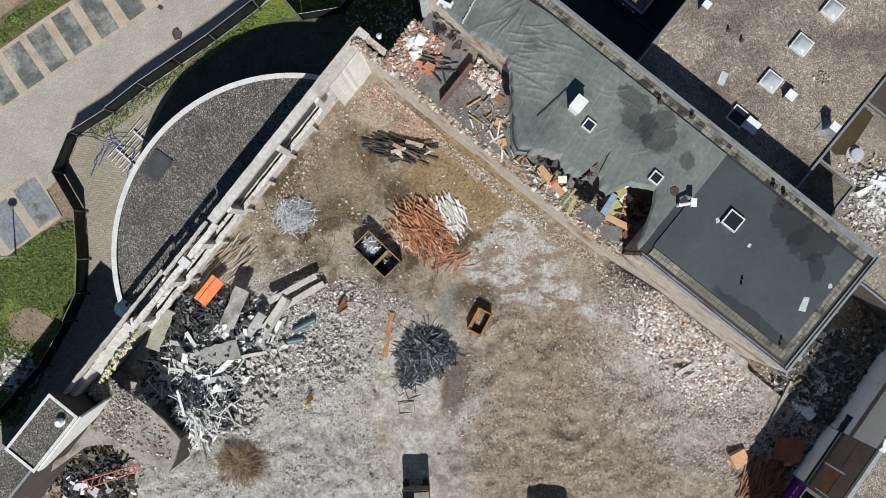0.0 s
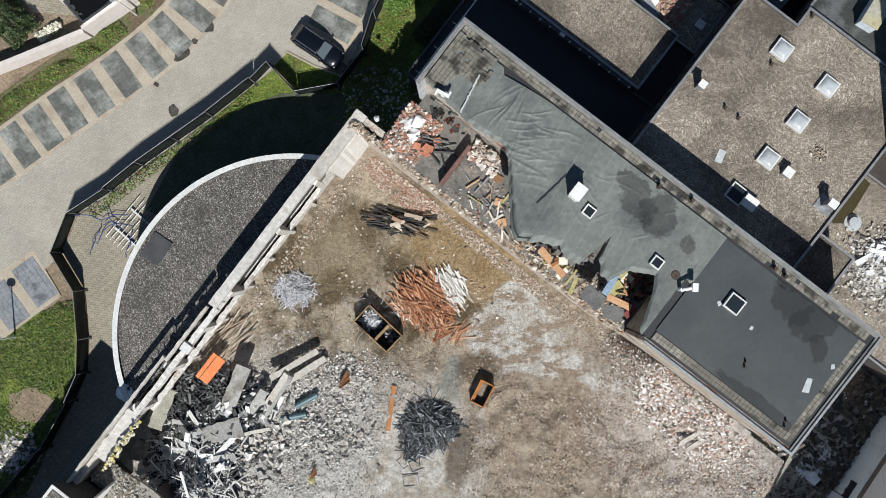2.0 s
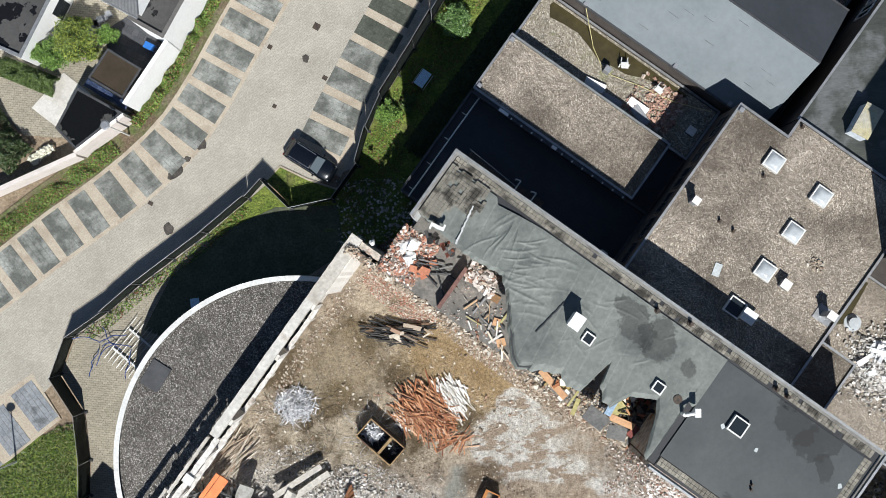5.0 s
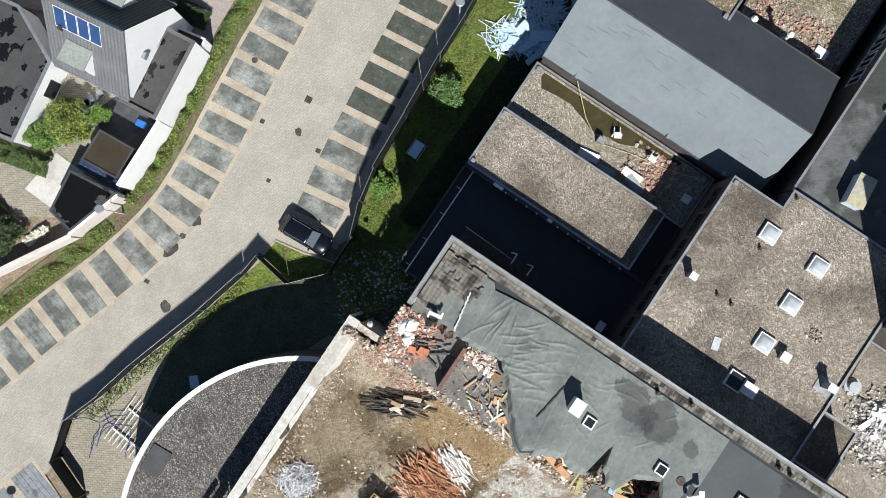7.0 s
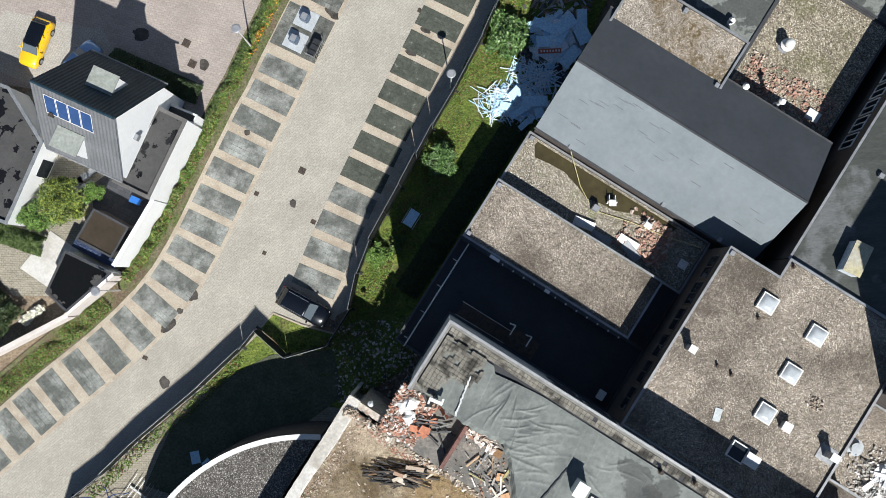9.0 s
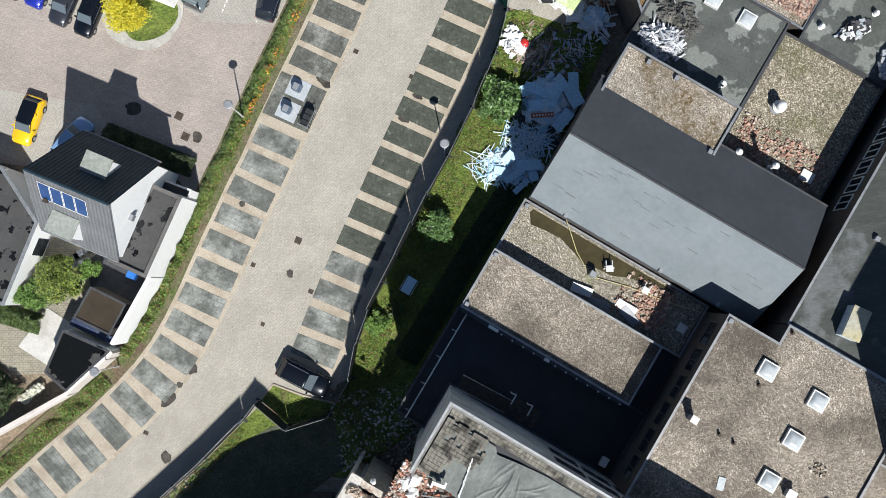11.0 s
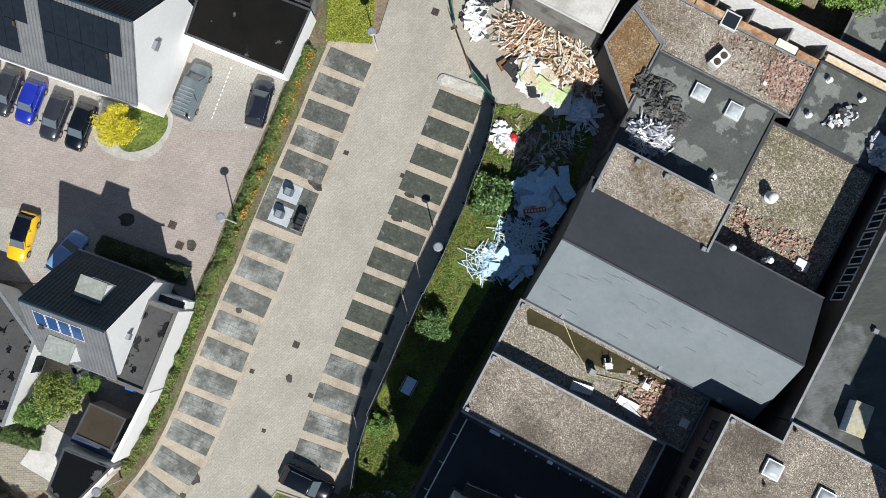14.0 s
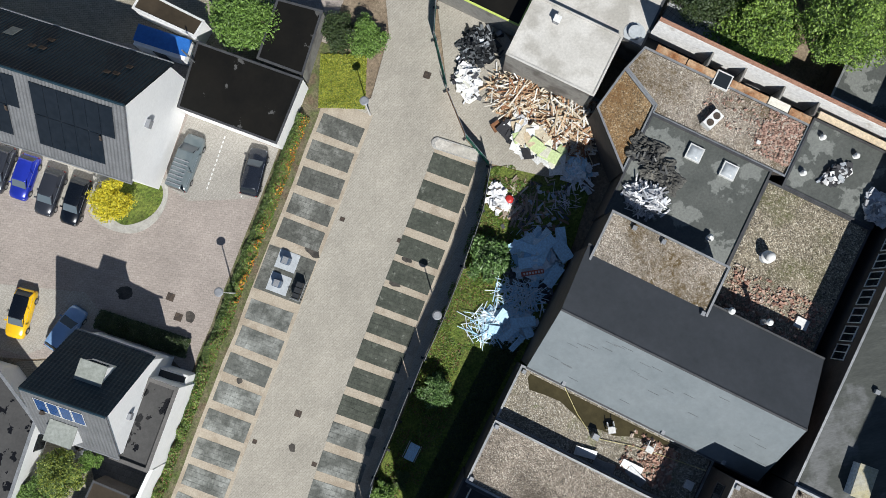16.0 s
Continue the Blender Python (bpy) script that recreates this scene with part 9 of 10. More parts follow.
# yellow-topped box on the long wing
t = chimney(23.4, 19.9, 10.6, 1.3, 2.4, 1.2, mat("pale_box_panel", (0.62, 0.68, 0.74), (0.7, 0.75, 0.8), 1.0, 0.5, fine=5.0), "pale metal box with a yellow-stained lid on the long roof", False, 6)
part("lid", boxes((-0.7, 0.7, -1.25, 1.25, 1.2, 1.28)), mat("lichen_yellow_lid", (0.4, 0.39, 0.34), (0.46, 0.41, 0.24), 0.8, 0.8, fine=4.0, fine_amt=0.3), t)
chimney(22.0, 26.5, 10.6, 0.4, 0.35, 0.4, LAMP_GREY, "small grey box on the long roof", False)
for u, v in ((25.0, 27.0), (21.0, 34.0)):
    pipe(u, v, 10.6, 0.25, 0.8, LAMP_GREY, "grey hooded flue on the long roof", True)
# concrete-roofed shop
chimney(-12.4, 43.6, 5.2, 0.5, 0.5, 0.8, LAMP_GREY, "grey vent box on the concrete roof")
pipe(-6.0, 45.9, 4.4, 0.6, 0.45, DOME, "round pale domed skylight on the roof")
GREEN_TRIM = mat("lime_green_fascia", (0.5, 0.6, 0.12), (0.58, 0.68, 0.18), 1.0, 0.5, fine=5.0, fine_amt=0.15)
kiosk = building("kiosk", "flat black-roofed kiosk with lime green fascia", rect(-23.5, -15.2, 42.5, 48), 3.2, FACADE_GREY, ROOF_PUDDLED, GREEN_TRIM, par=0.15)
CORR = rib_mat("corrugated_sheet", (0.34, 0.36, 0.37), (0.42, 0.44, 0.45), 0.35, 52, 0.5)
lean = building("lean_to", "lean-to with grey corrugated roof", rect(-4.5, 5.0, 47.0, 50.4), 3.0, FACADE_GREY, CORR, None)
far = building("outbuilding", "dark flat-roofed outbuilding among the trees", rect(11.5, 22, 48.6, 56), 3.6, FACADE_DARK, BITUMEN_WET, TRIM_GREY, par=0.1)

# ---- heaps beside the school ----
PANEL_WHITE = island_mat("white_cladding_panels", [(0.86, 0.87, 0.88), (0.8, 0.82, 0.85), (0.88, 0.88, 0.88), (0.66, 0.72, 0.78), (0.84, 0.86, 0.88)], 0.35)
# white panels again, the blue skylight of shade put into their colour
PANEL_SKY_TINT = island_mat("sky_tinted_cladding_panels", [(0.62, 0.83, 0.95), (0.72, 0.87, 0.95), (0.54, 0.79, 0.95), (0.8, 0.9, 0.95), (0.44, 0.72, 0.92), (0.84, 0.91, 0.95)], 0.3)
sticks("cladding_heap", "heap of broken white cladding panels on the lawn", PANEL_SKY_TINT, rng, 60, (10.2, 40.1), 2.6, 1.6, 0.6, (0.5, 1.8), (0.3, 0.8), (0.03, 0.06), tilt=0.16, base=0.05, turn=radians(-15))
sticks("cladding_heap", "splintered white profiles round the panels", PANEL_SKY_TINT, rng, 190, (9.4, 40.3), 3.2, 2.1, 0.6, (0.6, 2.4), (0.03, 0.08), (0.03, 0.05), tilt=0.12, base=0.03, turn=radians(-15))
sticks("cladding_heap", "heap of white cladding panels tinted blue for the shade", PANEL_SKY_TINT, rng, 58, (14.2, 45.2), 2.3, 2.4, 1.7, (0.9, 2.4), (0.5, 1.2), (0.03, 0.06), tilt=0.14, base=0.1)
sticks("cladding_heap", "small offcuts among the blue-tinted panels", PANEL_SKY_TINT, rng, 90, (14.6, 45.4), 2.6, 2.6, 1.3, (0.4, 1.2), (0.15, 0.5), (0.03, 0.06), tilt=0.25, base=0.05)
sticks("cladding_heap", "pale profiles spilled between the panel heaps", PANEL_SKY_TINT, rng, 190, (12.0, 42.3), 2.8, 2.0, 0.6, (0.7, 2.4), (0.04, 0.1), (0.03, 0.06), tilt=0.1, base=0.03)
# dark boards added to paint the shade between the panels
sticks("cladding_heap", "dark boards added under the panels to paint their gaps", DARK_BITS, rng, 120, (13.4, 44.2), 2.8, 3.2, 0.5, (0.5, 1.6), (0.2, 0.6), (0.03, 0.06), tilt=0.15, base=0.03)
for x, y, z, L, W2, yaw in ((13.3, 45.0, 1.5, 2.1, 0.95, -3), (15.0, 43.4, 1.6, 2.0, 1.0, 42), (13.1, 46.4, 1.5, 2.2, 0.8, -30), (16.2, 45.5, 1.7, 1.2, 2.2, 20), (14.9, 46.2, 1.9, 1.9, 1.0, 25), (11.6, 40.0, 0.9, 2.2, 0.9, -6), (10.0, 40.9, 0.8, 1.1, 0.9, 40), (10.2, 39.3, 0.8, 1.9, 0.6, 25), (9.0, 39.9, 0.7, 1.0, 0.7, -20), (11.9, 39.0, 0.7, 0.8, 0.9, 10), (10.7, 38.3, 0.5, 1.7, 0.5, 35), (16.4, 46.6, 1.6, 0.9, 1.7, -5), (12.5, 46.6, 1.2, 1.5, 1.0, 12)):
    o = part("cladding_panel", boxes((-L / 2, L / 2, -W2 / 2, W2 / 2, 0, 0.06)), PANEL_SKY_TINT, m=pose(x, y, z, 4, -3, yaw))
    tagged(o, "whole cladding panel on the heap, tinted with skylight blue", "panel", "cladding panels")
o = part("signboard", boxes((-1.0, 1.0, -0.2, 0.2, 0, 0.05)), mat("red_signboard", (0.4, 0.09, 0.05), (0.48, 0.13, 0.07), 1.0, 0.6, fine=6.0), m=pose(13.25, 44.05, 1.85, 2, 3, -3))
tagged(o, "long red signboard with pale bars on the panel heap", "sign")
sign_bars = boxes(*[(-0.8 + k * 0.26, -0.68 + k * 0.26, -0.09, 0.09, 0.05, 0.056) for k in range(7)])
part("bar", sign_bars, PVC_WHITE, o)
sticks("scrap_heap", "white and red household scrap behind the hoarding", island_mat("household_scrap", [(0.8, 0.81, 0.83), (0.7, 0.72, 0.76), (0.84, 0.84, 0.84), (0.78, 0.8, 0.82), (0.82, 0.82, 0.82), (0.3, 0.24, 0.18), (0.76, 0.78, 0.8), (0.8, 0.8, 0.8)], 0.5), rng, 60, (11.9, 51.2), 1.3, 1.5, 0.6, (0.3, 1.1), (0.15, 0.5), (0.05, 0.2), tilt=0.3, base=0.05)
sticks("timber_heap", "boards scattered on the lawn", TAN_BITS, rng, 60, (13.6, 50.3), 2.0, 2.4, 0.15, (0.8, 2.4), (0.08, 0.2), (0.03, 0.06), yaw=radians(60), spread=0.5, base=0.03)
sticks("scrap_heap", "mixed litter strewn on the lawn", island_mat("lawn_litter", [(0.6, 0.62, 0.64), (0.4, 0.5, 0.58), (0.3, 0.2, 0.12), (0.08, 0.08, 0.085), (0.5, 0.42, 0.3), (0.16, 0.15, 0.14)], 0.6), rng, 170, (15.4, 49.2), 4.2, 3.4, 0.1, (0.1, 0.9), (0.04, 0.3), (0.02, 0.06), tilt=0.15, base=0.03)
sticks("cladding_heap", "white window frames and sheets by the school wall", PANEL_WHITE, rng, 34, (19.4, 51.7), 1.6, 1.6, 0.5, (0.5, 1.8), (0.06, 0.5), (0.03, 0.06), tilt=0.25, base=0.05)
sticks("scrap_heap", "tangled profiles on the shaded lawn", ALU, rng, 30, (17.6, 49.9), 1.8, 1.3, 0.3, (0.5, 1.6), (0.03, 0.08), (0.03, 0.06), tilt=0.2, base=0.03)
sticks("cladding_heap", "window frames and panels by the wall, tinted blue for shade", PANEL_SKY_TINT, rng, 50, (19.3, 52.4), 1.5, 1.2, 0.6, (0.6, 1.5), (0.1, 0.7), (0.03, 0.06), tilt=0.3, base=0.05)
NEW_WOOD = island_mat("pale_waste_timber", [(0.6, 0.44, 0.29), (0.68, 0.56, 0.4), (0.46, 0.28, 0.16), (0.74, 0.65, 0.52), (0.34, 0.16, 0.08), (0.62, 0.5, 0.34), (0.8, 0.76, 0.68), (0.2, 0.12, 0.07), (0.78, 0.77, 0.74)], 0.8)
sticks("timber_heap", "great heap of waste timber and battens", NEW_WOOD, rng, 620, (19.3, 56.4), 3.8, 3.2, 1.5, (0.7, 2.8), (0.05, 0.16), (0.04, 0.09), yaw=radians(75), spread=1.1, tilt=0.15, base=0.05, turn=radians(-38))
sticks("timber_heap", "yellow battens on the waste timber", NEW_WOOD, rng, 420, (15.6, 60.0), 3.2, 2.6, 1.3, (0.6, 2.4), (0.05, 0.14), (0.04, 0.08), yaw=radians(10), spread=1.2, tilt=0.18, base=0.05, turn=radians(-38))
sticks("board_heap", "white, lime and black boards on the timber heap", island_mat("coloured_boards", [(0.8, 0.8, 0.8), (0.76, 0.76, 0.74), (0.62, 0.5, 0.34), (0.5, 0.6, 0.3), (0.76, 0.75, 0.6), (0.035, 0.035, 0.04), (0.78, 0.78, 0.76), (0.66, 0.58, 0.44), (0.84, 0.84, 0.82), (0.82, 0.82, 0.8), (0.8, 0.8, 0.79)], 0.6), rng, 80, (16.0, 55.4), 3.6, 1.5, 0.9, (0.9, 2.0), (0.6, 1.2), (0.03, 0.06), tilt=0.16, base=0.5, turn=radians(-48), category="board heap")
sticks("scrap_heap", "heap of white plastic and insulation scrap", island_mat("white_scrap", [(0.84, 0.84, 0.84), (0.8, 0.81, 0.83), (0.82, 0.81, 0.76), (0.86, 0.86, 0.86), (0.8, 0.8, 0.8), (0.83, 0.82, 0.72), (0.85, 0.85, 0.85), (0.05, 0.05, 0.06), (0.78, 0.8, 0.83)], 0.5), rng, 150, (11.4, 62.4), 1.2, 2.2, 0.8, (0.3, 1.4), (0.06, 0.45), (0.04, 0.15), tilt=0.3, base=0.05)
sticks("tarpaulin_heap", "crumpled black roofing sheets on the ground", STEEL, rng, 240, (13.2, 65.0), 2.2, 1.9, 0.9, (0.3, 1.3), (0.08, 0.45), (0.03, 0.07), tilt=0.45, base=0.05)
tagged(part("yard", slab([(9.5, 61.8), (10.3, 57.3), (11.8, 54.5), (17, 52), (24, 57), (17, 63), (13, 72), (10.3, 70)], -0.2, 0.006), ROAD), "paved yard behind the hoarding", "pavement", kind="structure")
o = part("cable_drum", boxes((-0.4, 0.4, -0.4, 0.4, 0, 0.5)), RUST, m=pose(13.1, 57.6, 0.02, 0, 0, 20))
tagged(o, "rusty steel plate box on the yard", "box")
bm = bmesh.new()
bmesh.ops.create_icosphere(bm, subdivisions=2, radius=0.42)
for q in bm.verts:
    q.co.z = max(-0.1, q.co.z * 0.7) + 0.12 * noise.noise(q.co * 4)
o = part("plastic_bag", bm, mat("red_plastic", (0.55, 0.03, 0.03), (0.65, 0.05, 0.04), 2.0, 0.4, fine=6.0), m=pose(12.8, 50.9, 0.45), smooth=True)
tagged(o, "bright red plastic bag on the white scrap", "bag")
# cold frame on the lawn
t = thing("table", pose(-0.3, 31.0, 0, 0, 0, 52), "upturned white table with steel legs on the lawn", "table")
part("top", boxes((-0.75, 0.75, -0.45, 0.45, 0.6, 0.66)), PANEL_SKY_TINT, t)
for x, y in ((-0.7, -0.4), (0.65, -0.4), (-0.7, 0.35), (0.65, 0.35)):
    part("leg", boxes((x, x + 0.05, y, y + 0.05, 0, 0.6)), GALV, t)
part("rail", boxes((-0.8, 0.8, 0.55, 0.6, 0.3, 0.36), (-0.8, 0.8, -0.6, -0.55, 0.3, 0.36)), TRIM_WHITE, t)
scatter("rubble", "rubble and leaves on the shaded ground by the wing", CONC_BITS, rng, np.array([(rng.uniform(-8.5, -0.8), rng.uniform(15.6, 22.5)) for _ in range(1900)]), 0.03, 0.22, None, power=4)

# fallen steel fence in the yard, blue ties
t = thing("bike_rack", pose(-26.8, 8.6, 0.05, 0, 0, 48), "row of pale steel tubes lying on two rails", "bike rack")
for k in range(8):
    bm = bmesh.new()
    rod(bm, (-2.3, -1.6 + k * 0.45, 0.3 + 0.02 * (k % 3)), (2.3, -1.6 + k * 0.45 + 0.1 * (k % 2), 0.32), 0.028, 6)
    part("tube", bm, GALV, t)
for x in (-1.2, 1.0):
    part("rail", boxes((x - 0.08, x + 0.08, -1.6, 1.5, 0.1, 0.25)), TRIM_WHITE, t)
STRAP = mat("blue_strap", (0.03, 0.06, 0.2), (0.05, 0.09, 0.28), 1.0, 0.6, fine=5.0)
bm = bmesh.new()
wr.seed(12)
for k in range(7):
    wire(bm, -28.4 + wr.uniform(-1.6, 1.6), 9.0 + wr.uniform(-0.5, 0.6), 6, 0.45, 0.04, 0.4)
tagged(part("lifting_strap", bm, STRAP), "tangled dark blue lifting straps", "strap")
for x, y, yaw in ((-21.4, 10.6 + 1.6, 5), (-20.3, 11.4, 40)):
    o = part("sheet", boxes((-0.4, 0.4, -0.55, 0.55, 0, 0.03)), PANEL_SKY_TINT, m=pose(x, y, 0.02, 0, 0, yaw))
    tagged(o, "pale sheet lying in the shaded yard", "sheet", "loose sheets")
o = part("roof_hatch", boxes((-1.1, 1.1, -0.85, 0.85, 0, 0.12)), TRIM_DARK, m=pose(-23.0, 6.75, 6.2, 0, 0, 55))
tagged(o, "dark flat roof hatch on the annex gravel", "roof hatch")

# ---- the east range, whose facade looks on the rubble ----
EAST = pose(33.9, -15.4, 0, 0, 0, 56.1)
PANEL_SKIN = mat("white_facade_panel", (0.86, 0.91, 0.95), (0.9, 0.94, 0.96), 0.6, 0.45, 0.0, fine=4.0, fine_amt=0.12, stain=(0.72, 0.76, 0.79), stain_scale=0.4)
PANEL_GREY = mat("grey_facade_panel", (0.82, 0.8, 0.76), (0.88, 0.86, 0.82), 0.6, 0.6, 0.0, fine=4.0, fine_amt=0.1)
PANEL_BROWN = mat("brown_facade_panel", (0.16, 0.13, 0.11), (0.22, 0.18, 0.15), 0.6, 0.6, fine=4.0, fine_amt=0.2)
PURPLE = mat("purple_sign", (0.1, 0.02, 0.24), (0.13, 0.03, 0.3), 1.0, 0.5, fine=4.0)
east = thing("east_range", EAST, "range with white panel facade and gravel roof", "building")
part("wall", boxes((-12, 13.4, -11, 0, 0, 8.9)), FACADE_GREY, east)
part("roof", boxes((-11.7, 13.1, -10.7, -0.3, 8.9, 8.96)), GRAVEL_A, east, "brown gravel roof")
part("parapet", boxes((-12, 13.4, -0.3, 0.02, 8.9, 9.25)), TRIM_GREY, east)
for k in range(5):
    x = 0.3 + k * 2.6
    part("panel", boxes((x, x + 2.595, 0, 0.08, 0.25, 4.0)), PANEL_SKIN, east, "white facade panel")
    part("panel", boxes((x, x + 2.595, 0, 0.07, 4.75, 8.8)), PANEL_GREY, east, "pale grey facade panel")
part("band", boxes((0.3, 13.3, 0, 0.03, 4.0, 4.75)), PANEL_BROWN, east)
part("panel", boxes((-5.0, 0.2, 0, 0.3, 0.2, 3.1)), PANEL_SKIN, east, "white facade panel")
part("trim", boxes((-5.0, 0.2, 0, 0.2, 3.1, 3.3)), PANEL_BROWN, east)
for x0, x1, z0, z1, mt in ((-5.0, -2.7, 3.4, 8.8, PANEL_BROWN), (-2.6, 0.2, 3.4, 6.0, PANEL_BROWN), (-2.6, 0.2, 6.1, 8.8, PANEL_BROWN), (-8.2, -5.2, 3.2, 8.8, PANEL_GREY), (-11.9, -8.3, 0.3, 8.8, PANEL_GREY)):
    part("panel", boxes((x0, x1, 0, 0.08, z0, z1)), mt, east)
part("panel", boxes((-4.9, -2.6, 0.08, 0.14, 4.6, 6.6)), PLY, east, "tan board in the facade")
part("post", boxes((-2.75, -2.6, 0.08, 0.22, 3.6, 7.4)), PVC_WHITE, east, "pale post on the brown panels")
part("post", boxes((-4.95, -4.85, 0.08, 0.2, 4.6, 8.4)), PVC_WHITE, east, "pale post on the brown panels")
part("canopy", boxes((-5.0, 0.2, 0.3, 0.42, 3.0, 3.12)), BITUMEN, east, "torn black edge over the white panel")
part("canopy", chipped_x(0.2, 1.8, 0.06, 0.42, 2.5, 3.0, 31, 0.1), BITUMEN, east, "torn black roofing hanging over the joint")
part("coping", chipped_x(0.3, 13.3, -0.34, 0.12, 9.25, 9.32, 32, 0.12), WHITEWASH, east, "broken white coping along the roof edge")
part("window", boxes((-7.4, -5.5, 0.08, 0.12, 3.5, 5.5)), WINDOW_GLASS, east, "dark window pane")
sign = part("sign", boxes((-8.2, -5.2, 0, 0.12, 0.4, 2.9)), PURPLE, east, "purple sign with pale bars")
part("bar", boxes(*[(-7.9 + k * 0.5, -7.6 + k * 0.5, 0.12, 0.13, 1.9, 2.1) for k in range(5)]), PVC_WHITE, sign)
# panels take the rubble colours that were darkened for the shade
sticks("panel_heap", "grey panels and planks in the shade", SHADE_DARK_BITS, rng, 260, (32.6, -10.4), 3.6, 4.4, 0.4, (0.4, 1.8), (0.08, 0.5), (0.03, 0.08), tilt=0.2, base=0.3, turn=radians(-34))
sticks("cladding_heap", "white sheets thrown on the shaded rubble", PANEL_WHITE, rng, 22, (32.4, -12.6), 1.4, 2.2, 0.3, (0.5, 1.3), (0.4, 0.9), (0.03, 0.08), tilt=0.25, base=0.5, turn=radians(-34))
sticks("timber_heap", "heap of brown roof battens beside the lorry", island_mat("brown_battens", [(0.2, 0.095, 0.05), (0.28, 0.14, 0.07), (0.14, 0.065, 0.035), (0.34, 0.19, 0.1)]), rng, 170, (28.3, -20.2), 2.4, 2.2, 0.7, (1.0, 2.6), (0.06, 0.13), (0.05, 0.09), yaw=radians(55), spread=0.35, tilt=0.12, base=0.35)
sticks("board_heap", "orange-brown cupboard boards on the batten heap", RED_WOOD, rng, 7, (30.3, -17.6), 0.8, 0.8, 0.2, (0.6, 1.2), (0.3, 0.7), (0.04, 0.07), tilt=0.15, base=0.5, category="board heap")
o = part("cupboard", boxes((-0.7, 0.7, -0.65, 0.65, 0, 0.5)), ORANGE_WOOD, m=pose(26.0, -17.9, 0.5, 8, 6, 28))
tagged(o, "orange-stained cupboard lying on rubble", "cupboard")
o = part("cupboard", boxes((-1.2, 1.2, -1.0, 1.0, 0, 0.4)), mat("red_brown_cupboard", (0.22, 0.09, 0.04), (0.3, 0.13, 0.06), 1.0, 0.6, fine=5.0, fine_amt=0.25), m=pose(30.3, -17.1, 0.5, 3, 3, -8))
tagged(o, "dark brown cupboard lying on the batten heap", "cupboard")

# ---- south-west corner ----
RED_STEEL = mat("faded_red_steel", (0.4, 0.12, 0.09), (0.5, 0.18, 0.14), 1.0, 0.5, 0.2, fine=5.0, fine_amt=0.25)
t = thing("scissor_boom", pose(-28.8, -20.0, 0.6, 0, 0, 20), "faded red steel lattice boom on the rubble", "boom")
bm = bmesh.new()
for y in (-0.4, 0.4):
    rod(bm, (-3, y, 0.2), (3, y * 0.6, 1.2), 0.07, 6)
for k in range(8):
    x = -2.8 + k * 0.75
    rod(bm, (x, -0.4, 0.25 + 0.12 * k), (x + 0.6, 0.4, 0.3 + 0.13 * k), 0.045, 5)
part("lattice", bm, RED_STEEL, t)
for x, z in ((-2.2, 0.3), (2.4, 1.05)):
    part("post", boxes((x - 0.06, x + 0.06, -0.45, 0.45, z, z + 0.12)), RED_STEEL, t)
sticks("scrap_heap", "white and blue plastic scrap in the corner", PANEL_WHITE, rng, 18, (-30.5, -21.5), 4.5, 2.0, 0.7, (0.4, 1.3), (0.1, 0.5), (0.04, 0.12), tilt=0.3, base=0.5)
sticks("scrap_heap", "dark and coloured scrap in the cellar pit", island_mat("cellar_scrap", [(0.02, 0.02, 0.022), (0.04, 0.04, 0.045), (0.03, 0.03, 0.035), (0.06, 0.06, 0.06), (0.14, 0.1, 0.04), (0.05, 0.045, 0.04), (0.12, 0.125, 0.13)], 0.6), rng, 700, (-31.0, -20.5), 5.5, 3.0, 0.5, (0.4, 1.6), (0.06, 0.35), (0.03, 0.08), tilt=0.4, base=0.1)
CONC_FLOOR = mat("dusty_floor_slab", (0.25, 0.235, 0.2), (0.37, 0.35, 0.31), 0.5, 0.9, fine=4.0, fine_amt=0.3, stain=(0.2, 0.17, 0.13), stain_scale=0.4)
SW_EDGE = [(-30.67, -12.17), (-28.9, -10.9), (-26.9, -11.3), (-25.4, -12.0), (-23.9, -13.04), (-22.6, -14.2), (-21.27, -15.71), (-21.6, -17.2), (-22.19, -18.52), (-24.91, -17.34), (-26.2, -16.5), (-27.27, -16.11), (-29.15, -16.45), (-31.97, -18.49)]
upper = thing("floor_slab", pose(0, 0, 0), "dusty concrete floor slab left standing over the pit", "floor slab")
part("deck", slab(SW_EDGE[::-1], 5.15, 5.5), CONC_FLOOR, upper)
bm = bmesh.new()
ring_wall(bm, [(-23.85, -13.3), (-21.55, -15.75), (-22.35, -18.3)], 0.25, 0, 5.15, closed=False)
part("wall", bm, FACADE_DARK, upper)
for x, y in ((-25.2, -16.8), (-28.2, -15.6)):
    part("post", boxes((x - 0.2, x + 0.2, y - 0.2, y + 0.2, 0, 5.15)), CONCRETE, upper)

CONC_TAN = island_mat("dusty_masonry_rubble", [(0.36, 0.33, 0.28), (0.28, 0.25, 0.21), (0.46, 0.43, 0.38), (0.2, 0.18, 0.15), (0.34, 0.27, 0.21), (0.58, 0.55, 0.5), (0.32, 0.3, 0.26)])
sticks("panel_heap", "splintered panels piled against the standing floor", SLAB_BITS, rng, 340, (-21.4, -13.6), 2.2, 3.6, 4.2, (0.7, 2.4), (0.05, 0.22), (0.04, 0.1), tilt=0.3, base=0.7, turn=radians(8))


def mound_z(x, y):
    return 5.5 + 1.5 * math.exp(-((x + 27.6) / 1.3) ** 2 - ((y + 11.8) / 1.6) ** 2) + 0.5 * math.exp(-((x + 28.2) / 1.2) ** 2 - ((y + 14.2) / 1.2) ** 2)


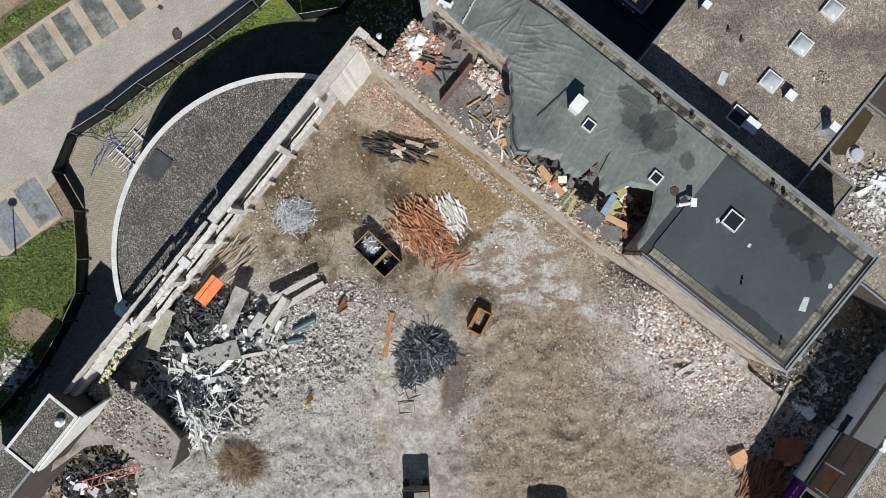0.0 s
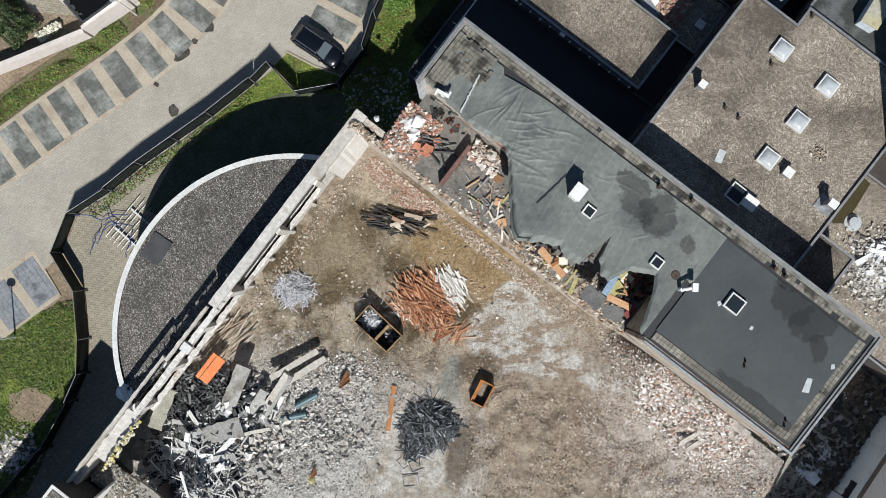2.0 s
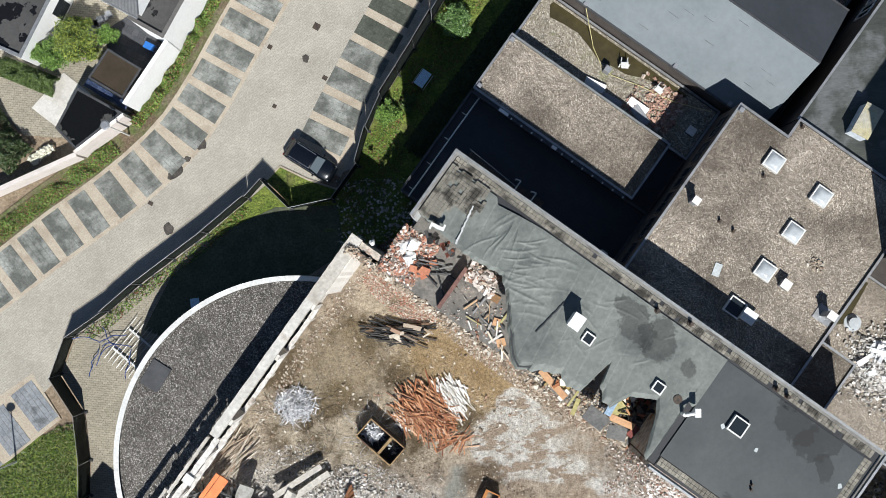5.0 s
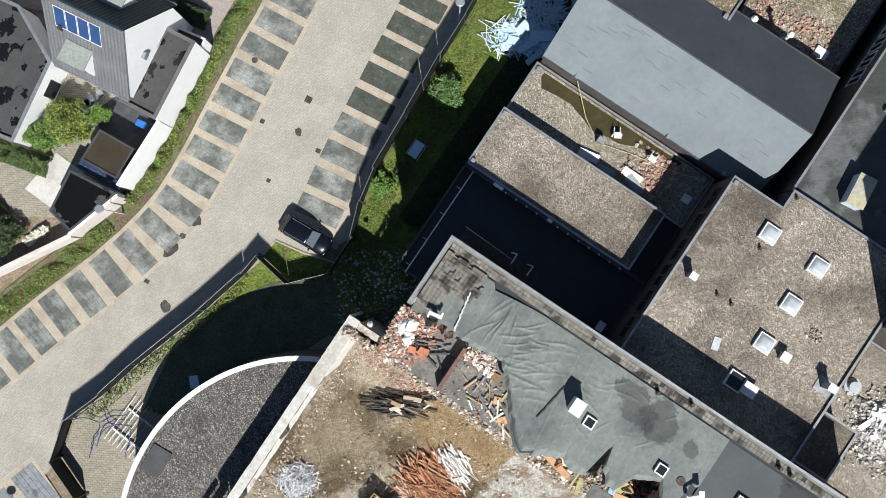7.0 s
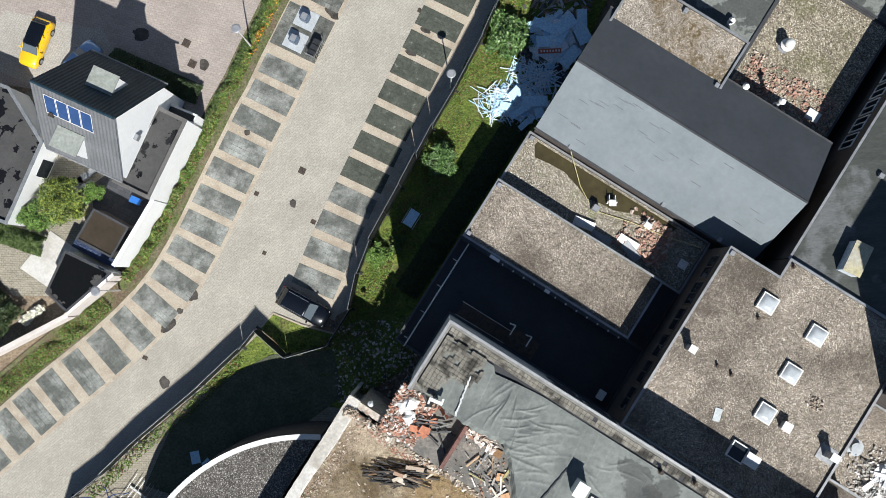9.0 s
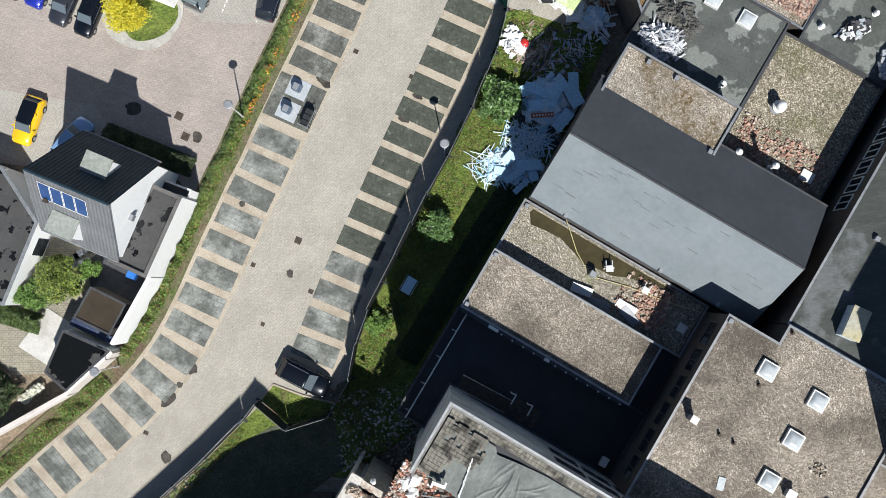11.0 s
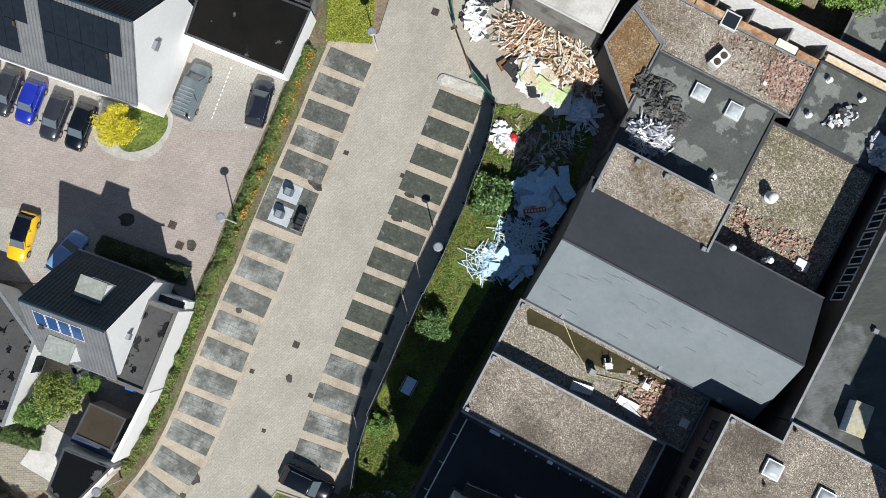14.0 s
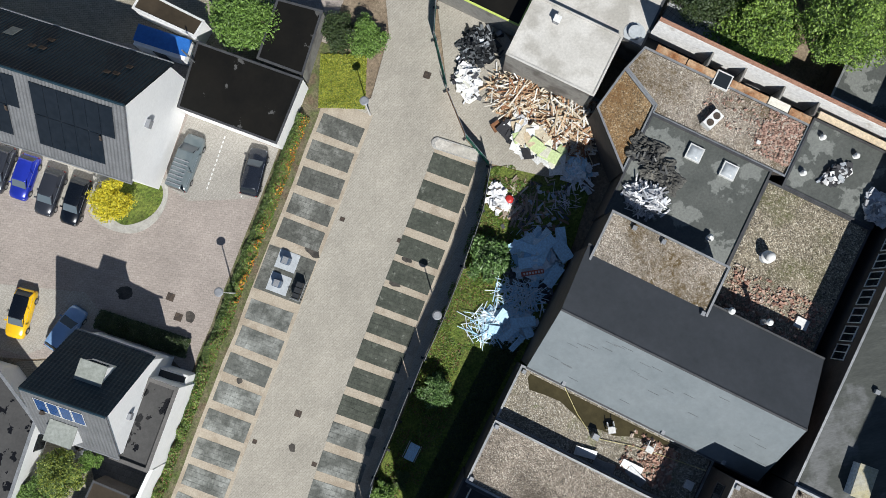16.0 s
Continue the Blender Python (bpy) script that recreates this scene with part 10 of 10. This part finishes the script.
mound = []
while len(mound) < 6500:
    x, y = (rng.normal(-27.4, 1.1), rng.normal(-12.3, 1.5)) if rng.random() < 0.8 else (rng.uniform(-29, -22), rng.uniform(-17.5, -11))
    g = GRID.inverted() @ Vector((x, y, 0))
    if g.x > (-3.2 if g.y > -45.8 else -0.95) and (x + 21.3) * 0.7 + (y + 15.7) * 0.72 < -0.2 and 0.46 * (x + 22.2) + 0.89 * (y + 18.5) > 0.3:
        mound.append((x, y))
scatter("masonry_rubble", "broken masonry heaped on the floor slab", CONC_TAN, rng, np.array(mound), 0.02, 0.22, mound_z, power=5)
bm = bmesh.new()
bmesh.ops.create_grid(bm, x_segments=24, y_segments=24, size=2.6)
for q in bm.verts:
    q.co.z = mound_z(q.co.x - 27.5, q.co.y - 12.4) - 5.66 + 0.1 * noise.noise(q.co * 1.7)
bmesh.ops.delete(bm, geom=[q for q in bm.verts if mound_z(q.co.x - 27.5, q.co.y - 12.4) < 5.68 or (q.co.x - 6.2) * 0.7 + (q.co.y + 3.3) * 0.72 > -0.3], context="VERTS")
tagged(part("rubble_mound", bm, CONC_FLOOR, m=pose(-27.5, -12.4, 5.5), smooth=True), "mound of dusty rubble on the floor slab", "rubble", kind="stuff")
sticks("insulation_debris", "yellow insulation crumbs on the facade ledge", island_mat("pale_yellow_crumbs", [(0.6, 0.52, 0.25), (0.7, 0.64, 0.42), (0.5, 0.42, 0.16), (0.75, 0.72, 0.6)]), rng, 70, (-24.9, -8.6), 0.35, 2.6, 0.2, (0.1, 0.4), (0.08, 0.25), (0.04, 0.1), tilt=0.3, base=9.15, turn=radians(-38), category="debris")
# wedge outline shaped to fit the camera's view
bm = bmesh.new()
prism(bm, [(-51.3, 9.6), (-46.0, 5.4), (-44.9, 5.4), (-45.1, 7.4), (-46.0, 10.7), (-51.3, 10.7)], -0.17, 0.0)
o = part("plaster_wall", bm, WHITEWASH, m=GRID @ Matrix(((0, 0, 1, -1.02), (1, 0, 0, 0), (0, 1, 0, 0), (0, 0, 0, 1))))
tagged(o, "white plastered wall beside the stair block, cut to fit the camera's view", "wall")
scatter("rubble", "pale rubble at the end of the lawn", CONC_BITS, rng, np.array([(rng.normal(-38.0, 1.3), rng.normal(-11.0, 0.8)) for _ in range(500)]), 0.06, 0.4, None, power=2)
pipe(-1.98, -47.1, 10.9, 0.2, 0.35, PVC_WHITE, "short white domed vent on the stair block", True)
bm = bmesh.new()
bmesh.ops.create_icosphere(bm, subdivisions=3, radius=0.75)
for q in bm.verts:
    q.co.z = max(-0.1, q.co.z * 0.5) + 0.25 * noise.noise(q.co * 2.3)
o = part("plastic_sheet", bm, PANEL_SKY_TINT, m=GRID @ pose(-4.9, -38.8, 6.0), smooth=True)
tagged(o, "crumpled pale blue plastic sheet by the annex rim", "plastic sheet")
bm = bmesh.new()
bmesh.ops.create_icosphere(bm, subdivisions=2, radius=0.5)
for q in bm.verts:
    q.co.x *= 0.6
    q.co.z = max(-0.05, q.co.z * 0.5) + 0.3 * noise.noise(q.co * 3.3)
o = part("insulation_lump", bm, OLIVE_BOARD, m=pose(-11.6, -13.6, 0.35))
tagged(o, "crumpled yellow insulation on the grey rubble", "insulation")
soil = []
for k in range(40):
    a = k / 40 * 2 * math.pi
    r = 1 + 0.35 * noise.noise((2 * math.cos(a), 2 * math.sin(a), 3))
    soil.append((-36.6 + 2.0 * r * math.cos(a), -6.9 + 1.5 * r * math.sin(a)))
tagged(part("soil_patch", slab(soil, -0.1, 0.045), SOIL), "bare trampled soil patch in the lawn", "soil", kind="structure")
scatter("masonry_rubble", "broken masonry along the top of the wall", TAN_BITS, rng, np.array([tuple((GRID @ Vector((rng.uniform(-3, 23.3), -10.35 + rng.normal(0, 0.16), 0))).xy) for _ in range(2200)]), 0.05, 0.36, lambda x, y: 9.5, power=4)
scatter("plaster_rubble", "white rubble heap on the low east roof", CONC_BITS, rng, np.array([tuple((GRID @ Vector((rng.normal(37.6, 1.4), rng.normal(6.6, 1.3), 0))).xy) for _ in range(4200)]), 0.03, 0.26, lambda x, y: 5.0 + 0.5 * math.exp(-((GRID.inverted() @ Vector((x, y, 0))).xy - Vector((37.6, 6.6))).length_squared / 2), power=3)
sticks("scrap_heap", "white sheets and laths on the low east roof", PANEL_WHITE, rng, 60, (36.0, 4.6), 2.0, 2.0, 0.5, (0.5, 2.0), (0.05, 0.5), (0.03, 0.08), tilt=0.25, base=5.1)
tagged(part("puddle", slab([tuple((GRID @ Vector((a, b, 0))).xy) for a, b in ((30.9, 7.6), (32.6, 7.4), (33.4, 8.0), (33.0, 11.8), (31.2, 12.0))], 4.9, 5.02), mat("muddy_roof_puddle", (0.05, 0.042, 0.02), (0.07, 0.058, 0.03), 0.5, 0.12, fine=2.0, fine_amt=0.1, bump_amt=0.02)), "brown rainwater puddle on the low roof", "puddle", kind="structure")
pipe(33.8, 8.4, 5.0, 0.45, 0.4, DOME, "pale green domed skylight on the low roof")
# thin dark slab that paints the yard's shade onto the paving
YARD_SHADE = mat("yard_shade_paint", (0.07, 0.085, 0.05), (0.12, 0.13, 0.085), 0.6, 0.9, fine=5.0, fine_amt=0.5)
tagged(part("yard_shade_patch", slab([(-26.0, 10.2), (-23.4, 14.8), (-18.0, 18.8), (-13.9, 20.4), (-8.4, 20.3), (-8.0, 16.1), (-16.1, 11.5), (-22.3, 8.5)], -0.1, 0.036), YARD_SHADE), "dark slab painting the yard's shade beside the annex", "ground", kind="structure")
# rails, tubes and joists left on the laid-open floor
w = GRID @ Vector((3.4, -7.9, 0))
sticks("scrap_steel_heap", "black roof joists fallen on the laid-open floor", DARK_BITS, rng, 12, (w.x, w.y), 2.2, 1.0, 0.4, (1.2, 3.2), (0.05, 0.12), (0.05, 0.1), yaw=radians(-38), spread=0.5, tilt=0.06, base=9.78, turn=radians(-38))
w = GRID @ Vector((8.6, -8.4, 0))
sticks("scrap_heap", "pale pipes and boards on the laid-open floor", island_mat("floor_scrap", [(0.6, 0.58, 0.54), (0.42, 0.4, 0.36), (0.5, 0.34, 0.2), (0.4, 0.36, 0.16), (0.05, 0.05, 0.052), (0.25, 0.25, 0.26)], 0.7), rng, 20, (w.x, w.y), 3.2, 1.5, 0.2, (0.3, 1.6), (0.04, 0.2), (0.03, 0.08), tilt=0.1, base=9.78, turn=radians(-38))
w = GRID @ Vector((12.6, -9.6, 0))
sticks("scrap_heap", "splintered boards along the torn edge", NEW_WOOD, rng, 26, (w.x, w.y), 6.5, 0.6, 0.4, (0.3, 1.2), (0.05, 0.14), (0.03, 0.07), tilt=0.2, base=9.8, turn=radians(-38))
